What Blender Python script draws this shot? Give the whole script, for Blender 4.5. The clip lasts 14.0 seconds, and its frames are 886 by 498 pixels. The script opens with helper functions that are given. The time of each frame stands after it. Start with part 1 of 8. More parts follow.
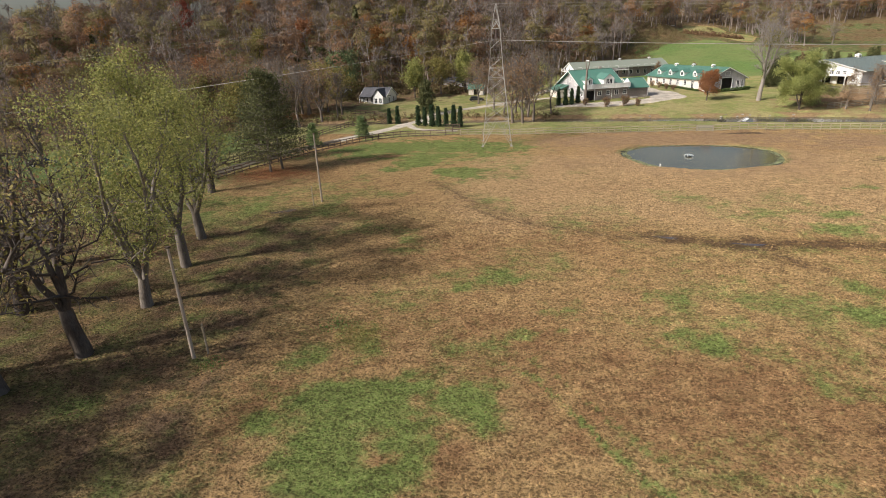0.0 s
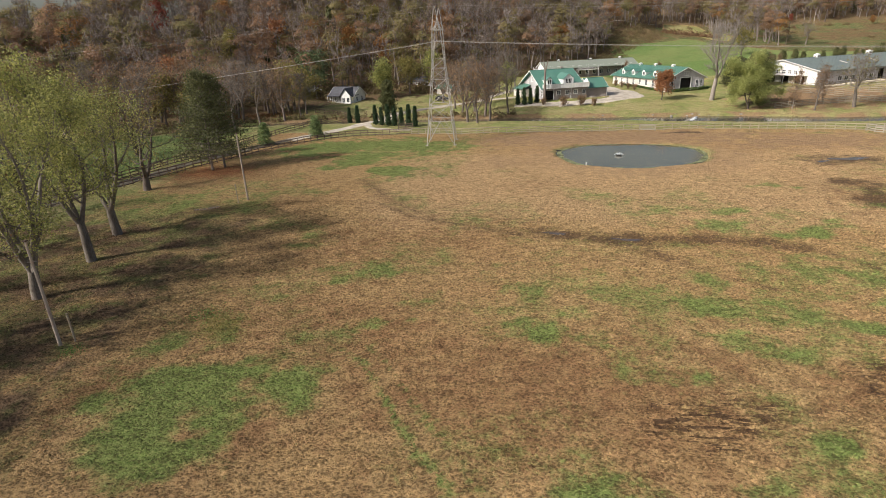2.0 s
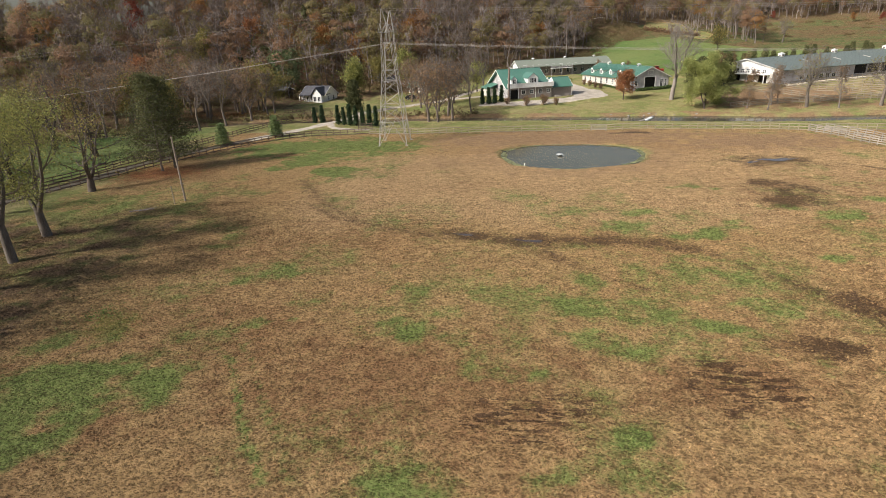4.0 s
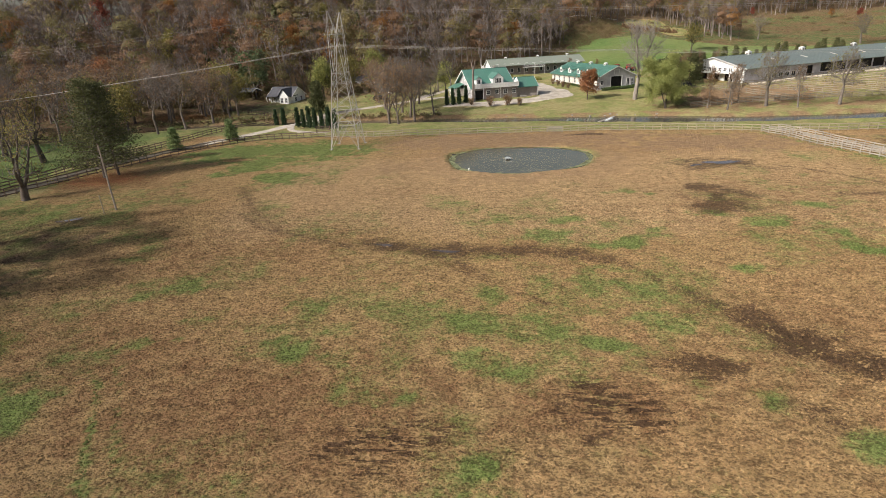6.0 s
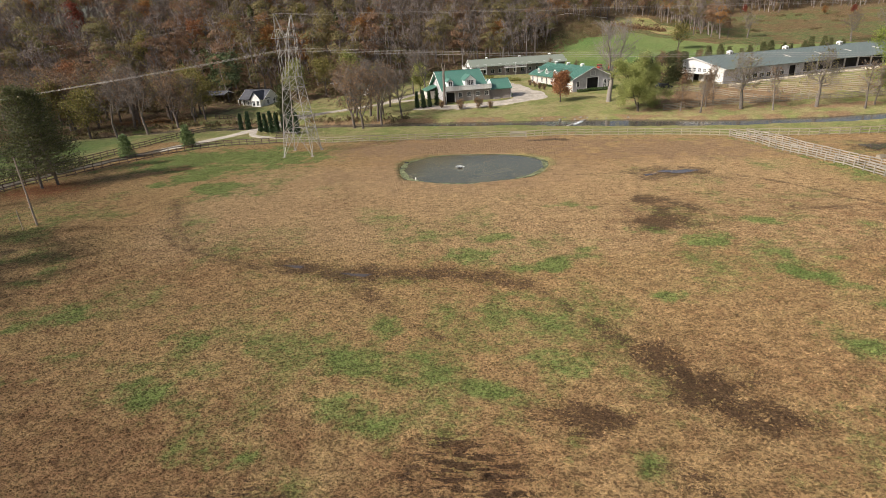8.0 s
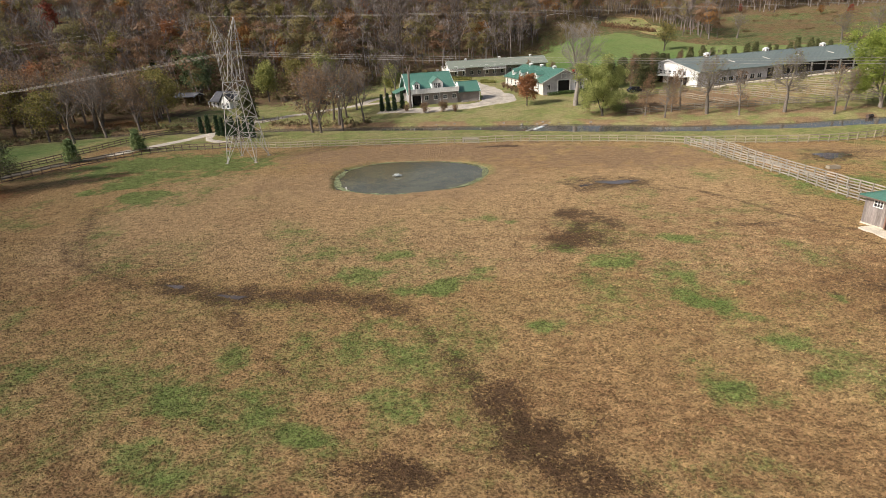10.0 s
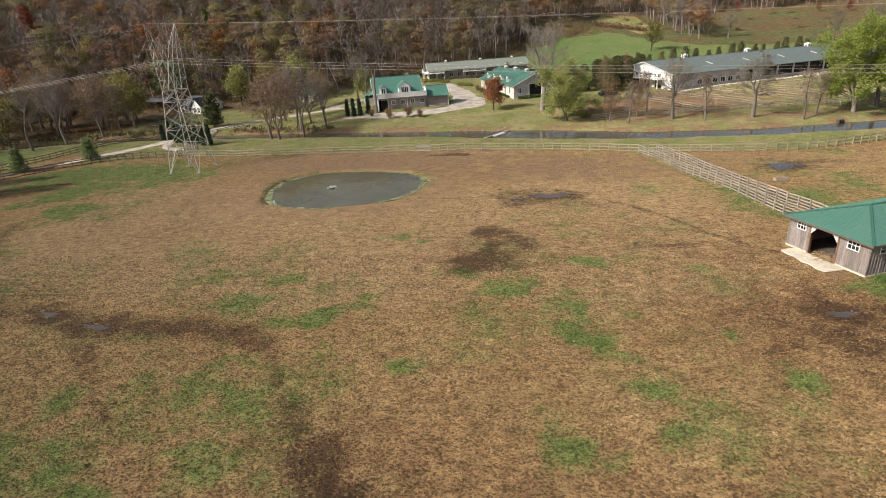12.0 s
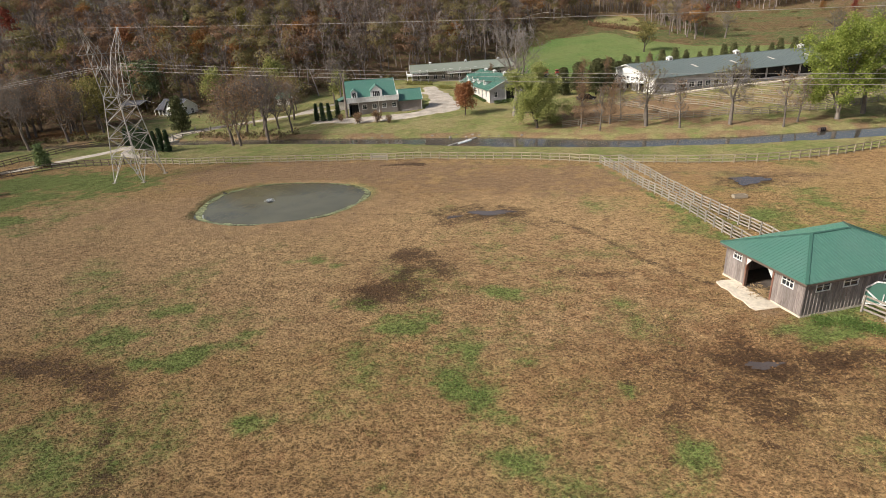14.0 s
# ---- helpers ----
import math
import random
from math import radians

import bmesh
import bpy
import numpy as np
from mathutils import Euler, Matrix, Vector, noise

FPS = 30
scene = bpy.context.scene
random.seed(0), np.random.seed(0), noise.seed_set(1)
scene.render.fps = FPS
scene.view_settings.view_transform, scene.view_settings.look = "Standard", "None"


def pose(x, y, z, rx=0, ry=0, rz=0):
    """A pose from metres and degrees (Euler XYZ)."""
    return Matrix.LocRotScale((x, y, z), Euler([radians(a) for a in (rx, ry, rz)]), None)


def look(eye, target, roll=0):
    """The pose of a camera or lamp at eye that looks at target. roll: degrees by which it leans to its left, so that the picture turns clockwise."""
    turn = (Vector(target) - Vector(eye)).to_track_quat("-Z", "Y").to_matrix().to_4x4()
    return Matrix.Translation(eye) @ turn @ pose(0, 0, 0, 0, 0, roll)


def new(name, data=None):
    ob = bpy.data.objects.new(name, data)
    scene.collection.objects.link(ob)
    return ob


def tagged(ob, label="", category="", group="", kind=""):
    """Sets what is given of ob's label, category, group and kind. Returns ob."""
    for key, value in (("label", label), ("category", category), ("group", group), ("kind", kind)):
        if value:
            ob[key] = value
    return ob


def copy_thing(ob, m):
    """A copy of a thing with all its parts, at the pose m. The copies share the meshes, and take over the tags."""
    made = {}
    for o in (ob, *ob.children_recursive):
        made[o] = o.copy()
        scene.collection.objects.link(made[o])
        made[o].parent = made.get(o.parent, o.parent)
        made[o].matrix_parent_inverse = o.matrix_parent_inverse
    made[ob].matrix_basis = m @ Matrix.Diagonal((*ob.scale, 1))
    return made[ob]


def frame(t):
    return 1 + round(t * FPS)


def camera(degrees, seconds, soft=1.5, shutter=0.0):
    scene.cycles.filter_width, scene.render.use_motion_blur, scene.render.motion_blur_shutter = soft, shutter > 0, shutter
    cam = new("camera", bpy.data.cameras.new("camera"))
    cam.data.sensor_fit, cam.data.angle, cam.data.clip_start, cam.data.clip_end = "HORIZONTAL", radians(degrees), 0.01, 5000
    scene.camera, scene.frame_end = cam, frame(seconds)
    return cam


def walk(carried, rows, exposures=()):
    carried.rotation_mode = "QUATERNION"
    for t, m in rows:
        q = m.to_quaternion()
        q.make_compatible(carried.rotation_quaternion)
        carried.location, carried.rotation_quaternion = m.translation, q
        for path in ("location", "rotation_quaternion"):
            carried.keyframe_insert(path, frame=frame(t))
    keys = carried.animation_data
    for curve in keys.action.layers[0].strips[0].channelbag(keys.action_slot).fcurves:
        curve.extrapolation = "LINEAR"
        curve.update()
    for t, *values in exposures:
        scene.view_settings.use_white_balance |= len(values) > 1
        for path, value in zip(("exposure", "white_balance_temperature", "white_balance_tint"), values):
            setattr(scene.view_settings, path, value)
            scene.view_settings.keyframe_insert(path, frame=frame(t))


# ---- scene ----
cam = camera(78.3, 14.0, soft=0.8)
PATH = [
    (0, (1.976, -4.317, 19.312), (-0.524, 14.203, 12.172), -2.7),
    (0.5, (4.54, -4.492, 19.165), (2.05, 14.018, 12.015), -2.7),
    (1, (7.204, -4.692, 19.112), (4.694, 13.818, 11.972), -2.8),
    (1.5, (10.012, -4.992, 19.189), (7.512, 13.518, 12.029), -2.8),
    (2, (12.836, -5.362, 19.358), (10.346, 13.138, 12.168), -2.7),
    (2.5, (15.534, -5.829, 19.559), (13.054, 12.661, 12.339), -2.7),
    (3, (17.927, -6.127, 19.752), (15.427, 12.343, 12.492), -2.7),
    (5.5, (28.073, -4.279, 20.483), (25.793, 14.161, 13.083), -3.0),
    (6, (29.98, -3.459, 20.609), (27.74, 14.971, 13.179), -3.1),
    (6.5, (31.915, -2.431, 20.713), (29.665, 15.989, 13.263), -3.2),
    (7, (33.958, -1.249, 20.812), (31.678, 17.161, 13.342), -3.3),
    (7.5, (36.031, 0.201, 20.917), (33.721, 18.611, 13.427), -3.3),
    (8, (38.141, 1.718, 20.925), (35.801, 20.118, 13.435), -3.4),
    (10.5, (51.49, 7.577, 21.086), (48.81, 25.917, 13.576), -3.5),
    (11, (54.043, 8.789, 21.185), (51.273, 27.119, 13.685), -3.7),
    (11.5, (56.664, 10.153, 21.319), (53.824, 28.463, 13.799), -3.8),
    (12, (59.233, 11.577, 21.466), (56.313, 29.867, 13.926), -3.8),
    (12.5, (61.68, 13.124, 21.568), (58.66, 31.394, 14.008), -3.8),
    (13, (63.963, 14.782, 21.573), (60.843, 33.032, 14.013), -3.9),
    (13.5, (65.986, 16.437, 21.568), (62.806, 34.677, 13.998), -3.8),
    (14, (67.936, 18.154, 21.553), (64.676, 36.384, 14.003), -3.9),
]
walk(cam, [(t, look(eye, target, roll)) for t, eye, target, roll in PATH], [(0, -0.03), (3, -0.04), (8, -0.08), (14, -0.12)])

# ---- sky, sun and exposure ----
SUN_TO = Vector((-0.69, -0.405, 0.60)).normalized()      # towards the sun: behind the first eye, to its left
world = bpy.data.worlds.new("sky")
scene.world = world
world.use_nodes = True
sky = world.node_tree.nodes.new("ShaderNodeTexSky")
sky.sky_type, sky.sun_disc = "NISHITA", False
sky.sun_elevation = math.asin(SUN_TO.z)
sky.sun_rotation = math.atan2(SUN_TO.x, SUN_TO.y)
sky.air_density, sky.dust_density = 1.0, 5.0
back = world.node_tree.nodes["Background"]
world.node_tree.links.new(sky.outputs[0], back.inputs[0])
back.inputs[1].default_value = 0.12
sun_data = bpy.data.lights.new("sun", "SUN")
sun_data.energy, sun_data.angle, sun_data.color = 4.9, radians(0.6), (1.0, 0.955, 0.90)
sun = new("sun", sun_data)
sun.matrix_world = Matrix.Translation((0, 0, 200)) @ (-SUN_TO).to_track_quat("-Z", "Y").to_matrix().to_4x4()

# ---- materials ----
class Nodes:
    """Short hand for a node tree."""
    def __init__(self, mat):
        self.t = mat.node_tree
        self.bsdf = self.t.nodes["Principled BSDF"]
        self.out = self.t.nodes["Material Output"]

    def n(self, kind):
        return self.t.nodes.new("ShaderNode" + kind)

    def put(self, socket, value):
        if isinstance(value, (int, float, tuple)):
            if socket.type == "RGBA" and isinstance(value, tuple):
                value = (*value, 1)[:4]
            socket.default_value = value
        else:
            self.t.links.new(value, socket)

    def coord(self, kind="Object"):
        return self.n("TexCoord").outputs[kind]

    def stretch(self, vec, scale):
        m = self.n("Mapping")
        self.put(m.inputs["Vector"], vec)
        m.inputs["Scale"].default_value = scale
        return m.outputs[0]

    def noise(self, vec, scale, detail=3.0, rough=0.55, distort=0.0):
        t = self.n("TexNoise")
        self.put(t.inputs["Vector"], vec)
        t.inputs["Scale"].default_value, t.inputs["Detail"].default_value = scale, detail
        t.inputs["Roughness"].default_value, t.inputs["Distortion"].default_value = rough, distort
        return t.outputs["Fac"]

    def cells(self, vec, scale):
        t = self.n("TexVoronoi")
        self.put(t.inputs["Vector"], vec)
        t.inputs["Scale"].default_value = scale
        return t.outputs["Distance"]

    def ramp(self, fac, a, b, lo=0.0, hi=1.0):
        m = self.n("MapRange")
        m.interpolation_type = "SMOOTHSTEP"
        self.put(m.inputs["Value"], fac)
        for k, v in zip((1, 2, 3, 4), (a, b, lo, hi)):
            m.inputs[k].default_value = v
        return m.outputs[0]

    def mix(self, fac, a, b, kind="MIX"):
        m = self.n("Mix")
        m.data_type, m.blend_type = "RGBA", kind
        self.put(m.inputs[0], fac), self.put(m.inputs[6], a), self.put(m.inputs[7], b)
        return m.outputs[2]

    def math(self, op, a, b=0.0):
        m = self.n("Math")
        m.operation = op
        self.put(m.inputs[0], a), self.put(m.inputs[1], b)
        return m.outputs[0]

    def attr(self, name):
        a = self.n("Attribute")
        a.attribute_name = name
        return a.outputs["Fac"]

    def value(self, colour, amount):
        h = self.n("HueSaturation")
        self.put(h.inputs["Color"], colour), self.put(h.inputs["Value"], amount)
        return h.outputs[0]

    def bump(self, height, strength=0.5, distance=0.05):
        b = self.n("Bump")
        self.put(b.inputs["Height"], height)
        b.inputs["Strength"].default_value, b.inputs["Distance"].default_value = strength, distance
        self.put(self.bsdf.inputs["Normal"], b.outputs[0])


def blank(name, rough=0.8, metal=0.0, spec=0.3):
    mat = bpy.data.materials.new(name)
    mat.use_nodes = True
    k = Nodes(mat)
    k.bsdf.inputs["Roughness"].default_value = rough
    k.bsdf.inputs["Metallic"].default_value = metal
    k.bsdf.inputs["Specular IOR Level"].default_value = spec
    return mat, k


def plain(name, colour, rough=0.8, metal=0.0, spec=0.3, grain=6.0, depth=0.25, stain=0.5, stains=0.2, bump=0.15):
    """Paint, wood, stone: a colour with fine grain and broad stains, and some difference from piece to piece."""
    mat, k = blank(name, rough, metal, spec)
    c = k.coord()
    g = k.ramp(k.noise(c, grain, 4), 0.25, 0.75, 1 - depth, 1 + depth)
    s = k.ramp(k.noise(c, stain, 3), 0.3, 0.7, 1 - stains, 1 + stains)
    r = k.math("MULTIPLY_ADD", k.n("ObjectInfo").outputs["Random"], 0.2)
    r.node.inputs[2].default_value = 0.9
    v = k.math("MULTIPLY", k.math("MULTIPLY", g, s), r)
    k.put(k.bsdf.inputs["Base Color"], k.value(colour, v))
    if bump:
        k.bump(k.noise(c, grain * 2, 3), bump, 0.02)
    return mat


def boards(name, colour, dark, along=(1, 1, 12), rough=0.9):
    """Weathered timber: streaks along the grain, knots of grey and brown."""
    mat, k = blank(name, rough, 0, 0.2)
    c = k.coord()
    streak = k.noise(k.stretch(c, along), 3.0, 5, 0.65)
    wear = k.ramp(k.noise(c, 0.7, 3), 0.35, 0.7)
    col = k.mix(k.ramp(streak, 0.3, 0.7), dark, colour)
    col = k.mix(k.math("MULTIPLY", wear, 0.4), col, tuple(0.5 * (a + b) for a, b in zip(colour, (0.3, 0.28, 0.26))))
    r = k.math("MULTIPLY_ADD", k.n("ObjectInfo").outputs["Random"], 0.45)
    r.node.inputs[2].default_value = 0.78
    k.put(k.bsdf.inputs["Base Color"], k.value(col, r))
    k.bump(streak, 0.4, 0.01)
    return mat


def foliage(name, colour, other, shine=0.35, spread=0.5):
    """Leaves: every leaf its own tone, every tree its own tint, light that shines through."""
    mat, k = blank(name, 0.65, 0, 0.25)
    isle = k.n("NewGeometry").outputs["Random Per Island"]
    tint = k.attr("tint")
    col = k.mix(k.ramp(k.math("ADD", k.math("MULTIPLY", isle, 0.6), k.math("MULTIPLY", tint, 0.6)), 0.2, 1.0), colour, other)
    v = k.math("MULTIPLY_ADD", isle, spread)
    v.node.inputs[2].default_value = 1 - spread / 2
    col = k.value(col, v)
    k.put(k.bsdf.inputs["Base Color"], col)
    tr = k.n("BsdfTranslucent")
    k.put(tr.inputs[0], col)
    m = k.n("MixShader")
    m.inputs[0].default_value = shine
    k.put(m.inputs[1], k.bsdf.outputs[0]), k.put(m.inputs[2], tr.outputs[0])
    k.put(k.out.inputs["Surface"], m.outputs[0])
    return mat


def ground_material(name, blades):
    """Dry pasture, green growth, mud, leaf litter and lawn, by the cover that the land carries at each place."""
    mat, k = blank(name, 0.95, 0, 0.1)
    k.bsdf.inputs["Diffuse Roughness"].default_value = 0.75
    c = k.coord()
    big, mid = k.noise(c, 0.07, 4), k.noise(c, 0.5, 5, 0.65)
    fine, tuft = k.noise(c, 2.2, 4, 0.7), k.noise(c, 6.0, 3, 0.7)
    clods = k.noise(k.stretch(c, (0.8, 1.25, 1.0)), 1.5, 9, 0.78, 0.6)
    crumbs = k.noise(k.stretch(c, (0.9, 1.2, 1.0)), 6.5, 5, 0.78, 0.8)
    bent = k.n("VectorMath")
    bent.operation = "MULTIPLY_ADD"
    swirl = k.n("TexNoise")
    swirl.inputs["Scale"].default_value, swirl.inputs["Detail"].default_value = 1.8, 4
    k.put(swirl.inputs["Vector"], c)
    k.put(bent.inputs[0], swirl.outputs["Color"]), k.put(bent.inputs[2], c)
    bent.inputs[1].default_value = (0.6, 0.6, 0.6)
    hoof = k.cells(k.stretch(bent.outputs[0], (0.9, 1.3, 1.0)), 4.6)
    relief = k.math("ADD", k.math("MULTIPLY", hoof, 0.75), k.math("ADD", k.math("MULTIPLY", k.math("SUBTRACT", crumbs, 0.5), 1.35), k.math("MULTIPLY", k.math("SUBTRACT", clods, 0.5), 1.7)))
    dry = k.mix(k.ramp(big, 0.35, 0.65), (0.50, 0.312, 0.146), (0.535, 0.362, 0.168))
    dry = k.mix(k.ramp(mid, 0.42, 0.72), dry, (0.42, 0.27, 0.12))
    dry = k.mix(k.ramp(tuft, 0.45, 0.75), dry, (0.56, 0.385, 0.192))
    straw = k.math("ADD", k.attr("pale"), k.math("MULTIPLY", k.math("SUBTRACT", mid, 0.5), 1.2))
    dry = k.mix(k.ramp(straw, 0.2, 1.0, 0.0, 0.55), dry, (0.64, 0.44, 0.24))
    rust = k.math("ADD", k.attr("russet"), k.math("MULTIPLY", k.math("SUBTRACT", k.noise(c, 0.7, 7, 0.75), 0.5), 2.4))
    dry = k.mix(k.ramp(rust, 0.1, 0.95, 0.0, 0.85), dry, (0.315, 0.175, 0.086))
    grass = k.mix(k.ramp(mid, 0.3, 0.7), (0.20, 0.30, 0.078), (0.145, 0.245, 0.058))
    grass = k.mix(k.ramp(tuft, 0.4, 0.75), grass, (0.28, 0.335, 0.11))
    patchy = k.noise(c, 0.17, 4, 0.6)
    edge = k.math("MULTIPLY", k.math("SUBTRACT", fine, 0.5), 1.0)
    edge = k.math("ADD", edge, k.math("MULTIPLY", k.math("SUBTRACT", tuft, 0.5), 0.7))
    edge = k.math("ADD", edge, k.math("MULTIPLY", k.math("SUBTRACT", mid, 0.5), 1.3))
    if blades:
        edge = k.math("ADD", edge, k.math("MULTIPLY", k.math("SUBTRACT", k.n("NewGeometry").outputs["Random Per Island"], 0.5), 0.3))
    grown = k.math("ADD", k.attr("green"), k.math("MULTIPLY", k.math("SUBTRACT", patchy, 0.5), 1.5))
    col = k.mix(k.ramp(k.math("ADD", grown, k.math("MULTIPLY", edge, 0.95)), 0.25, 1.0, 0.0, 0.86), dry, grass)
    lawn = k.mix(k.ramp(k.noise(c, 0.13, 6, 0.7), 0.38, 0.62), (0.285, 0.315, 0.105), (0.435, 0.375, 0.175))
    lawn = k.mix(k.ramp(k.noise(c, 0.35, 6, 0.75), 0.52, 0.72), lawn, (0.28, 0.19, 0.10))
    col = k.mix(k.ramp(k.math("ADD", k.attr("lawn"), k.math("MULTIPLY", edge, 0.5)), 0.3, 0.6), col, lawn)
    meadow = k.mix(k.ramp(k.noise(c, 0.05, 4), 0.35, 0.65), (0.165, 0.255, 0.075), (0.23, 0.28, 0.098))
    col = k.mix(k.ramp(k.math("ADD", k.attr("meadow"), k.math("MULTIPLY", edge, 0.25)), 0.3, 0.7), col, meadow)
    rough = k.mix(k.ramp(k.noise(c, 0.045, 6, 0.7), 0.42, 0.58), (0.215, 0.135, 0.07), (0.145, 0.185, 0.066))
    rough = k.mix(k.ramp(k.noise(c, 0.4, 6, 0.75), 0.45, 0.65), rough, (0.29, 0.215, 0.11))
    rough = k.mix(k.ramp(k.noise(c, 0.7, 6, 0.75), 0.52, 0.68), rough, (0.085, 0.062, 0.034))
    col = k.mix(k.ramp(k.math("ADD", k.attr("rough"), k.math("MULTIPLY", edge, 0.4)), 0.3, 0.7), col, rough)
    litter = k.mix(k.ramp(fine, 0.3, 0.7), (0.175, 0.112, 0.066), (0.305, 0.20, 0.118))
    litter = k.mix(k.ramp(mid, 0.45, 0.7), litter, (0.16, 0.165, 0.06))
    col = k.mix(k.ramp(k.math("ADD", k.attr("litter"), k.math("MULTIPLY", edge, 0.5)), 0.3, 0.7), col, litter)
    bare = k.mix(k.ramp(fine, 0.35, 0.7), (0.345, 0.222, 0.122), (0.42, 0.284, 0.166))
    col = k.mix(k.ramp(k.math("ADD", k.attr("bare"), k.math("MULTIPLY", edge, 0.6)), 0.3, 0.9), col, bare)
    mud = k.mix(k.ramp(tuft, 0.35, 0.7), (0.062, 0.035, 0.02), (0.14, 0.083, 0.047))
    speck = k.math("ADD", k.math("MULTIPLY", k.math("SUBTRACT", clods, 0.5), 4.2), k.math("MULTIPLY", k.math("SUBTRACT", crumbs, 0.5), 3.0))
    rut = k.ramp(k.noise(k.stretch(c, (0.55, 2.4, 1.0)), 1.05, 3, 0.6, 0.4), 0.47, 0.55, 0.0, 1.0)
    trod = k.math("MAXIMUM", k.attr("mud"), k.math("MULTIPLY", k.attr("ruts"), rut))
    wet = k.ramp(k.math("ADD", trod, k.math("MULTIPLY", speck, k.ramp(trod, 0.02, 0.3))), 0.35, 0.72, 0.0, 0.9)
    col = k.mix(wet, col, mud)
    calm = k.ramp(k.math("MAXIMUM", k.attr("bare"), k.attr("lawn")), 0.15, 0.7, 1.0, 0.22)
    # shade in hoof pits and between clods, painted into the colour by the relief
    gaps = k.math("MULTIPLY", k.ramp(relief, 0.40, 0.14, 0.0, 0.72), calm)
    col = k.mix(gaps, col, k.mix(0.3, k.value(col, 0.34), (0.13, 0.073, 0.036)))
    # relief toned too: painted shade low down, painted light on the crowns
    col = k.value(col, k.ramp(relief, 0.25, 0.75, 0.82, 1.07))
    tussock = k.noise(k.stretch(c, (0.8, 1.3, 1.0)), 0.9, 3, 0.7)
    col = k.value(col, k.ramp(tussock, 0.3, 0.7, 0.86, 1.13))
    if blades:
        isle = k.n("NewGeometry").outputs["Random Per Island"]
        v = k.math("MULTIPLY_ADD", isle, 0.16)
        v.node.inputs[2].default_value = 0.54
        col = k.value(col, v)
    else:
        k.put(k.bsdf.inputs["Roughness"], k.ramp(wet, 0.6, 1.0, 0.95, 0.6))
        k.bump(k.math("ADD", k.math("MULTIPLY", relief, 0.7), k.math("MULTIPLY", tussock, 1.0)), 1.0, 0.34)
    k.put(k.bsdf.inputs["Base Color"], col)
    return mat


def water_material(name, colour, ripple):
    mat, k = blank(name, 0.06, 0, 0.5)
    k.bsdf.inputs["IOR"].default_value = 1.33
    c = k.coord()
    k.put(k.bsdf.inputs["Base Color"], k.mix(k.ramp(k.noise(c, 0.12, 3), 0.35, 0.65), colour, tuple(1.35 * v for v in colour)))
    k.bump(k.noise(k.stretch(c, (1, 1.6, 1)), 3.0, 3), ripple, 0.03)
    return mat


def glass_material():
    mat, k = blank("window_glass", 0.05, 0, 0.6)
    c = k.coord()
    k.put(k.bsdf.inputs["Base Color"], k.mix(k.noise(c, 1.5), (0.02, 0.024, 0.028), (0.05, 0.055, 0.06)))
    return mat


def metal_roof(name, colour, rough):
    mat, k = blank(name, rough, 0.0, 0.4)
    c = k.coord()
    s = k.ramp(k.noise(c, 0.35, 4), 0.3, 0.7)
    f = k.ramp(k.noise(k.stretch(c, (1, 1, 1)), 4, 4, 0.7), 0.35, 0.75)
    col = k.mix(k.math("MULTIPLY", s, 0.5), colour, tuple(0.8 * v + 0.05 for v in colour))
    col = k.mix(k.math("MULTIPLY", f, 0.2), col, tuple(0.6 * v for v in colour))
    k.put(k.bsdf.inputs["Base Color"], col)
    return mat


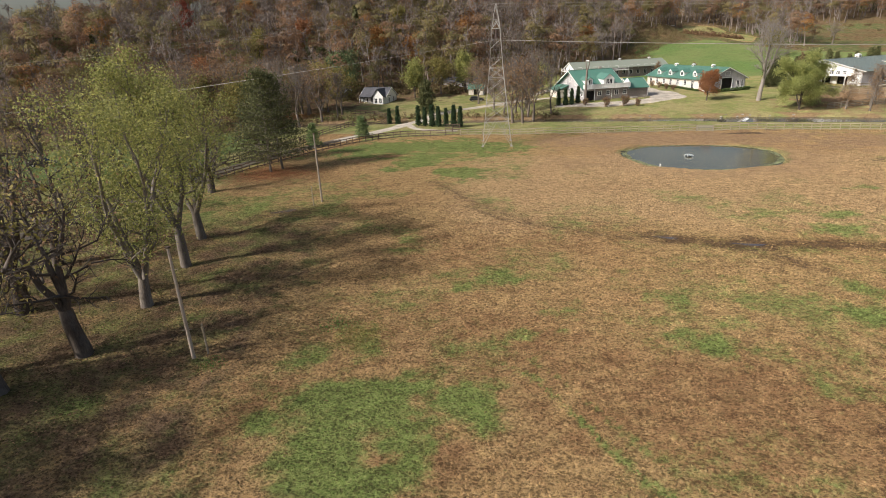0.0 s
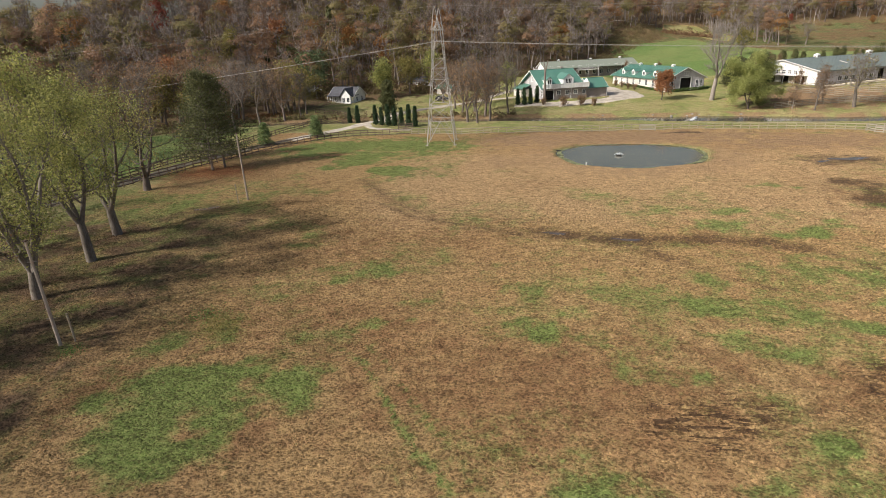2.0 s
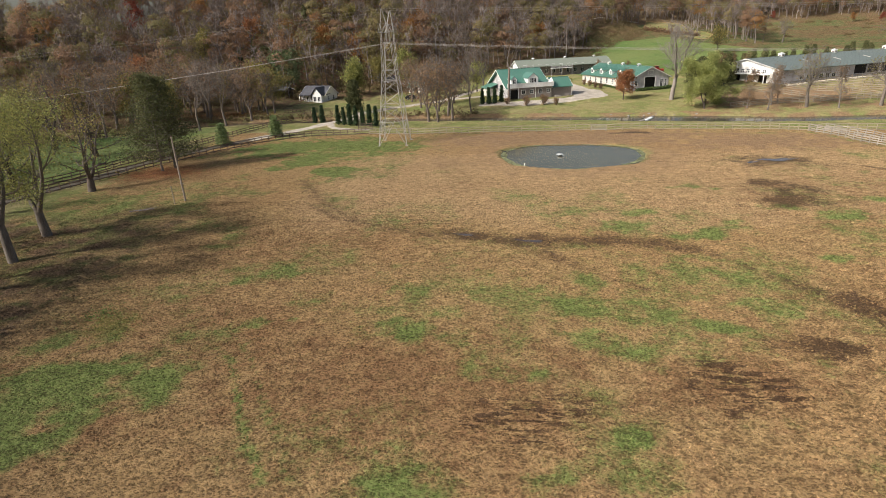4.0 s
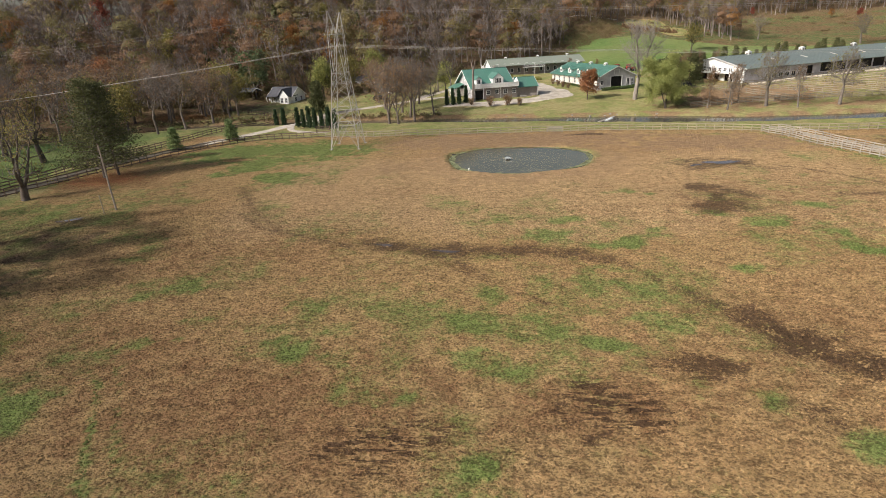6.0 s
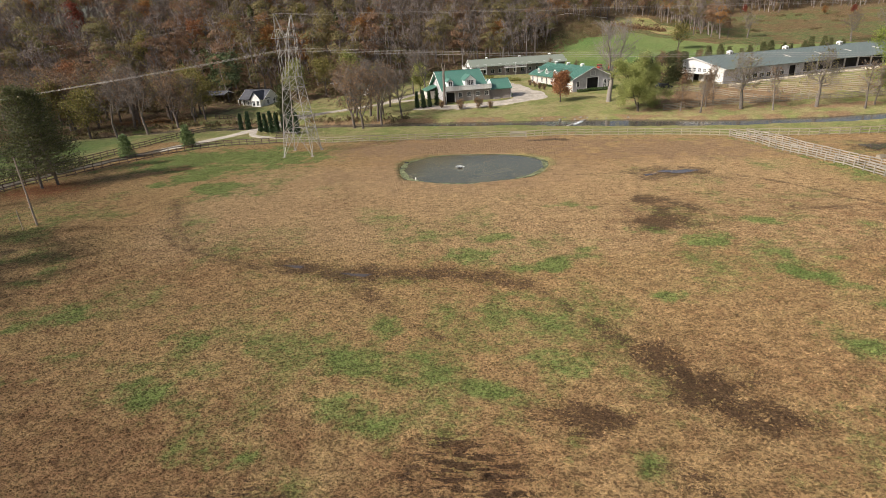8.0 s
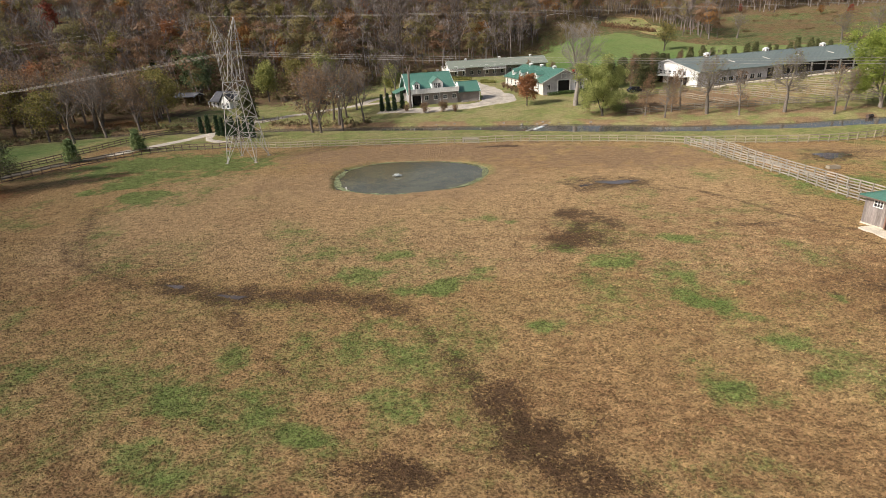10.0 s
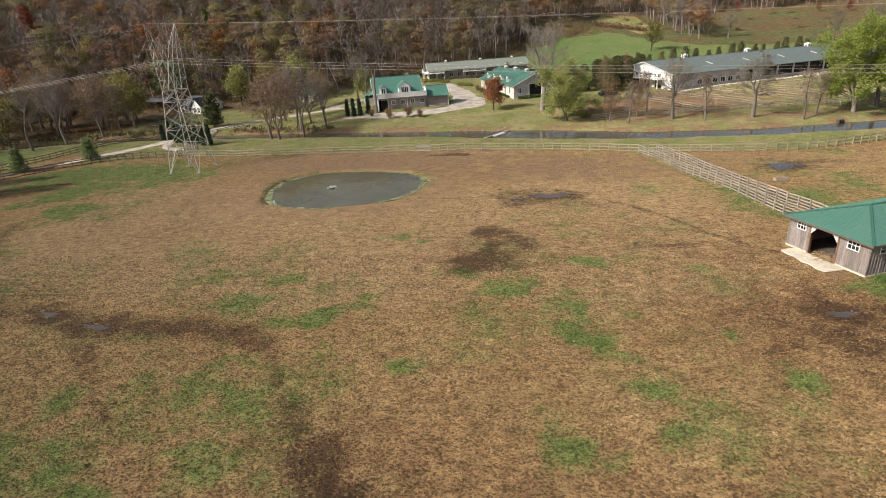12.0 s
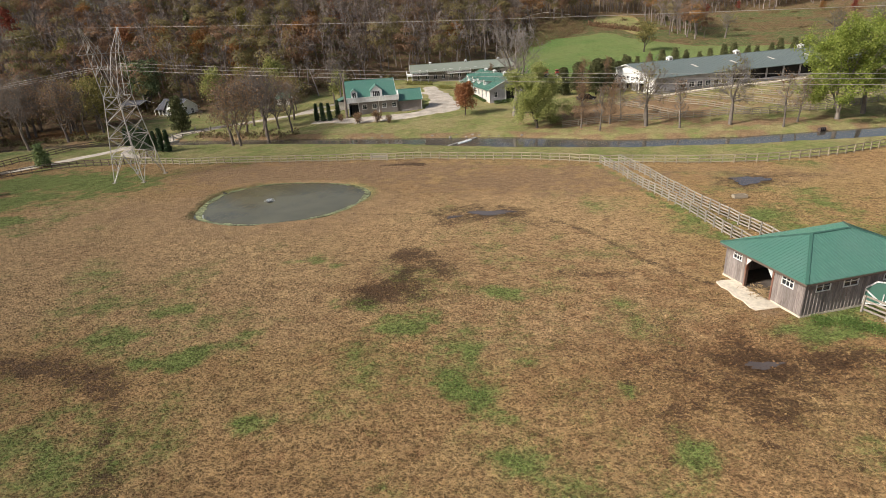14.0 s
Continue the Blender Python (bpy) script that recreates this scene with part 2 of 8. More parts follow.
M = {
    "ground": ground_material("pasture", False),
    "blades": ground_material("grass_blades", True),
    "pond": water_material("pond_water", (0.094, 0.086, 0.050), 0.16),
    "creek": water_material("creek_water", (0.085, 0.075, 0.06), 0.2),
    "puddle": water_material("puddle_water", (0.085, 0.068, 0.06), 0.05),
    "foam": plain("splashing_water", (0.75, 0.78, 0.8), 0.3, bump=0.4),
    "algae": plain("pond_weed", (0.21, 0.225, 0.115), 0.9, grain=3, depth=0.5, stains=0.4, bump=0.6),
    "gravel": plain("pale_gravel", (0.44, 0.385, 0.315), 0.95, grain=5, depth=0.2, stains=0.2, bump=0.5),
    "asphalt": plain("worn_asphalt", (0.10, 0.083, 0.06), 0.9, grain=7, depth=0.2, stains=0.25, bump=0.3),
    "concrete": plain("concrete", (0.60, 0.53, 0.42), 0.9, grain=4, depth=0.12, stains=0.15, bump=0.2),
    "stone": plain("grey_stone", (0.30, 0.27, 0.24), 0.9, grain=2, depth=0.35, bump=0.8),
    "straw": plain("straw", (0.34, 0.24, 0.125), 0.95, grain=8, depth=0.4, bump=0.8),
    "oldwood": boards("weathered_boards", (0.33, 0.285, 0.26), (0.17, 0.14, 0.125), (7, 7, 0.6)),
    "redwood": boards("red_brown_boards", (0.20, 0.085, 0.05), (0.12, 0.05, 0.03), (7, 7, 0.6)),
    "darkfence": boards("dark_fence_boards", (0.15, 0.10, 0.072), (0.08, 0.052, 0.038)),
    "tanfence": boards("tan_fence_boards", (0.39, 0.33, 0.235), (0.23, 0.185, 0.125)),
    "dullfence": boards("dull_brown_fence_boards", (0.37, 0.315, 0.235), (0.22, 0.18, 0.13)),
    "palefence": boards("pale_grey_fence_boards", (0.38, 0.34, 0.28), (0.245, 0.21, 0.17)),
    "pole": boards("utility_pole_wood", (0.42, 0.35, 0.28), (0.26, 0.21, 0.17), (6, 6, 0.5)),
    "steel": plain("galvanised_steel", (0.385, 0.365, 0.335), 0.55, 0.25, grain=1.5, depth=0.2, stains=0.15),
    "wire": plain("aluminium_cable", (0.37, 0.345, 0.315), 0.5, 0.3, bump=0),
    "insulator": plain("brown_glass_insulator", (0.10, 0.07, 0.06), 0.3, grain=3),
    "green_roof": metal_roof("green_metal_roof", (0.085, 0.205, 0.155), 0.36),
    "green_trim": metal_roof("dark_green_ridge_metal", (0.05, 0.14, 0.10), 0.45),
    "grey_roof": metal_roof("faded_green_metal_roof", (0.14, 0.172, 0.16), 0.6),
    "pale_roof": metal_roof("weathered_olive_metal_roof", (0.23, 0.255, 0.205), 0.6),
    "slate_roof": plain("dark_grey_shingles", (0.085, 0.085, 0.095), 0.85, grain=4),
    "white": plain("white_paint", (0.80, 0.79, 0.76), 0.6, grain=4, depth=0.05, stains=0.06, bump=0.05),
    "cream": plain("cream_stucco", (0.62, 0.57, 0.51), 0.85, grain=4, depth=0.08, stains=0.08),
    "grey_wall": plain("taupe_siding", (0.26, 0.225, 0.205), 0.85, grain=5, depth=0.15, stains=0.1),
    "grey_panel": plain("pale_grey_siding", (0.46, 0.44, 0.45), 0.8, grain=4, depth=0.08),
    # near-black that stands in for the shade of unlit rooms
    "dark": plain("painted_room_shade", (0.03, 0.027, 0.025), 0.95),
    "glass": glass_material(),
    "red_paint": plain("red_machine_paint", (0.40, 0.03, 0.02), 0.4, spec=0.5),
    "black_paint": plain("black_car_paint", (0.02, 0.02, 0.022), 0.3, spec=0.5),
    "rubber": plain("black_rubber", (0.02, 0.02, 0.02), 0.9),
    "duck": plain("white_plaster", (0.75, 0.73, 0.70), 0.7),
    "bark": boards("grey_bark", (0.24, 0.205, 0.17), (0.11, 0.09, 0.075), (5, 5, 0.8)),
    "bark_dark": boards("dark_bark", (0.12, 0.095, 0.075), (0.055, 0.042, 0.035), (5, 5, 0.8)),
    "bark_mid": boards("brown_bark", (0.215, 0.175, 0.145), (0.105, 0.084, 0.068), (5, 5, 0.8)),
    "bark_pale": boards("pale_sycamore_bark", (0.31, 0.275, 0.24), (0.17, 0.145, 0.125), (3, 3, 0.8)),
    "twig": foliage("bare_twigs", (0.145, 0.112, 0.093), (0.295, 0.25, 0.222), 0.0, 0.25),
    "wood_brown": foliage("faded_brown_leaves", (0.225, 0.138, 0.083), (0.325, 0.20, 0.12), 0.45, 0.15),
    "wood_olive": foliage("faded_olive_leaves", (0.18, 0.165, 0.072), (0.28, 0.22, 0.097), 0.45, 0.15),
    "wood_orange": foliage("faded_orange_leaves", (0.29, 0.15, 0.06), (0.38, 0.21, 0.08), 0.45, 0.15),
    "leaf_poplar": foliage("yellow_green_leaves", (0.215, 0.24, 0.08), (0.385, 0.37, 0.125), 0.45),
    "leaf_green": foliage("green_leaves", (0.20, 0.27, 0.05), (0.33, 0.37, 0.085), 0.4, 0.6),
    "leaf_willow": foliage("pale_green_leaves", (0.30, 0.345, 0.115), (0.47, 0.475, 0.185), 0.55),
    "leaf_rust": foliage("rust_red_leaves", (0.30, 0.12, 0.055), (0.37, 0.19, 0.09)),
    "leaf_brown": foliage("brown_leaves", (0.20, 0.125, 0.07), (0.30, 0.19, 0.105)),
    "leaf_orange": foliage("orange_leaves", (0.25, 0.12, 0.042), (0.33, 0.17, 0.058)),
    "leaf_red": foliage("red_leaves", (0.24, 0.062, 0.042), (0.30, 0.095, 0.055)),
    "leaf_olive": foliage("olive_leaves", (0.18, 0.17, 0.05), (0.29, 0.24, 0.08)),
    "leaf_cool": foliage("grey_green_leaves", (0.13, 0.175, 0.08), (0.21, 0.245, 0.12), 0.3),
    "needle": foliage("dark_needles", (0.075, 0.088, 0.034), (0.135, 0.135, 0.055), 0.2),
    "needle_olive": foliage("olive_needles", (0.12, 0.135, 0.055), (0.19, 0.185, 0.08), 0.25),
    "needle_blue": foliage("grey_green_needles", (0.15, 0.215, 0.085), (0.24, 0.29, 0.12), 0.25),
    "needle_arb": foliage("cedar_needles", (0.035, 0.065, 0.03), (0.06, 0.095, 0.04), 0.15),
    "weed": foliage("weed_leaves", (0.115, 0.19, 0.045), (0.19, 0.26, 0.075), 0.35),
    "brush": foliage("brown_brushwood", (0.17, 0.115, 0.066), (0.20, 0.17, 0.07), 0.2, 0.2),
    "hedge": foliage("hedge_leaves", (0.05, 0.085, 0.025), (0.10, 0.14, 0.04), 0.2),
    "box_yellow": foliage("yellow_green_hedge_leaves", (0.20, 0.20, 0.05), (0.28, 0.26, 0.08), 0.2),
}

# ---- the lie of the land ----
rng = np.random.default_rng(7)


def sstep(a, b, x):
    t = np.clip((x - a) / (b - a), 0, 1)
    return t * t * (3 - 2 * t)


def soft(x, w):
    return (np.sqrt(x * x + w * w) + x) / 2


def lump(x, y, scale, seed=0):
    """Smooth unevenness between about -1 and 1."""
    a, s = 0.0, 1.0 / scale
    for i in range(5):
        p, q = 1.7 * i + seed, 2.9 * i + 1.3 * seed
        ang = 2.4 * i + seed
        u, v = np.cos(ang) * x + np.sin(ang) * y, -np.sin(ang) * x + np.cos(ang) * y
        a = a + np.sin(u * s * (1 + 0.37 * i) * 3 + p + 1.3 * np.sin(v * s * 1.9 + q)) * np.cos(v * s * (1.1 + 0.29 * i) * 2.6 + q)
    return a / 2.6


CREEK_X = [-200, -110, -66, -50, -15, 10, 38, 63, 84, 105, 130, 170, 300]
CREEK_Y = [67, 102, 129, 135, 134.5, 132, 127.8, 121.5, 118, 118, 121, 129, 157]
CREEK_W = [4, 4.5, 5, 5, 5, 5.5, 6, 9.5, 6.6, 6, 7.5, 8, 8]
FOOT_X = [-500, -250, -119, -70, -40, -10, 20, 45, 70, 100, 150, 300, 600]
FOOT_Y = [-60, 40, 135, 168, 184, 192, 226, 252, 296, 340, 362, 352, 260]
CAP_X, CAP_Z = [-500, -200, -165, -110, -20, 100, 400], [16, 18, 30, 70, 95, 80, 70]
POND = (32.5, 88.3, 11.9, 10.0)
WATER_CREEK, WATER_POND = -0.3, -0.13


def near_bank(x):
    return np.interp(x, CREEK_X, CREEK_Y)


def far_bank(x):
    return near_bank(x) + np.interp(x, CREEK_X, CREEK_W)


def pond_r(x, y):
    """1 on the pond's rim, less inside."""
    a = np.arctan2(y - POND[1], x - POND[0])
    wob = 1 + 0.035 * np.sin(3 * a + 0.8) + 0.02 * np.sin(7 * a)
    return (np.abs((x - POND[0]) / POND[2]) ** 2.3 + np.abs((y - POND[1]) / POND[3]) ** 2.3) ** (1 / 2.3) / wob


def past_foot(x, y):
    return y - np.interp(x, FOOT_X, FOOT_Y)


def height(x, y):
    x, y = np.asarray(x, float), np.asarray(y, float)
    near, far = near_bank(x), far_bank(x)
    d = y - far
    z = 0.10 * lump(x, y, 14) + 0.05 * lump(x, y, 4.5, 2) + 0.03 * lump(x, y, 1.7, 5) * sstep(130, 110, y)
    z = z + 0.55 * sstep(0, 4, d) + (1.55 * sstep(2, 22, d) + 0.9 * sstep(20, 60, d)) * sstep(-12, 24, x)
    z = z + (0.135 * soft(y - 228, 12) - 0.115 * soft(y - 330, 10)) * sstep(35, 78, x) * np.interp(x, [100, 160], [1.0, 0.78]) + 0.05 * soft(y - 178, 8) * (1 - sstep(-40, 20, x))
    cap = np.interp(x, CAP_X, CAP_Z)
    steep = np.interp(x, [30, 60, 110, 160], [0.36, 0.19, 0.17, 0.2])
    rise = steep * soft(past_foot(x, y), 10) * (1 + 0.12 * lump(x, y, 70, 5))
    z = z + cap * (1 - np.exp(-rise / cap))
    cut = sstep(near - 1.6, near + 1.8, y) * (1 - sstep(far - 1.4, far + 0.8, y))
    z = z * (1 - cut) - 0.95 * cut
    r = pond_r(x, y)
    z = z - 1.0 * (1 - sstep(0.90, 1.06, r)) + 0.12 * sstep(1.3, 1.1, r) * sstep(0.95, 1.08, r)
    return z


def zat(x, y):
    return float(height(x, y))


def spots(x, y, rows, seed):
    """How far the place lies inside the nearest of some uneven patches: rows of centre, half sizes, turn, weight."""
    best = np.zeros_like(x)
    wob = 0.35 * lump(x, y, 5, seed) + 0.25 * lump(x, y, 1.7, seed + 1)
    for cx, cy, a, b, turn, w in rows:
        ca, sa = math.cos(radians(turn)), math.sin(radians(turn))
        u, v = ca * (x - cx) + sa * (y - cy), -sa * (x - cx) + ca * (y - cy)
        r = np.sqrt((u / a) ** 2 + (v / b) ** 2) + wob
        best = np.maximum(best, w * (1 - sstep(0.15, 1.5, r)))
    return best


def along(x, y, pts):
    """Distance to a line of points."""
    best = np.full(np.shape(x), 1e9)
    for (x0, y0), (x1, y1) in zip(pts, pts[1:]):
        dx, dy = x1 - x0, y1 - y0
        t = np.clip(((x - x0) * dx + (y - y0) * dy) / (dx * dx + dy * dy), 0, 1)
        best = np.minimum(best, np.hypot(x - x0 - t * dx, y - y0 - t * dy))
    return best


# green growth, area by area: centre, half sizes, weight
GREEN_BROAD = [(26, 34, 17, 8, 0.5), (38, 37, 13, 8, 0.58), (33, 29, 10, 6, 0.5), (13, 31, 10, 5, 0.42), (62, 52, 12, 6, 0.45), (66, 70, 13, 6, 0.3), (8, 40, 12, 5, 0.4), (-12, 93, 15, 9, 0.9), (97, 80, 12, 7, 0.6), (70, 41, 13, 5, 0.4), (38, 50, 13, 6, 0.45),
               (-8, 101, 16, 7, 1.4), (-22, 100, 13, 9, 1.4), (4, 103, 8, 4, 0.7), (26, 46, 16, 5, 0.4), (43, 33, 8, 6, 0.5)]
GREEN_WEST = [(-6.3, 19.7, 5.2, 4.6, 1.25), (-7.3, 16.2, 3.2, 3.2, 1.15), (-0.4, 21.1, 2.6, 2.4, 1.1), (-4.9, 22.6, 3.4, 2.2, 0.95), (-8.4, 27.8, 2.2, 4.2, 0.85), (-11, 25.9, 2.4, 2.2, 0.85), (-19.1, 25.1, 1.3, 1.1, 1.2), (0.6, 39.3, 3.2, 2.2, 0.95),
              (6.1, 43, 1.4, 1.4, 0.8), (2.7, 29.2, 1.4, 1.0, 0.9), (5.5, 29.8, 0.9, 0.8, 0.9), (-2.1, 36.6, 1.1, 1.3, 0.8), (-14.1, 88, 4.5, 8, 1.5), (-5.5, 78.3, 4.5, 5, 1.4), (-17, 14.8, 4, 3, 0.8), (-12.9, 87, 4, 5, 1.1), (-10, 51.4, 2.4, 2, 0.7), (-4.5, 14.8, 3.2, 2.4, 1.1), (0.7, 22.9, 1.5, 2.2, 0.7)]
GREEN_NEAR = [(15.2, 28.5, 2.6, 2.0, 1.0), (17.7, 31.2, 1.7, 1.6, 0.85), (26.8, 32.5, 3.0, 2.6, 0.85), (27.9, 27.9, 1.8, 1.6, 1.1), (30.6, 26.1, 1.5, 1.1, 1.0), (16.5, 13.9, 3.6, 1.6, 1.15), (23.7, 14.6, 2.6, 1.3, 1.0), (28.5, 17.8, 1.4, 1.4, 1.1), (19.9, 24, 1.2, 1.5, 0.8),
              (13.9, 29.7, 1.7, 1.8, 0.95), (20.5, 35.2, 3.8, 2.7, 0.75), (14.1, 34.7, 3.0, 2.2, 0.75), (24.1, 23.2, 1.1, 0.8, 0.8), (24.7, 34.6, 4.2, 3.0, 0.7), (29.5, 27.3, 2.2, 2.1, 0.9), (36.4, 29.8, 2.4, 1.7, 1.1), (33.7, 31.5, 2.0, 1.4, 0.85), (45.6, 23.9, 1.6, 1.8, 0.8), (49.1, 20.2, 1.6, 1.6, 1.0)]
GREEN_MIDDLE = [(35.1, 51.5, 3.4, 2.6, 1.0), (41.7, 48.7, 3.2, 2.0, 1.2), (28.9, 55.2, 2.8, 1.8, 0.85), (14.4, 56.7, 1.6, 1.8, 0.7), (37.7, 38.6, 2.6, 2.3, 0.95), (41.2, 33.8, 2.0, 2.4, 1.15), (45.3, 50.8, 2.4, 1.4, 0.85), (39.8, 42.3, 2.2, 1.2, 0.9), (37.2, 40.6, 2.4, 2.6, 0.85), (42.6, 31.8, 1.5, 1.5, 1.0),
                (50.8, 42.3, 2.4, 1.5, 1.05), (45.5, 52.1, 2.4, 1.4, 0.9), (36.7, 55.6, 3.2, 1.6, 0.8), (38.5, 43.2, 1.3, 1.0, 0.85), (28.4, 37.4, 3.0, 2.2, 0.75), (45.7, 67.3, 3.0, 1.5, 0.8), (48.5, 65.6, 1.2, 1.0, 0.8)]
GREEN_EAST = [(58.2, 54.9, 3.0, 2.4, 1.15), (53.4, 57.7, 2.4, 1.5, 0.95), (62.8, 51.6, 2.6, 1.2, 1.0), (65.1, 59.9, 2.3, 1.8, 0.9), (63.8, 46.4, 2.9, 1.6, 1.25), (66.2, 44.4, 2.0, 1.0, 0.9), (63.5, 50.8, 0.9, 1.2, 1.1), (67.4, 50, 1.4, 1.2, 0.85), (73.7, 47.3, 0.8, 1.2, 0.95), (71.2, 44.8, 0.8, 0.9, 0.9),
              (62.2, 35.2, 3.3, 2.0, 0.9), (67.6, 40.4, 2.2, 1.7, 0.8), (67.6, 36.6, 1.6, 1.4, 0.6), (61.4, 29.2, 2.0, 1.3, 0.7), (76.6, 41.6, 1.8, 2.0, 1.0), (70.4, 73.2, 1.4, 1.5, 0.8), (75.8, 82.8, 2.2, 1.8, 0.6), (92.9, 80.2, 2.6, 3.0, 1.0), (70.5, 57.8, 2.0, 1.1, 0.8)]
GREEN_SHED = [(89.6, 56.0, 4.6, 2.6, 1.15), (96, 76, 6, 3.5, 0.8), (101, 86, 6, 4, 0.75), (47, 99, 3, 1.6, 0.5), (90, 98, 5, 2, 0.5), (86, 75, 1.6, 6, 0.6), (81, 96, 1.5, 7, 0.6)]
GREEN = [(gx, gy, ga, gb, 25 * math.sin(9 * gx + gy), gw) for gx, gy, ga, gb, gw in GREEN_BROAD + GREEN_WEST + GREEN_NEAR + GREEN_MIDDLE + GREEN_EAST + GREEN_SHED]
# trodden mud: centre, half sizes, turn, weight
MUD_NEAR = [(17.5, 49.0, 2.6, 1.0, -10, 1.0), (23.6, 46.9, 3.2, 1.2, -8, 1.0), (30, 47.0, 4.5, 1.1, 0, 0.85), (36, 46.6, 3.5, 0.9, -5, 0.75), (26, 42.8, 2.4, 0.7, -40, 0.7), (45.8, 36.4, 2.0, 0.8, -40, 0.7), (48.2, 33.4, 1.8, 1.3, -60, 0.95), (50.0, 30.6, 2.6, 1.5, -60, 1.1),
            (51.8, 28.2, 2.2, 1.3, -30, 0.9), (43.0, 27.3, 2.0, 0.9, -20, 0.95), (47.2, 23.0, 2.2, 0.8, -35, 0.62), (-26.5, 58, 3, 1.4, 20, 0.8), (41.2, 27.8, 2.4, 0.8, 0, 0.6), (49.6, 31.2, 6, 3, -60, 0.42)]
MUD_FAR = [(55.8, 68.2, 1.8, 1.6, -30, 0.95), (58.8, 65.2, 2.2, 1.2, -45, 0.8), (55.8, 63.6, 1.2, 2.6, -20, 0.85), (55.0, 60.2, 3.2, 1.5, 8, 1.1), (57.5, 59.2, 2, 0.9, 10, 0.7), (82.5, 50.5, 2.6, 1.3, 5, 1.1), (77.6, 49.4, 1.8, 0.8, 5, 0.8), (86.8, 51.4, 3.4, 0.8, 12, 1.0),
           (80.6, 47.6, 2.4, 1.2, 20, 0.8), (82.2, 46.0, 2.4, 1.0, 20, 0.75), (77.2, 45.8, 1.8, 0.8, 0, 0.7), (84.6, 48.4, 1.6, 1.0, 40, 0.75), (74.6, 50.6, 1.8, 0.6, 10, 0.6), (82.0, 53.4, 0.8, 1.2, 0, 0.7), (81, 49, 9, 5, 0, 0.45)]
MUD_BACK = [(62.2, 81.4, 5, 1.8, 0, 0.9), (57.5, 78.6, 1.6, 0.9, 20, 0.7), (46.4, 107.7, 3.0, 0.6, 0, 1.6), (96.6, 94.0, 3.6, 1.9, 20, 0.95), (102, 96, 4, 1, 10, 0.6), (73, 64.2, 3, 0.6, 0, 0.55), (68, 78, 2, 0.8, -40, 0.5), (56, 63.5, 5.5, 4.5, 20, 0.4)]
MUD = [(mx, my, 1.35 * ma, 1.8 * mb, mt, 0.93 * mw) for mx, my, ma, mb, mt, mw in MUD_NEAR + MUD_FAR + MUD_BACK]
TRACKS = [([(45, 81.8), (58, 81.9), (67, 82)], 0.5, 0.42), ([(69.6, 79.8), (72.6, 76.4), (75.3, 72.7), (78.3, 67.6), (81.4, 64), (83, 62.6)], 0.5, 0.68), ([(40, 44.6), (34, 47), (23.5, 46.8), (12, 49.4), (4.4, 53.3), (-1.5, 60.4), (-9.1, 72.5)], 3.0, 0.33), ([(40, 44.6), (33, 47.2), (23.4, 46.9), (17, 49.2)], 1.4, 0.75),
          ([(18, 49), (11.5, 49.3), (4.4, 53.3), (-1.5, 60.4), (-9.3, 72.6)], 0.55, 0.6), ([(14, 48.3), (7.8, 51.4), (1.5, 54.5), (-3.8, 60)], 0.6, 0.64), ([(23.4, 45.4), (25.5, 42.7), (28.5, 40.2), (33, 36)], 0.8, 0.5), ([(40, 44.6), (44.4, 38.1), (46.4, 36.2), (49.4, 31.8)], 0.9, 0.5)]
WHEELS = [([(1.5, 25.5), (3.5, 23.8), (5.6, 20.2), (8, 16.3), (10.2, 13.6)], 0.45, 0.85), ([(3.2, 26), (5.2, 23.4), (7.3, 20), (9.7, 16.3), (12, 13.3)], 0.4, 0.6),
          ([(79.9, 105), (83.4, 92), (86.9, 79), (89.4, 71)], 1.5, 0.62), ([(77.9, 104), (82.0, 90.6), (86.0, 77), (87.4, 72)], 0.7, 0.85)]
RUTS = [(36, 23.0, 3.6, 2.8, 0, 1.3), (24, 19.2, 4.5, 2.2, 5, 1.0), (42, 27.4, 3.4, 1.6, 0, 0.85), (30, 20, 6, 2.5, 0, 0.35), (80, 48, 7, 4, 0, 0.5), (12, 53, 10, 4, -25, 0.45)]
RUSSET = [(15, 22, 18, 9, 0, 0.66), (1, 27, 10, 9, -15, 0.62), (-2, 45, 10, 12, 0, 0.5), (34, 23, 8, 4, 8, 0.75), (6, 48, 10, 5, -20, 0.5), (83, 52, 11, 7, 0, 0.65), (79, 61, 8, 5, 0, 0.6), (-12.5, 20.5, 2.6, 3.4, 0, 0.9), (-1.5, 16.4, 2.6, 2, 0, 0.8),
          (57, 62, 9, 6, 20, 0.5), (74, 32, 10, 5, 0, 0.5), (50, 33, 8, 6, 0, 0.5), (95, 68, 8, 5, 0, 0.4), (72, 56, 34, 24, 0, 0.45), (60, 28, 24, 11, 0, 0.5)]


FENCE_X = [-60, -45, -36.4, -26.5, -9, 22, 39, 54, 66, 78.4, 98, 106, 114, 124, 136, 200]
FENCE_Y = [60, 78, 97, 111.3, 114, 112.2, 112.2, 111, 109.3, 105.8, 103.8, 104.8, 107.6, 112.4, 119, 150]


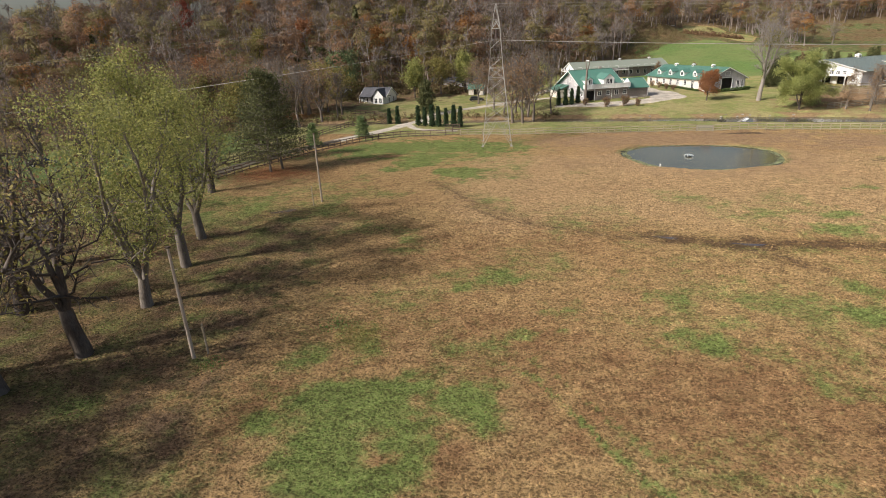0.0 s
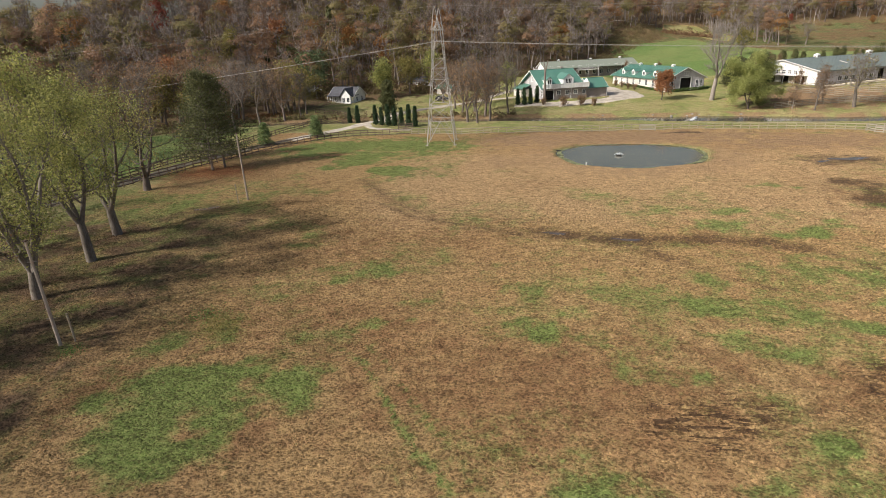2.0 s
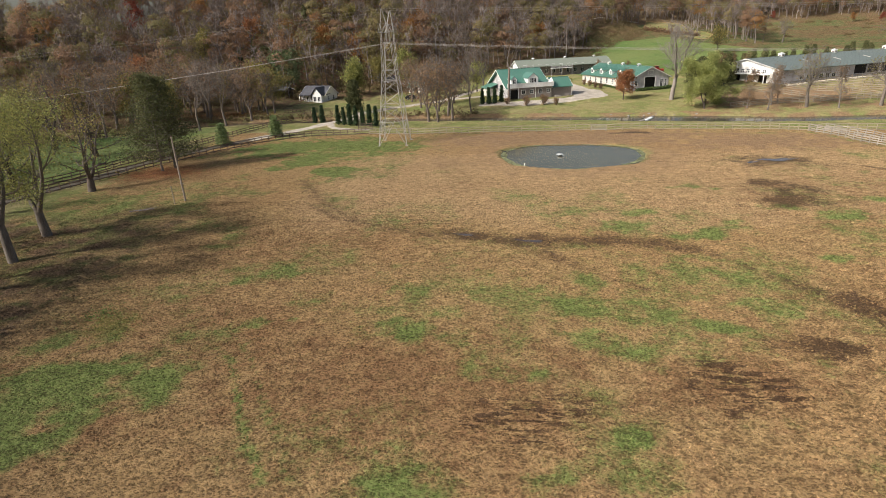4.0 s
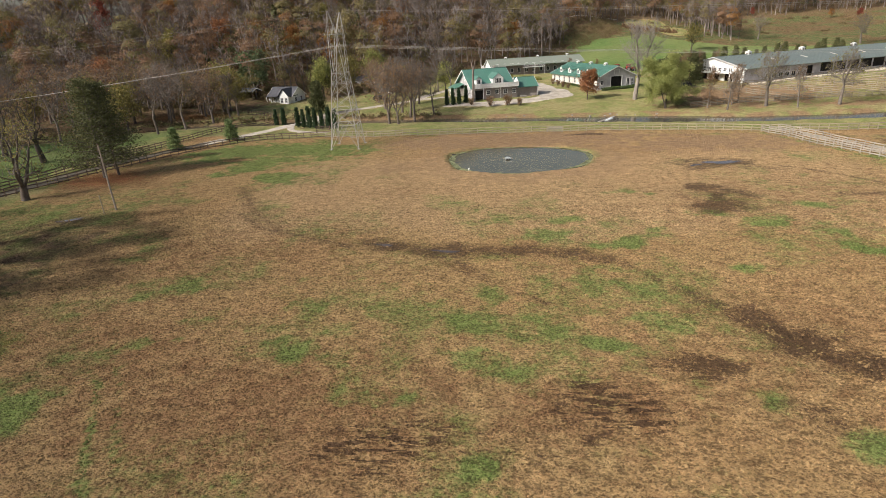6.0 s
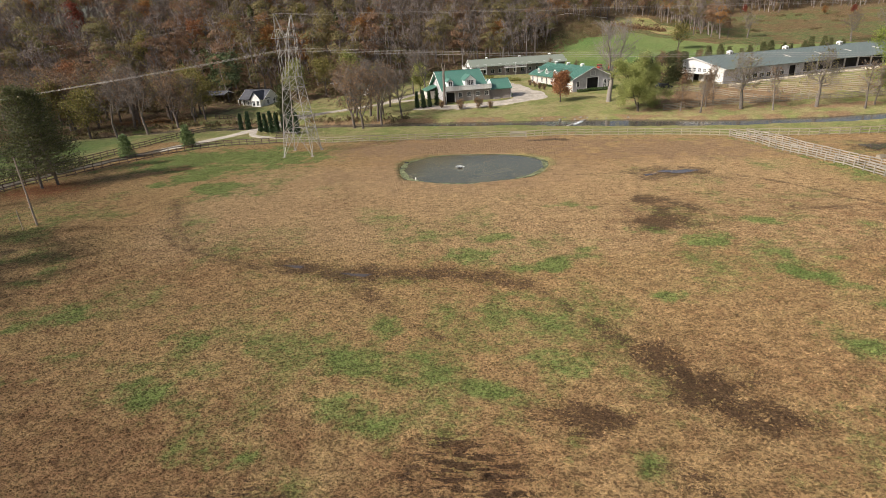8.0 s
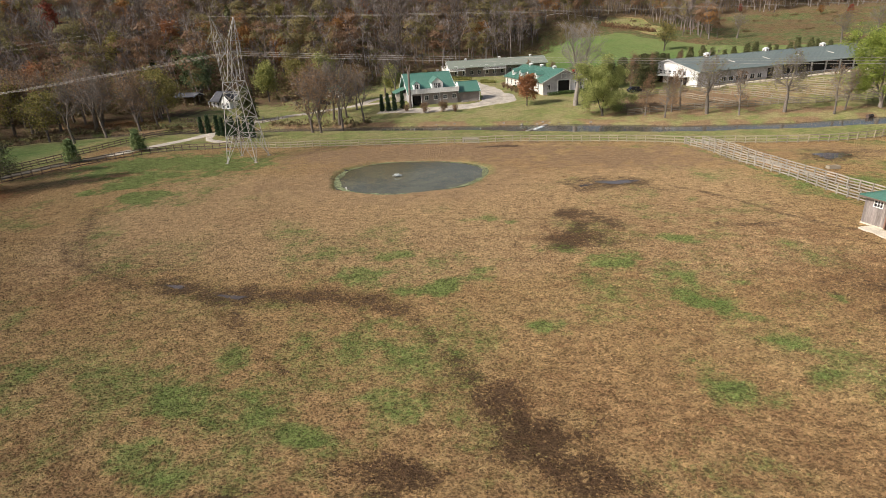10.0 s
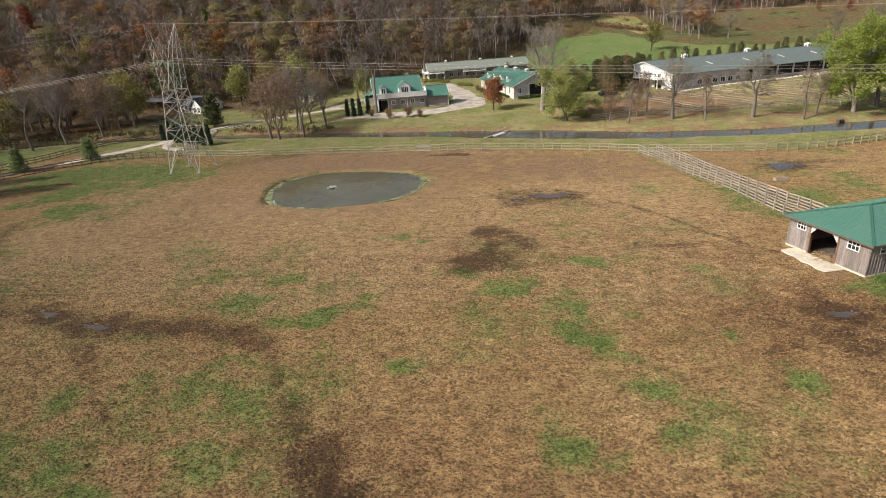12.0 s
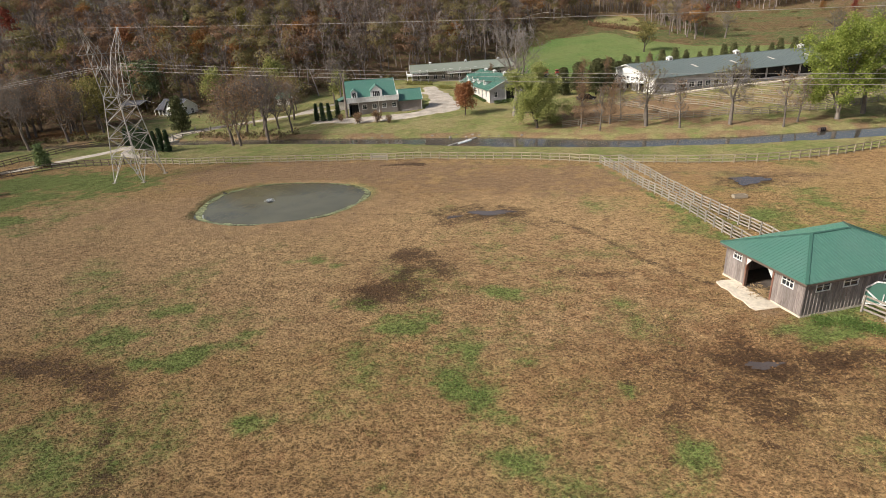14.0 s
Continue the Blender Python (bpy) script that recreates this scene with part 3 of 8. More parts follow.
def cover(x, y):
    """What grows or lies at each place: green, lawn, meadow, litter, bare, mud."""
    near, far = near_bank(x), far_bank(x)
    green = spots(x, y, GREEN, 3)
    green = np.maximum(green, 0.5 * sstep(-0.5, 0.7, lump(x, y, 17, 9)) * sstep(1.5, 2.2, pond_r(x, y)))
    ends = np.clip(np.abs(x - POND[0]) / POND[2] - 0.45, 0, 0.6)
    green = np.maximum(green, (0.62 + 0.6 * ends) * sstep(1.04 + 0.2 * ends, 1.01 + 0.06 * ends, pond_r(x, y) + 0.03 * lump(x, y, 2.5, 3)))
    bound = np.interp(x, FENCE_X, FENCE_Y)
    lawn = 0.95 * sstep(0.0, 1.5, y - bound)
    lawn = np.where(y > far + 3, 0.75 + 0.2 * lump(x, y, 22, 4), lawn)
    lawn = np.where((x < -30) & (y < 120), 0.7 * sstep(-34, -48, x), lawn)
    west = sstep(-13, -22, x + 3 * lump(x, y, 9, 6)) * sstep(80, 60, y)
    green = np.maximum(green, 0.7 * west)
    s = past_foot(x, y)
    edge_x = np.interp(y, [190, 240, 300, 318, 330], [46, 50, 66, 84, 112]) + 3 * lump(x, y, 16, 5)
    top_y = np.interp(x, [64, 83, 100, 107, 113, 120, 133, 165, 330], [300, 301, 307, 304, 290, 281, 268, 261, 258]) + 3 * lump(x, y, 20, 7)
    meadow = sstep(edge_x - 3, edge_x + 3, x) * sstep(196, 216, y) * sstep(top_y + 3, top_y - 3, y)
    meadow = np.maximum(meadow, 0.36 * sstep(0.5, 2.5, y - bound) * sstep(-1.0, -3.5, y - near) * sstep(-24, -8, x))
    meadow = np.maximum(meadow, 0.62 * sstep(-47, -54, x + 2 * lump(x, y, 8, 3)) * sstep(66, 78, y) * sstep(2, -6, y - near))
    rough = sstep(44, 56, x) * sstep(236, 246, y) * (1 - meadow)
    left, right = np.interp(y, [300, 350, 372], [116, 100, 105]), np.interp(y, [300, 319, 345, 372], [121, 130, 127, 126])
    hump = sstep(left - 1, left + 2, x) * sstep(right + 1, right - 2, x) * sstep(298, 304, y) * sstep(374, 368, y)
    rough = rough * (1 - hump)
    litter = sstep(-6, 8, s) * sstep(62, 48, x) + sstep(-8, 2, s - np.interp(x, [60, 100, 165, 210], [30, 18, 20, 25])) * sstep(48, 62, x)
    litter = np.maximum(litter, sstep(8, -22, x) * sstep(0, 8, y - far) * sstep(-30, -8, s + 6 * lump(x, y, 20)))
    litter = np.maximum(litter, 0.8 * sstep(-46, -58, x + 4 * lump(x, y, 12)) * sstep(1, 6, y - far))
    litter = np.maximum(litter, 0.75 * sstep(-11, -17, x + 2.5 * lump(x, y, 6) + 0.1 * (y - 20)) * sstep(64, 50, y) * (0.75 + 0.35 * lump(x, y, 5, 8)))
    litter = litter * (1 - 0.9 * spots(x, y, [(-34, 168, 16, 11, 0, 1.0), (-14, 178, 12, 9, 0, 0.9)], 7).clip(0, 1))
    bare = spots(x, y, [(84, 144, 16, 14, 25, 1.3), (96, 148, 14, 18, 0, 1.2), (108, 150, 14, 16, 10, 0.7), (120, 154, 14, 18, 10, 0.65), (134, 160, 14, 18, 25, 0.6), (112, 132, 24, 3, 5, 0.9),
                        (9, 108.5, 22, 2.2, 0, 0.6), (32, 104, 40, 12, 0, 0.95), (66, 97, 24, 12, 0, 0.85), (-20, 62, 10, 5, 40, 0.4), (98, 97, 24, 8, 0, 0.6),
                        (87, 60, 5, 6, 0, 0.7), (-38, 84, 5, 3, 60, 0.7), (12, 84, 12, 8, 0, 0.6)], 8)
    bare = np.maximum(bare, 0.6 * sstep(2.3, 1.2, pond_r(x, y) + 0.12 * lump(x, y, 6, 5)))
    bare = np.maximum(bare, 0.85 * sstep(2.6, 0.8, np.abs(y - far - 1.0)) * sstep(-0.9, 0.3, lump(x, y, 9, 3)))
    bare = bare * np.where(y < 114, sstep(-4, 10, x), 1.0)
    mud = np.maximum(spots(x, y, MUD, 1), 0.0)
    for line, half, w in TRACKS:
        mud = np.maximum(mud, w * sstep(1.0, 0.2, (along(x, y, line) + 0.4 * min(half, 1.2) * lump(x, y, 3, 4)) / half))
    pale = sstep(44, 58, y + 4 * lump(x, y, 20, 2)) * sstep(98, 84, y) * sstep(-14, 0, x) * sstep(92, 74, x)
    russet = np.maximum(spots(x, y, RUSSET, 6), 0.3 * sstep(0.0, 0.9, lump(x, y, 23, 12)))
    for line, half, w in WHEELS:
        green = np.maximum(green, w * sstep(1.0, 0.3, (along(x, y, line) + 0.3 * half * lump(x, y, 2, 4)) / half))
    ruts = spots(x, y, RUTS, 2)
    inside = sstep(0.97, 0.93, pond_r(x, y)) + sstep(near - 0.2, near + 0.5, y) * sstep(far + 0.3, far - 0.5, y)
    mud = np.maximum(mud, 0.9 * np.clip(inside, 0, 1))
    return {"green": green * (y < bound), "lawn": np.maximum(lawn * (1 - rough) * (1 - hump), 0.62 * hump), "meadow": meadow, "rough": rough, "litter": np.clip(litter * (1 - hump), 0, 1),
            "bare": bare, "russet": russet, "pale": pale, "ruts": ruts, "mud": np.clip(mud * (y < far + 1), 0, 1)}


def mesh_of(name, verts, faces, mats=(), index=None, attrs=None, smooth=False):
    """A mesh from arrays: faces is an array of triangles or of quads, or a list of both."""
    blocks = faces if isinstance(faces, list) else [faces]
    blocks = [np.asarray(b, np.int32) for b in blocks if len(b)]
    me = bpy.data.meshes.new(name)
    me.vertices.add(len(verts))
    me.vertices.foreach_set("co", np.asarray(verts, np.float32).ravel())
    loops = np.concatenate([b.ravel() for b in blocks])
    sizes = np.concatenate([np.full(len(b), b.shape[1], np.int32) for b in blocks])
    me.loops.add(len(loops))
    me.loops.foreach_set("vertex_index", loops)
    me.polygons.add(len(sizes))
    me.polygons.foreach_set("loop_start", np.concatenate([[0], np.cumsum(sizes)[:-1]]).astype(np.int32))
    for m in mats:
        me.materials.append(m)
    if index is not None:
        me.polygons.foreach_set("material_index", np.asarray(index, np.int32))
    me.polygons.foreach_set("use_smooth", np.full(len(sizes), smooth))
    for key, values in (attrs or {}).items():
        domain = "POINT" if len(values) == len(verts) else "FACE"
        me.attributes.new(key, "FLOAT", domain).data.foreach_set("value", np.asarray(values, np.float32))
    me.update(calc_edges=True)
    me.validate()
    return me


def spread_axis(lo, hi, step, ends, mid=()):
    """Grid lines: even between lo and hi, then wider and wider out to the ends."""
    a = list(np.arange(lo, hi + 1e-6, step))
    for stop, st in mid:
        while a[-1] < stop:
            a.append(a[-1] + st)
    g = (a[-1] - a[-2]) if mid else step
    while a[-1] < ends[1]:
        g = min(g * 1.2, 300)
        a.append(a[-1] + g)
    g = step
    while a[0] > ends[0]:
        g = min(g * 1.25, 300)
        a.insert(0, a[0] - g)
    return np.array(a)


gx = spread_axis(-62, 128, 0.48, (-3000, 3000), ((200, 2.0),))
gy = spread_axis(2, 146, 0.48, (-3000, 4000), ((340, 2.0),))
GX, GY = np.meshgrid(gx, gy)
fx, fy = GX.ravel(), GY.ravel()
cells = np.arange(len(fx)).reshape(GX.shape)
quads = np.stack([cells[:-1, :-1], cells[:-1, 1:], cells[1:, 1:], cells[1:, :-1]], -1).reshape(-1, 4)
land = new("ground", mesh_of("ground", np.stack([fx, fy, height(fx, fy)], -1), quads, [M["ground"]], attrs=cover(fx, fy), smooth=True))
tagged(land, "dry brown autumn pasture with green patches and dark mud", "ground", kind="structure")

# ---- building blocks ----
def link(name, me, parent=None, label="", m=None):
    ob = new(name, me)
    if parent is not None:
        ob.parent = parent
    if m is not None:
        ob.matrix_basis = m
    if label:
        ob["label"] = label
    return ob


def part(name, bm, material, parent, label="", m=None):
    """A bmesh as one mesh object under a thing or a part."""
    me = bpy.data.meshes.new(name)
    bm.to_mesh(me)
    bm.free()
    me.materials.append(material)
    return link(name, me, parent, label, m)


def thing(name, x, y, z, turn=0.0, label="", category="", group=""):
    ob = new(name)
    ob.empty_display_size = 0.2
    ob.matrix_basis = pose(x, y, z, 0, 0, turn)
    return tagged(ob, label, category, group)


def box(bm, x0, x1, y0, y1, z0, z1, m=None):
    vs = [bm.verts.new((x, y, z)) for z in (z0, z1) for y in (y0, y1) for x in (x0, x1)]
    if m is not None:
        for v in vs:
            v.co = m @ v.co
    for f in ((0, 2, 3, 1), (4, 5, 7, 6), (0, 1, 5, 4), (2, 6, 7, 3), (0, 4, 6, 2), (1, 3, 7, 5)):
        bm.faces.new([vs[i] for i in f])
    return vs


def boxes(*rows):
    bm = bmesh.new()
    for r in rows:
        box(bm, *r)
    return bm


def prism(bm, outline, depth, m):
    """An outline in the xz plane, pushed along y by depth."""
    a = [bm.verts.new(m @ Vector((x, 0, z))) for x, z in outline]
    b = [bm.verts.new(m @ Vector((x, depth, z))) for x, z in outline]
    n = len(a)
    bm.faces.new(a)
    bm.faces.new(b[::-1])
    for i in range(n):
        bm.faces.new((a[i], b[i], b[(i + 1) % n], a[(i + 1) % n]))


def slab(bm, pts, thick):
    """A roof panel: an outline in space, thickened downwards."""
    a = [bm.verts.new(p) for p in pts]
    b = [bm.verts.new((p[0], p[1], p[2] - thick)) for p in pts]
    n = len(a)
    bm.faces.new(a)
    bm.faces.new(b[::-1])
    for i in range(n):
        bm.faces.new((a[i], b[i], b[(i + 1) % n], a[(i + 1) % n]))


def unit_box(name, material, bevel=0.0):
    """A bar of length 1 along x, 1 wide and 1 high, to be scaled."""
    bm = boxes((0, 1, -0.5, 0.5, -0.5, 0.5))
    me = bpy.data.meshes.new(name)
    bm.to_mesh(me)
    bm.free()
    me.materials.append(material)
    return me


def bar(p, q, w, h):
    """The matrix that lays a unit bar from p to q."""
    p, q = Vector(p), Vector(q)
    d = q - p
    x = d.normalized()
    up = Vector((0, 0, 1)) if abs(x.z) < 0.95 else Vector((0, 1, 0))
    y = up.cross(x).normalized()
    z = x.cross(y)
    r = Matrix((x, y, z)).transposed().to_4x4()
    return Matrix.Translation(p) @ r @ Matrix.Diagonal((d.length, w, h, 1))


def wall(bm, length, z0, z1, thick, holes, m):
    """A wall along x from 0, its outer face at y = 0, with openings (x0, x1, z0, z1) that go through."""
    xs = sorted({0.0, length, *[v for hole in holes for v in hole[:2]]})
    zs = sorted({z0, z1, *[v for hole in holes for v in hole[2:]]})
    for a, b in zip(xs, xs[1:]):
        for c, d in zip(zs, zs[1:]):
            mx, mz = (a + b) / 2, (c + d) / 2
            if not any(h[0] < mx < h[1] and h[2] < mz < h[3] for h in holes):
                box(bm, a, b, 0, thick, c, d, m)


def window(parent, m, x0, x1, z0, z1, bars=(1, 1), wide=0.09, name="window"):
    """A framed window in an opening of a wall: frame, crossing bars, a pane set back."""
    bm = boxes((x0 - wide, x1 + wide, -0.05, 0.06, z0 - wide, z0), (x0 - wide, x1 + wide, -0.05, 0.06, z1, z1 + wide),
               (x0 - wide, x0, -0.05, 0.06, z0, z1), (x1, x1 + wide, -0.05, 0.06, z0, z1))
    w = part(name, bm, M["white"], parent, "white painted window frame", m)
    for i in range(bars[0]):
        x = x0 + (x1 - x0) * (i + 1) / (bars[0] + 1)
        part("glazing_bar", boxes((x - 0.025, x + 0.025, -0.01, 0.03, z0, z1)), M["white"], w)
    for i in range(bars[1]):
        z = z0 + (z1 - z0) * (i + 1) / (bars[1] + 1)
        part("glazing_bar", boxes((x0, x1, -0.012, 0.028, z - 0.025, z + 0.025)), M["white"], w)
    part("pane", boxes((x0, x1, 0.035, 0.05, z0, z1)), M["glass"], w, "dark reflecting glass")
    return w


def ribs(parent, corners, step, material, rise=0.035, name="seam"):
    """Standing seams up a roof slope: eave left, eave right, top right, top left."""
    a, b, c, d = [Vector(p) for p in corners]
    n = (b - a).cross(d - a).normalized()
    count = max(2, int((b - a).length / step))
    bm = bmesh.new()
    for i in range(1, count):
        t = i / count
        p, q = a.lerp(b, t), d.lerp(c, t)
        mm = bar(p + n * rise * 0.4, q + n * rise * 0.4, 0.05, rise)
        box(bm, 0, 1, -0.5, 0.5, -0.5, 0.5, mm)
    return part(name, bm, material, parent)


# ---- water ----
def ribbon(name, left, right, material, z=None, lift=0.06, label="", category="", thick=0.3):
    """A strip between two lines of points; it follows the land, or lies level at z."""
    n = len(left)
    V, cols = [], 7
    for (ax, ay), (bx, by) in zip(left, right):
        for j in range(cols):
            t = j / (cols - 1)
            x, y = ax + (bx - ax) * t, ay + (by - ay) * t
            V.append((x, y, z if z is not None else max(zat(x, y), 0.0) + lift * (1 - (2 * t - 1) ** 6)))
    base = len(V)
    for (ax, ay), (bx, by) in zip(left, right):
        for j in (0, cols - 1):
            x, y = (ax, ay) if j == 0 else (bx, by)
            V.append((x, y, (z if z is not None else zat(x, y)) - thick))
    F = []
    for i in range(n - 1):
        for j in range(cols - 1):
            a = i * cols + j
            F.append((a, a + 1, a + cols + 1, a + cols))
        F.append((i * cols, (i + 1) * cols, base + 2 * (i + 1), base + 2 * i))
        F.append((i * cols + cols - 1, base + 2 * i + 1, base + 2 * i + 3, (i + 1) * cols + cols - 1))
    F = np.array(F)
    ob = new(name, mesh_of(name, V, F[:, ::-1], [material], smooth=False))
    return tagged(ob, label, category, kind="structure")


def smooth_line(pts, step=1.5):
    """A curve through points, sampled evenly."""
    p = [Vector((*q, 0)) for q in pts]
    p = [p[0] * 2 - p[1], *p, p[-1] * 2 - p[-2]]
    out = []
    for a, b, c, d in zip(p, p[1:], p[2:], p[3:]):
        n = max(2, int((c - b).length / step))
        for i in range(n):
            t = i / n
            out.append(0.5 * (2 * b + (c - a) * t + (2 * a - 5 * b + 4 * c - d) * t * t + (3 * b - a - 3 * c + d) * t ** 3))
    out.append(p[-2])
    return [(v.x, v.y) for v in out]


def sides(pts, half, wob=0.15):
    left, right = [], []
    for i, (x, y) in enumerate(pts):
        x0, y0 = pts[max(0, i - 1)]
        x1, y1 = pts[min(len(pts) - 1, i + 1)]
        d = math.hypot(x1 - x0, y1 - y0)
        nx, ny = -(y1 - y0) / d, (x1 - x0) / d
        a, b = half + wob * math.sin(i * 1.3), half + wob * math.sin(i * 0.9 + 2)
        left.append((x + nx * a, y + ny * a))
        right.append((x - nx * b, y - ny * b))
    return left, right


cx = np.arange(-190, 260, 3.0)
ribbon("water_creek", [(x, near_bank(x) - 1.4) for x in cx], [(x, far_bank(x) + 0.6) for x in cx], M["creek"], z=WATER_CREEK,
       label="still brown creek between grassy banks", category="creek", thick=0.2)

ang = np.linspace(0, 2 * np.pi, 97)[:-1]
bm = bmesh.new()
rim = [bm.verts.new((POND[0] + POND[2] * 1.08 * math.copysign(abs(math.cos(a)) ** 0.87, math.cos(a)),
                     POND[1] + POND[3] * 1.08 * math.copysign(abs(math.sin(a)) ** 0.87, math.sin(a)), WATER_POND)) for a in ang]
bm.faces.new(rim)
pond = part("water_pond", bm, M["pond"], None)
tagged(pond, "round murky green farm pond in the pasture", "pond", kind="structure")

# floating weed along the pond's edge
weed = bmesh.new()
for i in range(2600):
    a = rng.uniform(0, 2 * math.pi)
    ends = max(max(0.0, math.cos(a - 3.5)) ** 1.5, 0.8 * max(0.0, math.cos(a + 0.1)) ** 2.5)
    scraps = 0.5 + 0.5 * math.sin(9 * a + 2.2 * math.sin(4 * a))
    if rng.random() > 0.3 + 0.4 * ends + 0.3 * scraps:
        continue
    k = 1.01 - (0.012 + 0.05 * ends + 0.025 * scraps) * rng.random() ** 1.3
    k -= 0.035 * max(0.0, -math.sin(a))
    swell = 1 + 0.035 * math.sin(3 * a + 0.8)
    x = POND[0] + POND[2] * k * math.copysign(abs(math.cos(a)) ** 0.87, math.cos(a)) * swell
    y = POND[1] + POND[3] * k * math.copysign(abs(math.sin(a)) ** 0.87, math.sin(a)) * swell
    s, turn = rng.uniform(0.06, 0.24), rng.uniform(0, 6.28)
    vs = [weed.verts.new((x + s * rng.uniform(0.4, 1.5) * math.cos(t + turn), y + s * rng.uniform(0.4, 1.3) * math.sin(t + turn), WATER_POND + 0.012 + 0.00002 * i)) for t in np.arange(6) * 1.047]
    weed.faces.new(vs)
tagged(part("pond_weed", weed, M["algae"], None), "yellow-green weed floating along the pond's rim", "pond weed", kind="stuff")


# puddles lying in the mud
def puddle(x, y, a, b, turn):
    bm = bmesh.new()
    vs = []
    for t in np.linspace(0, 2 * math.pi, 41)[:-1]:
        r = 1 + 0.25 * math.sin(3 * t + x) + 0.15 * math.sin(7 * t + y) + 0.08 * math.sin(13 * t)
        u, v = a * r * math.cos(t), b * r * math.sin(t)
        ca, sa = math.cos(radians(turn)), math.sin(radians(turn))
        vs.append((x + ca * u - sa * v, y + sa * u + ca * v))
    z = float(np.mean(height(np.array([v[0] for v in vs]), np.array([v[1] for v in vs])))) + 0.035
    bm.faces.new([bm.verts.new((*v, z)) for v in vs])
    tagged(part("puddle", bm, M["puddle"], None), "shallow brown puddle in trodden mud", "puddle", kind="structure")


for row in ((62.6, 81.8, 3.0, 0.85, 0), (58.5, 80.2, 1.0, 0.35, 20), (96.5, 94.1, 2.6, 1.7, 25), (82.6, 50.4, 1.1, 0.4, 10), (17.4, 48.9, 1.1, 0.3, -15), (24.2, 46.6, 1.4, 0.3, -10), (-26.3, 58.6, 1.5, 0.5, 25)):
    puddle(*row)

# ---- drives ----
lane = smooth_line([(-60, 30), (-55.5, 47), (-51.5, 62), (-48, 78), (-43.6, 94), (-37.5, 107), (-31.5, 117), (-26.3, 127), (-22.5, 137), (-18, 144.5), (-12.5, 154), (-5, 160), (4, 165), (14, 166)])
low = [p for p in lane if p[1] < 112]
high = [p for p in lane if p[1] > 110]
ribbon("road_lane", *sides(low, 1.7), M["asphalt"], label="worn grey farm lane between board fences", category="lane")
ribbon("road_drive", *sides(high, 1.9), M["gravel"], label="pale gravel drive that leads to the bridge", category="drive")
ribbon("road_turn", *sides(smooth_line([(-23.6, 131), (-20.5, 124.5), (-15, 121.2), (-10, 119.6)]), 0.9), M["gravel"], lift=0.08,
       label="pale gravel track that runs behind the fence", category="track")
ribbon("road_forecourt", *sides(smooth_line([(14, 151), (24, 149), (34, 150), (43, 153), (47.5, 158), (46, 167), (42, 178), (37, 192), (34, 204)]), 2.3, 0.4), M["gravel"], lift=0.10,
       label="pale gravel forecourt beside the house", category="drive")
ribbon("road_apron", *sides(smooth_line([(25, 148.6), (33, 150.0), (40, 152.4), (45.5, 157)]), 2.6, 0.4), M["gravel"], lift=0.13,
       label="pale gravel apron before the house", category="drive")
ribbon("road_yard", *sides(smooth_line([(43.0, 153.5), (43.4, 160), (43.2, 168), (42, 176), (40, 184)]), 3.2, 0.3), M["gravel"], lift=0.15,
       label="pale gravel yard between the house and the stable", category="yard")
ribbon("road_walk", *sides([(98.6 + 0.899 * u, 162.5 + 0.438 * u) for u in range(0, 78, 3)], 1.7, 0.05), M["concrete"], lift=0.1,
       label="pale concrete walk along the arena wall", category="walk")
ribbon("road_stable", *sides(smooth_line([(41, 184), (30, 189), (18, 186), (8, 176), (2, 164)]), 2.0, 0.2), M["gravel"], lift=0.07,
       label="pale gravel drive behind the house", category="drive")

ribbon("road_slope", *sides(smooth_line([(40, 324), (55, 335), (70, 346), (85, 355), (99, 362)], 3.0), 0.8), M["gravel"], lift=0.12,
       label="narrow pale track across the rough slope", category="track")

# ---- fences ----
BOARD = {k: unit_box("board", M[k]) for k in ("darkfence", "tanfence", "palefence", "dullfence", "white")}
POST = {}
for k in BOARD:
    bm = boxes((-0.5, 0.5, -0.5, 0.5, -0.25, 1.0))
    top = [v for v in bm.verts if v.co.z > 0.5]
    for v in top:
        v.co.x *= 0.9
        v.co.y *= 0.9
        v.co.z += 0.02 * (1 if v.co.x > 0 else -1)
    me = bpy.data.meshes.new("post")
    bm.to_mesh(me)
    bm.free()
    me.materials.append(M[k])
    POST[k] = me


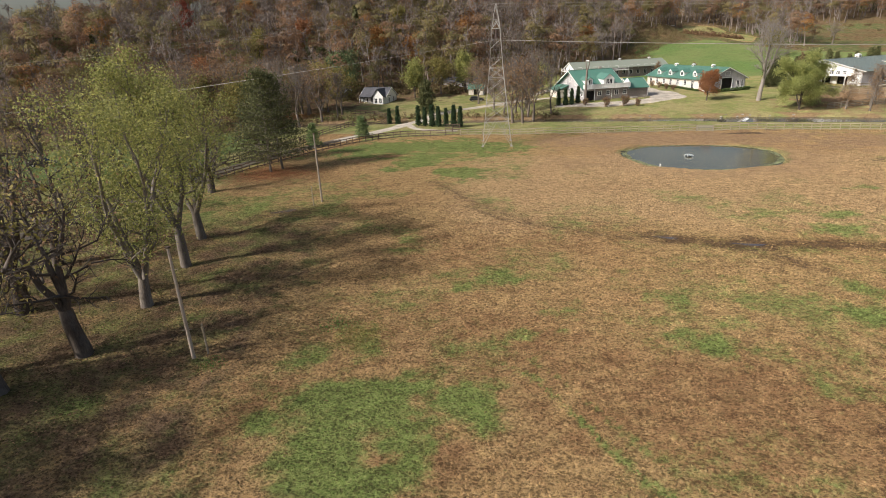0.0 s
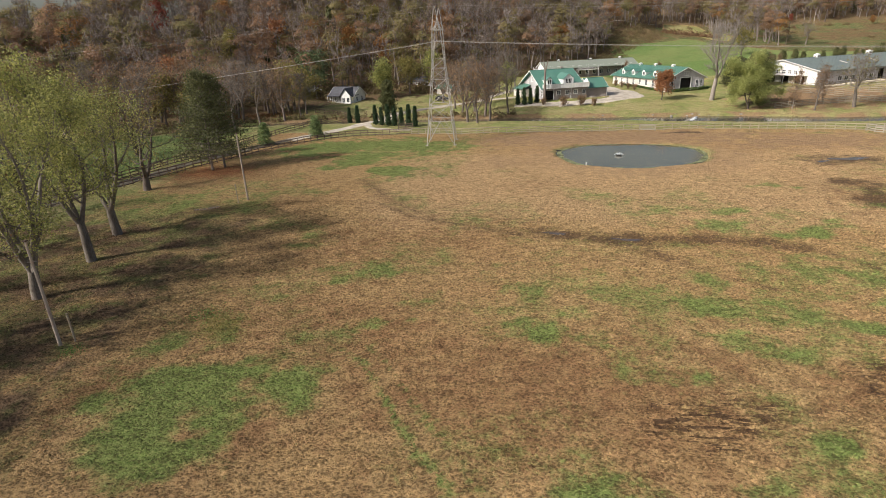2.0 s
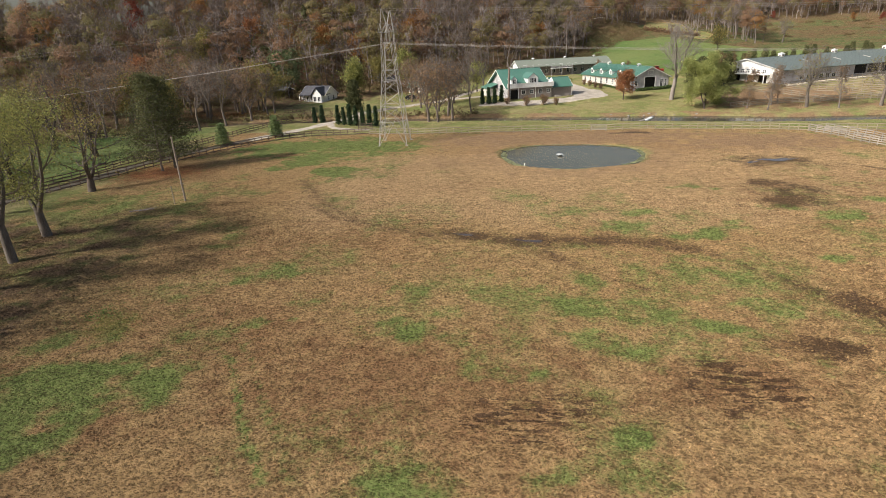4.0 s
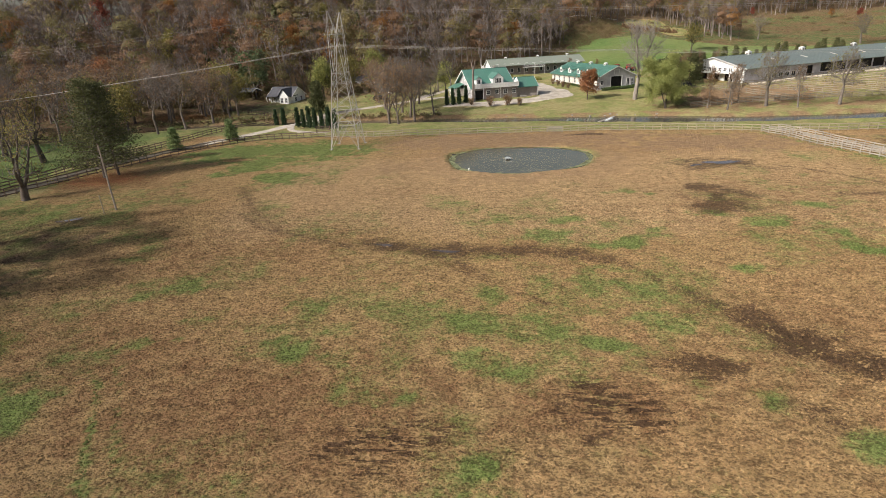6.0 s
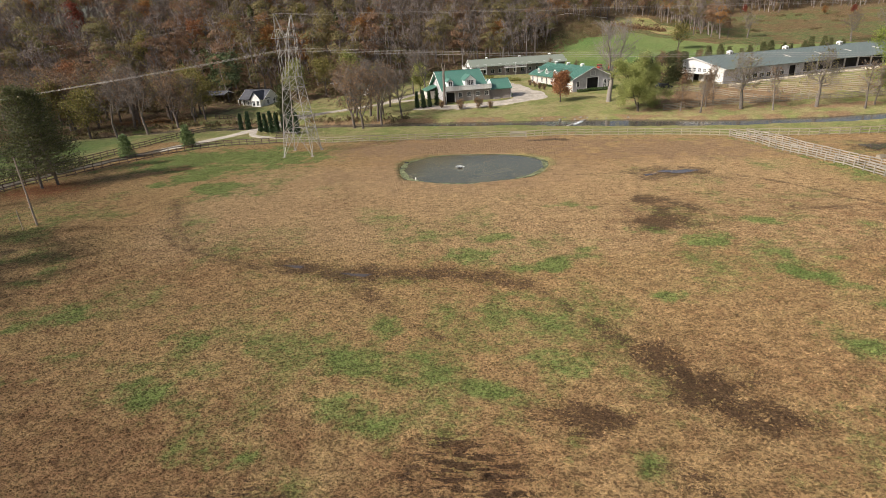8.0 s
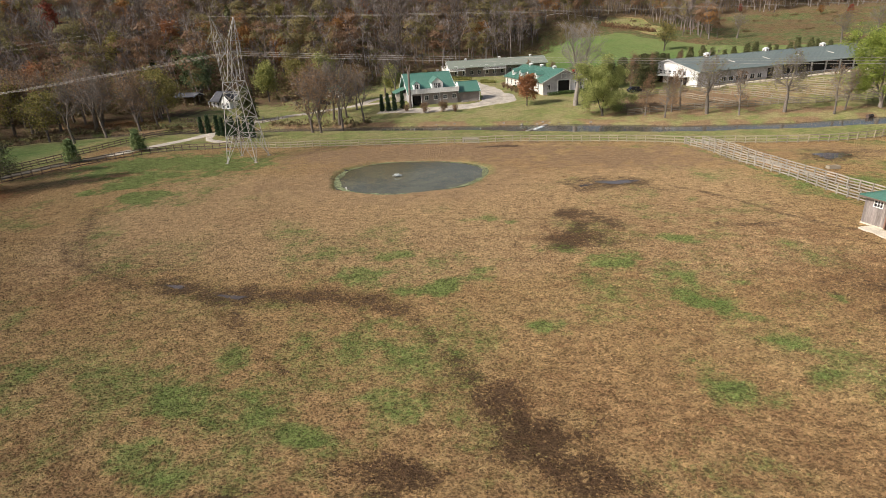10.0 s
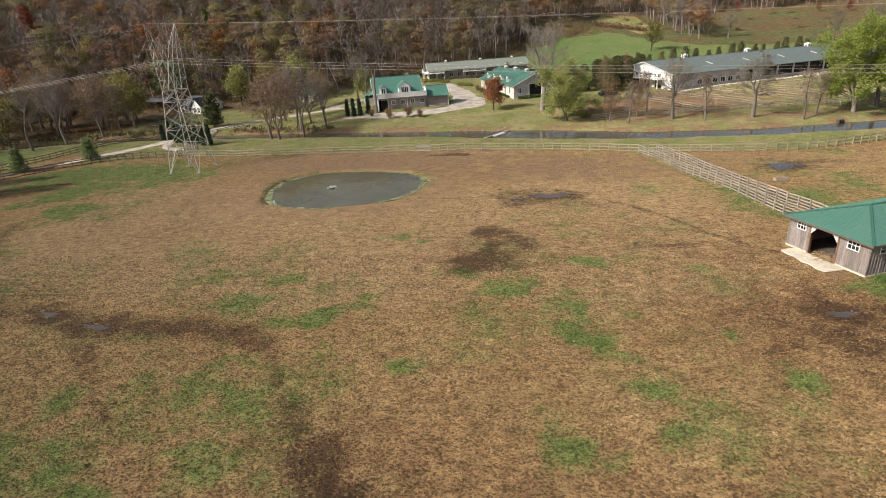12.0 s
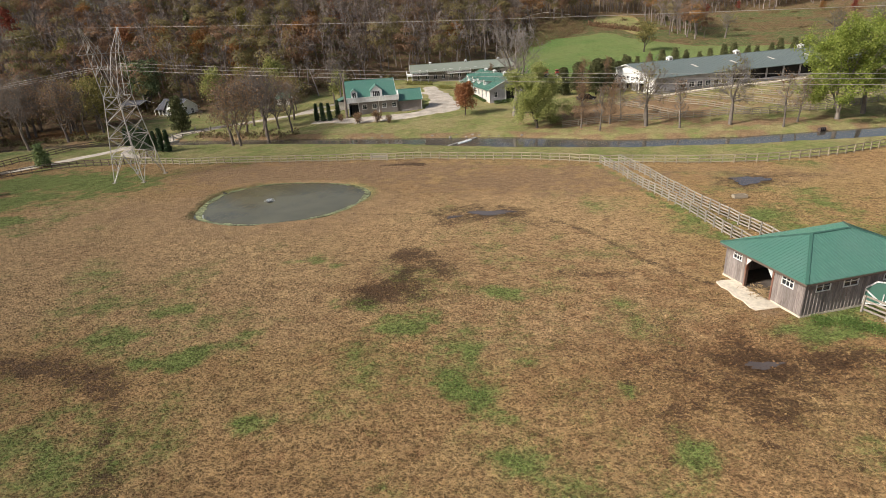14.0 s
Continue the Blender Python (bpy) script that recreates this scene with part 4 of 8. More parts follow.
def fence(pts, kind, rails, tall, label, step=1.62, gaps=(), group="pasture fences", side=1):
    """Posts at even steps along a line, with boards nailed from post to post."""
    run = smooth_line(pts, 0.4)
    dist = np.concatenate([[0], np.cumsum([math.hypot(b[0] - a[0], b[1] - a[1]) for a, b in zip(run, run[1:])])])
    count = max(1, round(dist[-1] / step))
    at = np.linspace(0, dist[-1], count + 1)
    xs, ys = np.interp(at, dist, [p[0] for p in run]), np.interp(at, dist, [p[1] for p in run])
    base = thing("fence", xs[0], ys[0], 0, 0, label, "fence", group)
    off = Matrix.Translation((-xs[0], -ys[0], 0))
    jr = np.random.default_rng(int(abs(xs[0] * 7 + ys[0] * 13)))
    feet = []
    for i, (x, y) in enumerate(zip(xs, ys)):
        z = zat(x, y)
        h = tall + jr.normal(0, 0.02)
        j = max(0, min(len(xs) - 2, i))
        turn = math.atan2(ys[j + 1] - ys[j], xs[j + 1] - xs[j])
        m = Matrix.Translation((x, y, z)) @ Euler((jr.normal(0, 0.012), jr.normal(0, 0.012), turn)).to_matrix().to_4x4() @ Matrix.Diagonal((0.13, 0.13, h, 1))
        link("post", POST[kind], base, "", off @ m)
        feet.append((x, y, z, turn))
    for i in range(len(feet) - 1):
        if any(a <= i < b for a, b in gaps):
            continue
        (x0, y0, z0, t0), (x1, y1, z1, t1) = feet[i], feet[i + 1]
        nx, ny = -math.sin(t0) * 0.08 * side, math.cos(t0) * 0.08 * side
        for r in range(rails):
            zz = tall * (0.94 - r * 0.78 / (rails - 1)) + 0.0
            d0, d1 = jr.normal(0, 0.012), jr.normal(0, 0.012)
            m = bar((x0 + nx, y0 + ny, z0 + zz + d0), (x1 + nx, y1 + ny, z1 + zz + d1), 0.03, 0.15)
            link("board", BOARD[kind], base, "", off @ m)
    return base


fence([(-52, 52), (-48.6, 66), (-45.2, 77), (-40.8, 87), (-36.4, 97), (-31.5, 105.5), (-26.5, 111.3)], "darkfence", 3, 1.3, "dark brown board fence along the lane")
fence([(-26.5, 111.3), (-20, 113.1), (-9, 114)], "darkfence", 3, 1.3, "dark brown board fence at the pasture's back")
fence([(-9, 114), (4, 112.6), (22, 112.2), (39, 112.2)], "tanfence", 3, 1.3, "tan weathered board fence at the pasture's back")
fence([(39.15, 112.2), (42.05, 112.0)], "palefence", 5, 1.25, "pale board gate in the pasture fence", step=2.9)
fence([(42.2, 112), (54, 111), (66, 109.3), (78.4, 105.8)], "tanfence", 3, 1.3, "tan weathered board fence before the creek")
fence([(78.4, 105.8), (88, 104.6), (98, 103.8), (106, 104.8), (114, 107.6), (124, 112.4), (136, 119)], "tanfence", 3, 1.3, "tan weathered board fence before the creek")
fence([(-60, 42), (-56, 58), (-51.4, 76), (-47.5, 92), (-45, 103), (-42.5, 113), (-40, 125), (-36, 134), (-31, 140)], "darkfence", 3, 1.25, "dark brown board fence on the lane's far side", side=-1)
fence([(78.4, 105.4), (80.2, 99.9), (82.6, 90.8), (84.3, 85.6), (86.6, 77.4), (87.7, 73.0), (88.4, 70)], "palefence", 4, 1.35, "pale grey board fence beside the horse lane")
fence([(81.2, 105.3), (82.4, 102.2), (84.8, 93.4), (87.1, 84.4), (89.4, 77.2), (91.0, 72.5), (91.4, 70.5)], "palefence", 4, 1.35, "pale grey board fence beside the horse lane")
# paddock rows in front of the arena
fence([(74, 133.6), (81, 134.8), (95, 136.0), (111, 137.4), (124.7, 139.6), (134, 143), (146, 150), (156, 156)], "dullfence", 4, 1.35, "tan board fence along the paddocks", group="paddock fences")
for a, b in (((98, 136.6), (85.5, 154)), ((111, 137.8), (96.5, 157)), ((123.5, 139.8), (104.5, 161)), ((133, 143), (114, 166)), ((143, 148.6), (124, 171)), ((153, 154.6), (134, 175))):
    fence([a, ((a[0] + b[0]) / 2, (a[1] + b[1]) / 2), b], "dullfence", 3, 1.2, "tan board fence between two paddocks", step=2.0, group="paddock fences")
fence([(79, 151.5), (89.8, 157.5), (99.8, 160.6), (110.3, 166.2), (121.8, 171.4), (131, 175.4), (142, 180)], "dullfence", 3, 1.3, "tan board fence at the paddocks' back", step=2.0, group="paddock fences")
fence([(140, 124), (150, 131), (162, 139)], "tanfence", 3, 1.3, "tan weathered board fence before the creek")
fence([(-30.5, 141), (-36, 147), (-44, 152)], "darkfence", 3, 1.2, "dark board fence on the lawn", step=2.0)
fence([(-13, 119.8), (-9.6, 119.4)], "darkfence", 4, 1.5, "dark board gate beside the track", step=1.7)

# the bridge's rails
for s in (-1, 1):
    base = thing("bridge_rail", -18 + s * 2.1, 143.5, 0.1, 61, "dark timber rail beside the bridge with pale end posts", "railing", "bridge rails")
    for i in range(5):
        link("post", POST["darkfence" if 0 < i < 4 else "palefence"], base, "", Matrix.Translation((-5 + 2.5 * i, 0, -0.3)) @ Matrix.Diagonal((0.28 if i in (0, 4) else 0.14, 0.28 if i in (0, 4) else 0.14, 1.4 if 0 < i < 4 else 1.9, 1)))
    for zz in (0.95, 0.6, 0.3):
        link("board", BOARD["palefence"], base, "", bar((-5, 0.08, zz), (5, 0.08, zz), 0.04, 0.15))
deck = thing("bridge", -18.2, 142.6, 0.02, 61, "low timber bridge that carries the gravel drive", "bridge")
part("deck", boxes((-6, 6, -2.3, 2.3, -0.35, 0.04)), M["concrete"], deck)
for x in (-4.2, 4.2):
    part("pier", boxes((x - 0.4, x + 0.4, -2.2, 2.2, -2.4, -0.35)), M["stone"], deck)

# ---- the run-in shed at the pasture's edge ----
def run_in_shed():
    W, D, EAVE, TOP, OVER = 8.06, 11.8, 3.12, 4.62, 0.42
    base = thing("run_in_shed", 84.3, 64.2, 0.06, -68.2, "weathered board horse shed with a green metal hip roof", "shed")
    holes = {"front": [(2.5, 5.15, 0.0, 2.65), (0.95, 1.8, 2.05, 2.72), (6.05, 7.05, 1.95, 2.72)],
             "right": [(1.0, 2.15, 2.0, 2.68), (3.4, 4.6, 2.0, 2.68), (7.0, 8.2, 2.0, 2.68), (9.4, 10.6, 2.0, 2.68)], "left": [], "rear": []}
    placed = {"front": (W, pose(0, 0, 0)), "right": (D, pose(W, 0, 0, 0, 0, 90)), "left": (D, pose(0, D, 0, 0, 0, -90)), "rear": (W, pose(W, D, 0, 0, 0, 180))}
    jr = np.random.default_rng(5)
    for side, (length, m) in placed.items():
        bm = bmesh.new()
        wall(bm, length, 0.02, EAVE, 0.10, holes[side], m)
        shell = part("wall", bm, M["oldwood"], base, "grey weathered timber wall")
        step = 0.24 if side != "right" else 0.32
        x = 0.01
        while x < length - 0.05:
            w = min(step - 0.012, length - x - 0.01)
            cuts = [(h[2] - 0.1, h[3] + 0.1) for h in holes[side] if h[0] - 0.1 < x + w / 2 < h[1] + 0.1]
            spans, z = [], 0.16
            for a, b in sorted(cuts):
                if a > z:
                    spans.append((z, a))
                z = max(z, b)
            if z < EAVE - 0.05:
                spans.append((z, EAVE - 0.04 - jr.uniform(0, 0.02)))
            for a, b in spans:
                out = -0.022 - jr.uniform(0, 0.012)
                if side == "right":
                    bm = boxes((x, x + w, -0.02, 0.0, a, b), (x - 0.03, x + 0.05, -0.055, -0.02, a, b))
                else:
                    bm = boxes((x, x + w, out, 0.0, a, b))
                part("board", bm, M["oldwood"], shell, m=m)
            x += step
        for b0, b1 in (((-0.04, length + 0.04),) if side != "front" else ((-0.04, 2.5), (5.15, length + 0.04))):
          part("baseboard", boxes((b0, b1, -0.06, 0.0, 0.0, 0.17)),
             M["concrete"], shell, "pale foundation board", m)
        for hole in holes[side]:
            if hole[2] > 0.5:
                window(base, m, *hole, bars=(2, 1) if side == "front" else (1, 1), wide=0.07)
    # the doorway: jambs, a slid-back door, knee braces
    part("door_jamb", boxes((2.37, 2.5, -0.08, 0.16, 0.0, 2.66), (5.15, 5.28, -0.08, 0.16, 0.0, 2.66), (2.37, 5.28, -0.08, 0.16, 2.66, 2.8)), M["redwood"], base, "red-brown timber door jamb")
    for x0, x1, s in ((2.5, 3.05, 1), (5.15, 4.6, -1)):
        bm = bmesh.new()
        prism(bm, [(x0, 2.66), (x1, 2.66), (x0, 2.0)][::s], 0.05, pose(0, -0.13, 0))
        part("knee_brace", bm, M["white"], base, "white painted corner brace")
    # the rear of the room inside
    part("inner_partition", boxes((0.1, W - 0.1, 6.0, 6.1, 0.0, EAVE)), M["oldwood"], base)
    part("inner_floor", boxes((0.1, W - 0.1, 0.1, D - 0.1, -0.1, 0.03)), M["bark_dark"], base, "trodden earth floor")
    # roof: four slopes, caps and seams
    e, zt, ze = OVER, TOP, EAVE - 0.12
    A, B, C, Dd = (-e, -e, ze), (W + e, -e, ze), (W + e, D + e, ze), (-e, D + e, ze)
    h = W / 2 + e
    P, Q = (W / 2, h - e, zt), (W / 2, D + e - h, zt)
    roof_label = "green standing seam metal roof slope"
    for pts in ((A, B, P), (B, C, Q, P), (C, Dd, Q), (Dd, A, P, Q)):
        bm = bmesh.new()
        slab(bm, pts, 0.07)
        slope = part("roof", bm, M["green_roof"], base, roof_label)
        a, b = Vector(pts[0]), Vector(pts[1])
        n = (b - a).cross(Vector(pts[-1]) - a).normalized()
        u = (b - a).normalized()
        v = n.cross(u)
        length = (b - a).length
        tall = (Vector(pts[-1]) - a).dot(v)
        lead = (Vector(pts[-1]) - a).dot(u)
        count = int(length / 0.3)
        bm = bmesh.new()
        for i in range(1, count):
            s = length * i / count
            top = tall * min(1, s / lead, (length - s) / lead)
            if top > 0.1:
                p0 = a + u * s + n * 0.012
                box(bm, 0, 1, -0.5, 0.5, -0.5, 0.5, bar(p0, p0 + v * top, 0.04, 0.035))
        part("seam", bm, M["green_roof"], slope)
    for p, q in ((A, P), (B, P), (C, Q), (Dd, Q), (P, Q)):
        link("ridge_cap", RIDGE, base, "green metal ridge cap", bar(Vector(p) + Vector((0, 0, 0.03)), Vector(q) + Vector((0, 0, 0.03)), 0.22, 0.05))
    for p, q in ((A, B), (B, C), (C, Dd), (Dd, A)):
        link("fascia", FASCIA, base, "dark fascia board", bar(Vector(p) - Vector((0, 0, 0.14)), Vector(q) - Vector((0, 0, 0.14)), 0.04, 0.16))
    return base


RIDGE = unit_box("ridge_cap", M["green_trim"])
FASCIA = unit_box("fascia", M["darkfence"])
run_in_shed()

# the concrete pad at its door
apron = bmesh.new()
pm = pose(84.3, 64.2, 0.0, 0, 0, -68.2)
edge = [(1.25, -0.08), (6.35, -0.08), (6.3, -0.6), (6.2, -2.1), (5.6, -2.12), (4.4, -1.86), (3.6, -1.95), (2.6, -1.68), (1.9, -1.72), (1.05, -1.5), (1.0, -0.9)]
vs = [apron.verts.new(pm @ Vector((x, y, 0.14))) for x, y in edge]
ws = [apron.verts.new(pm @ Vector((x * 1.01, y - 0.02, -0.2))) for x, y in edge]
apron.faces.new(vs)
for i in range(len(vs)):
    apron.faces.new((vs[i], ws[i], ws[(i + 1) % len(vs)], vs[(i + 1) % len(vs)]))
bmesh.ops.recalc_face_normals(apron, faces=apron.faces)
tagged(part("concrete_apron", apron, M["concrete"], None), "pale worn concrete pad in front of the shed door", "concrete pad")
hay = bmesh.new()
for i in range(240):
    p = pm @ Vector((rng.normal(4.0, 0.7), rng.normal(0.45, 0.5), 0.15 + abs(rng.normal(0, 0.035))))
    a = rng.uniform(0, 6.28)
    box(hay, 0, 1, -0.5, 0.5, -0.5, 0.5, bar(p, p + Vector((0.35 * math.cos(a), 0.35 * math.sin(a), rng.uniform(-0.05, 0.08))), 0.03, 0.02))
tagged(part("straw_pile", hay, M["straw"], None), "loose golden straw spilled from the shed door", "straw", kind="stuff")

fence([(92.0, 57.9), (93.4, 55.4), (95.8, 52.2)], "palefence", 4, 1.35, "pale grey board fence that joins the shed")


def stall_gate(x, y, turn):
    base = thing("stall_gate", x, y, 0.0, turn, "green stable gate with white cross-braced frame", "gate")
    outline = [(0, 0.35), (2.4, 0.35), (2.4, 1.6), (1.8, 2.15), (0.6, 2.15), (0, 1.6)]
    bm = bmesh.new()
    prism(bm, outline, 0.04, pose(0, 0, 0))
    bmesh.ops.recalc_face_normals(bm, faces=bm.faces)
    part("panel", bm, M["green_roof"], base, "green painted panel")
    for (xa, za), (xb, zb) in [*zip(outline, outline[1:] + outline[:1]), ((0, 1.5), (1.2, 0.4)), ((2.4, 1.5), (1.2, 0.4)), ((1.2, 0.4), (1.2, 1.2))]:
        link("brace", BOARD["white"], base, "", bar((xa, -0.02, za), (xb, -0.02, zb), 0.05, 0.11))
    for xx in (-0.1, 2.4):
        link("post", POST["palefence"], base, "", Matrix.Translation((xx, 0, 0)) @ Matrix.Diagonal((0.14, 0.14, 1.5, 1)))
    return base


stall_gate(92.4, 58.75, -14)


# ---- houses beyond the creek ----
def gable_roof(base, x0, x1, y0, y1, eave, top, material, over=0.4, side=0.35, seam=0.0, label="", name="roof", thick=0.14):
    """Two slopes, ridge along x."""
    ym = (y0 + y1) / 2
    k = (top - eave) / (ym - y0)
    ze = eave - k * over
    front = [(x0 - side, y0 - over, ze), (x1 + side, y0 - over, ze), (x1 + side, ym, top), (x0 - side, ym, top)]
    rear = [(x1 + side, y1 + over, ze), (x0 - side, y1 + over, ze), (x0 - side, ym, top), (x1 + side, ym, top)]
    made = []
    for pts in (front, rear):
        bm = bmesh.new()
        slab(bm, pts, thick)
        made.append(part(name, bm, material, base, label))
        if seam:
            ribs(made[-1], pts, seam, material, 0.06)
    bm = boxes((x0 - side, x1 + side, ym - 0.18, ym + 0.18, top - 0.03, top + 0.05))
    part("ridge_cap", bm, material, base)
    # white barge boards
    for xx in (x0 - side, x1 + side):
        for ya, yb, za, zb in ((y0 - over, ym, ze, top), (y1 + over, ym, ze, top)):
            link("barge_board", BOARD["white"], base, "white barge board", bar((xx, ya, za - 0.12), (xx, yb, zb - 0.12), 0.06, 0.22))
    return made


def gable_end(base, x, y0, y1, eave, top, thick, material, label=""):
    """The triangle of wall under a roof's end, facing along x."""
    bm = bmesh.new()
    prism(bm, [(y0, eave), (y1, eave), ((y0 + y1) / 2, top)], thick, pose(x + thick, 0, 0, 0, 0, 90))
    bmesh.ops.recalc_face_normals(bm, faces=bm.faces)
    return part("gable", bm, material, base, label)


def shell(base, x0, x1, y0, y1, z1, holes, materials, thick=0.25):
    """Four walls with openings; holes by side: front (y0), rear, left (x0), right (x1). Returns the poses of the sides."""
    sides_at = {"front": (x1 - x0, pose(x0, y0, 0)), "right": (y1 - y0, pose(x1, y0, 0, 0, 0, 90)),
                "rear": (x1 - x0, pose(x1, y1, 0, 0, 0, 180)), "left": (y1 - y0, pose(x0, y1, 0, 0, 0, -90))}
    for side, (length, m) in sides_at.items():
        bm = bmesh.new()
        wall(bm, length, -1.2, z1, thick, holes.get(side, []), m)
        part("wall", bm, materials.get(side, materials["front"]), base)
    # solid near-black block in place of rooms: their shade as plain colour
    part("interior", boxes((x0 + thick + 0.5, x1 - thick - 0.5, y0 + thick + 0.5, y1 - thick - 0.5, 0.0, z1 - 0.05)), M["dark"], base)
    return {k: v[1] for k, v in sides_at.items()}


def dormer(base, x, y, z, w, h, depth, material, bars=(1, 1)):
    """A small gabled dormer whose face looks along -y."""
    k = pose(x, y, z)
    bm = boxes((-w / 2, w / 2, 0, depth, 0, h))
    d = part("dormer", bm, M["white"], base, "white gabled dormer", k)
    bm = bmesh.new()
    prism(bm, [(-w / 2, h), (w / 2, h), (0, h + w * 0.42)], depth, pose(0, 0, 0))
    bmesh.ops.recalc_face_normals(bm, faces=bm.faces)
    part("dormer_gable", bm, M["white"], d)
    for s in (-1, 1):
        bm = bmesh.new()
        pts = [(0, -0.2, h + w * 0.42 + 0.08), (s * (w / 2 + 0.2), -0.2, h - 0.10), (s * (w / 2 + 0.2), depth, h - 0.10), (0, depth, h + w * 0.42 + 0.08)]
        slab(bm, pts if s < 0 else pts[::-1], 0.07)
        part("dormer_roof", bm, material, d, "green metal dormer roof")
    bm = boxes((-w * 0.3, w * 0.3, -0.03, 0.0, 0.25, h - 0.1))
    part("dormer_window", bm, M["glass"], d, "dark window glass")
    for xx in np.linspace(-w * 0.3, w * 0.3, bars[0] + 2):
        part("glazing_bar", boxes((xx - 0.04, xx + 0.04, -0.06, -0.03, 0.2, h - 0.06)), M["white"], d)
    return d


def cupola(base, x, y, z, s=0.55):
    c = part("cupola", boxes((x - s, x + s, y - s, y + s, z - 0.3, z + 0.1 + s)), M["white"], base, "white louvred cupola")
    bm = bmesh.new()
    r = [bm.verts.new((x + a * (s + 0.15), y + b * (s + 0.15), z + 0.1 + s)) for a, b in ((-1, -1), (1, -1), (1, 1), (-1, 1))]
    t = bm.verts.new((x, y, z + 0.1 + 1.7 * s))
    for i in range(4):
        bm.faces.new((r[i], r[(i + 1) % 4], t))
    bm.faces.new(r[::-1])
    part("cupola_roof", bm, M["white"], c)
    for a, b in ((0, -1), (1, 0), (0, 1), (-1, 0)):
        part("louvre", boxes((x + a * s - 0.28 * (b != 0) - 0.02, x + a * s + 0.28 * (b != 0) + 0.02, y + b * s - 0.28 * (a != 0) - 0.02, y + b * s + 0.28 * (a != 0) + 0.02, z + 0.02, z + 0.7 * s)), M["grey_wall"], c)
    return c


def farm_house():
    z = 2.25
    base = thing("farm_house", 22.1, 153.4, z, 17.5, "taupe farm house with a green metal roof and white dormers", "house")
    L, D = 12.6, 19.8
    wins = [(3.5, 4.5, 1.25, 2.25), (6.0, 7.0, 1.25, 2.25), (8.5, 9.5, 1.25, 2.25), (11.0, 12.0, 1.25, 2.25)]
    porch = (0.25, 2.5, -1.2, 2.45)
    left = [(8.2, 9.2, 0.9, 2.3), (11.0, 12.0, 0.9, 2.3), (14.0, 15.0, 0.9, 2.3), (16.8, 17.8, 0.9, 2.3)]
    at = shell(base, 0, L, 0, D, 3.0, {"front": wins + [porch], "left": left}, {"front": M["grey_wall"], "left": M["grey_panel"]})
    for w in wins:
        window(base, at["front"], *w)
    for w in left:
        window(base, at["left"], *w)
    part("porch_post", boxes((-0.05, 0.13, -0.1, 0.08, -0.6, 3.0), (2.5, 2.62, -0.1, 0.08, -0.6, 3.0)), M["white"], base)
    # roof over the main block, steep, its ridge behind the white deck
    gable_roof(base, -0.7, L - 0.4, 1.2, D, 3.2, 7.5, M["green_roof"], 0.5, 0.3, 0.6, "green metal roof slope")
    gable_end(base, 0.0, 1.2, D, 3.0, 7.2, 0.25, M["grey_panel"], "pale grey gable wall")
    gable_end(base, L - 0.25, 1.2, D, 3.0, 7.2, 0.25, M["grey_panel"])
    window(base, pose(0, D, 0, 0, 0, -90), 8.6, 10.0, 4.4, 5.8)
    window(base, pose(0, D, 0, 0, 0, -90), 5.4, 6.4, 3.6, 4.8)
    window(base, pose(0, D, 0, 0, 0, -90), 12.2, 13.2, 3.6, 4.8)
    # deck with a parapet of white boards
    part("deck", boxes((-0.3, L + 0.2, -0.45, 1.4, 2.95, 3.12)), M["white"], base, "white balcony deck")
    para = part("parapet", boxes((-0.3, L + 0.2, -0.45, -0.35, 3.12, 4.1), (-0.3, -0.2, -0.45, 1.2, 3.12, 4.1)), M["white"], base, "white board parapet")
    for i in range(17):
        x = -0.25 + i * (L + 0.4) / 16
        part("baluster", boxes((x - 0.06, x + 0.06, -0.5, -0.45, 3.05, 4.2)), M["white"], para)
    part("rail", boxes((-0.35, L + 0.25, -0.52, -0.3, 4.1, 4.2)), M["white"], para)
    bm = bmesh.new()
    prism(bm, [(-0.5, 3.0), (3.2, 3.0), (3.2, 3.9), (1.35, 5.2), (-0.5, 3.9)], 0.2, pose(L + 0.2, 0, 0, 0, 0, 90))
    bmesh.ops.recalc_face_normals(bm, faces=bm.faces)
    part("end_parapet", bm, M["white"], base, "white pointed end parapet")
    dormer(base, 1.7, 1.3, 3.6, 1.6, 1.7, 4.6, M["green_roof"])
    dormer(base, 7.3, 1.2, 3.6, 3.0, 1.8, 6.0, M["green_roof"], (3, 0))
    part("downpipe", boxes((7.55, 7.67, -0.12, -0.02, -0.4, 2.95)), M["white"], base, "white downpipe")
    # wing
    wing_win = [(5.2, 6.2, 0.0, 2.1)]
    at = shell(base, L, 18.6, 0.4, 7.6, 2.9, {"right": [(2.2, 4.6, -1.0, 2.2)]}, {"front": M["grey_wall"], "right": M["grey_panel"]})
    gable_roof(base, L + 0.35, 18.6, 0.4, 7.6, 2.9, 5.0, M["green_roof"], 0.5, 0.3, 0.6, "green metal roof slope")
    gable_end(base, 18.35, 0.4, 7.6, 2.9, 4.85, 0.25, M["grey_panel"])
    part("corner_board", boxes((18.5, 18.66, 0.32, 0.48, -0.6, 2.9)), M["white"], base)
    part("wing_step", boxes((13.4, 15.2, -0.9, 0.38, -0.4, 0.25)), M["stone"], base, "grey stone steps")
    # lean-to on the far gable
    part("lean_to_wall", boxes((-3.0, 0.0, 12.0, 19.0, -0.8, 2.1)), M["cream"], base)
    bm = bmesh.new()
    slab(bm, [(-3.4, 11.6, 2.1), (0, 11.6, 3.4), (0, 19.4, 3.4), (-3.4, 19.4, 2.1)], 0.12)
    part("lean_to_roof", bm, M["green_roof"], base, "green metal lean-to roof")
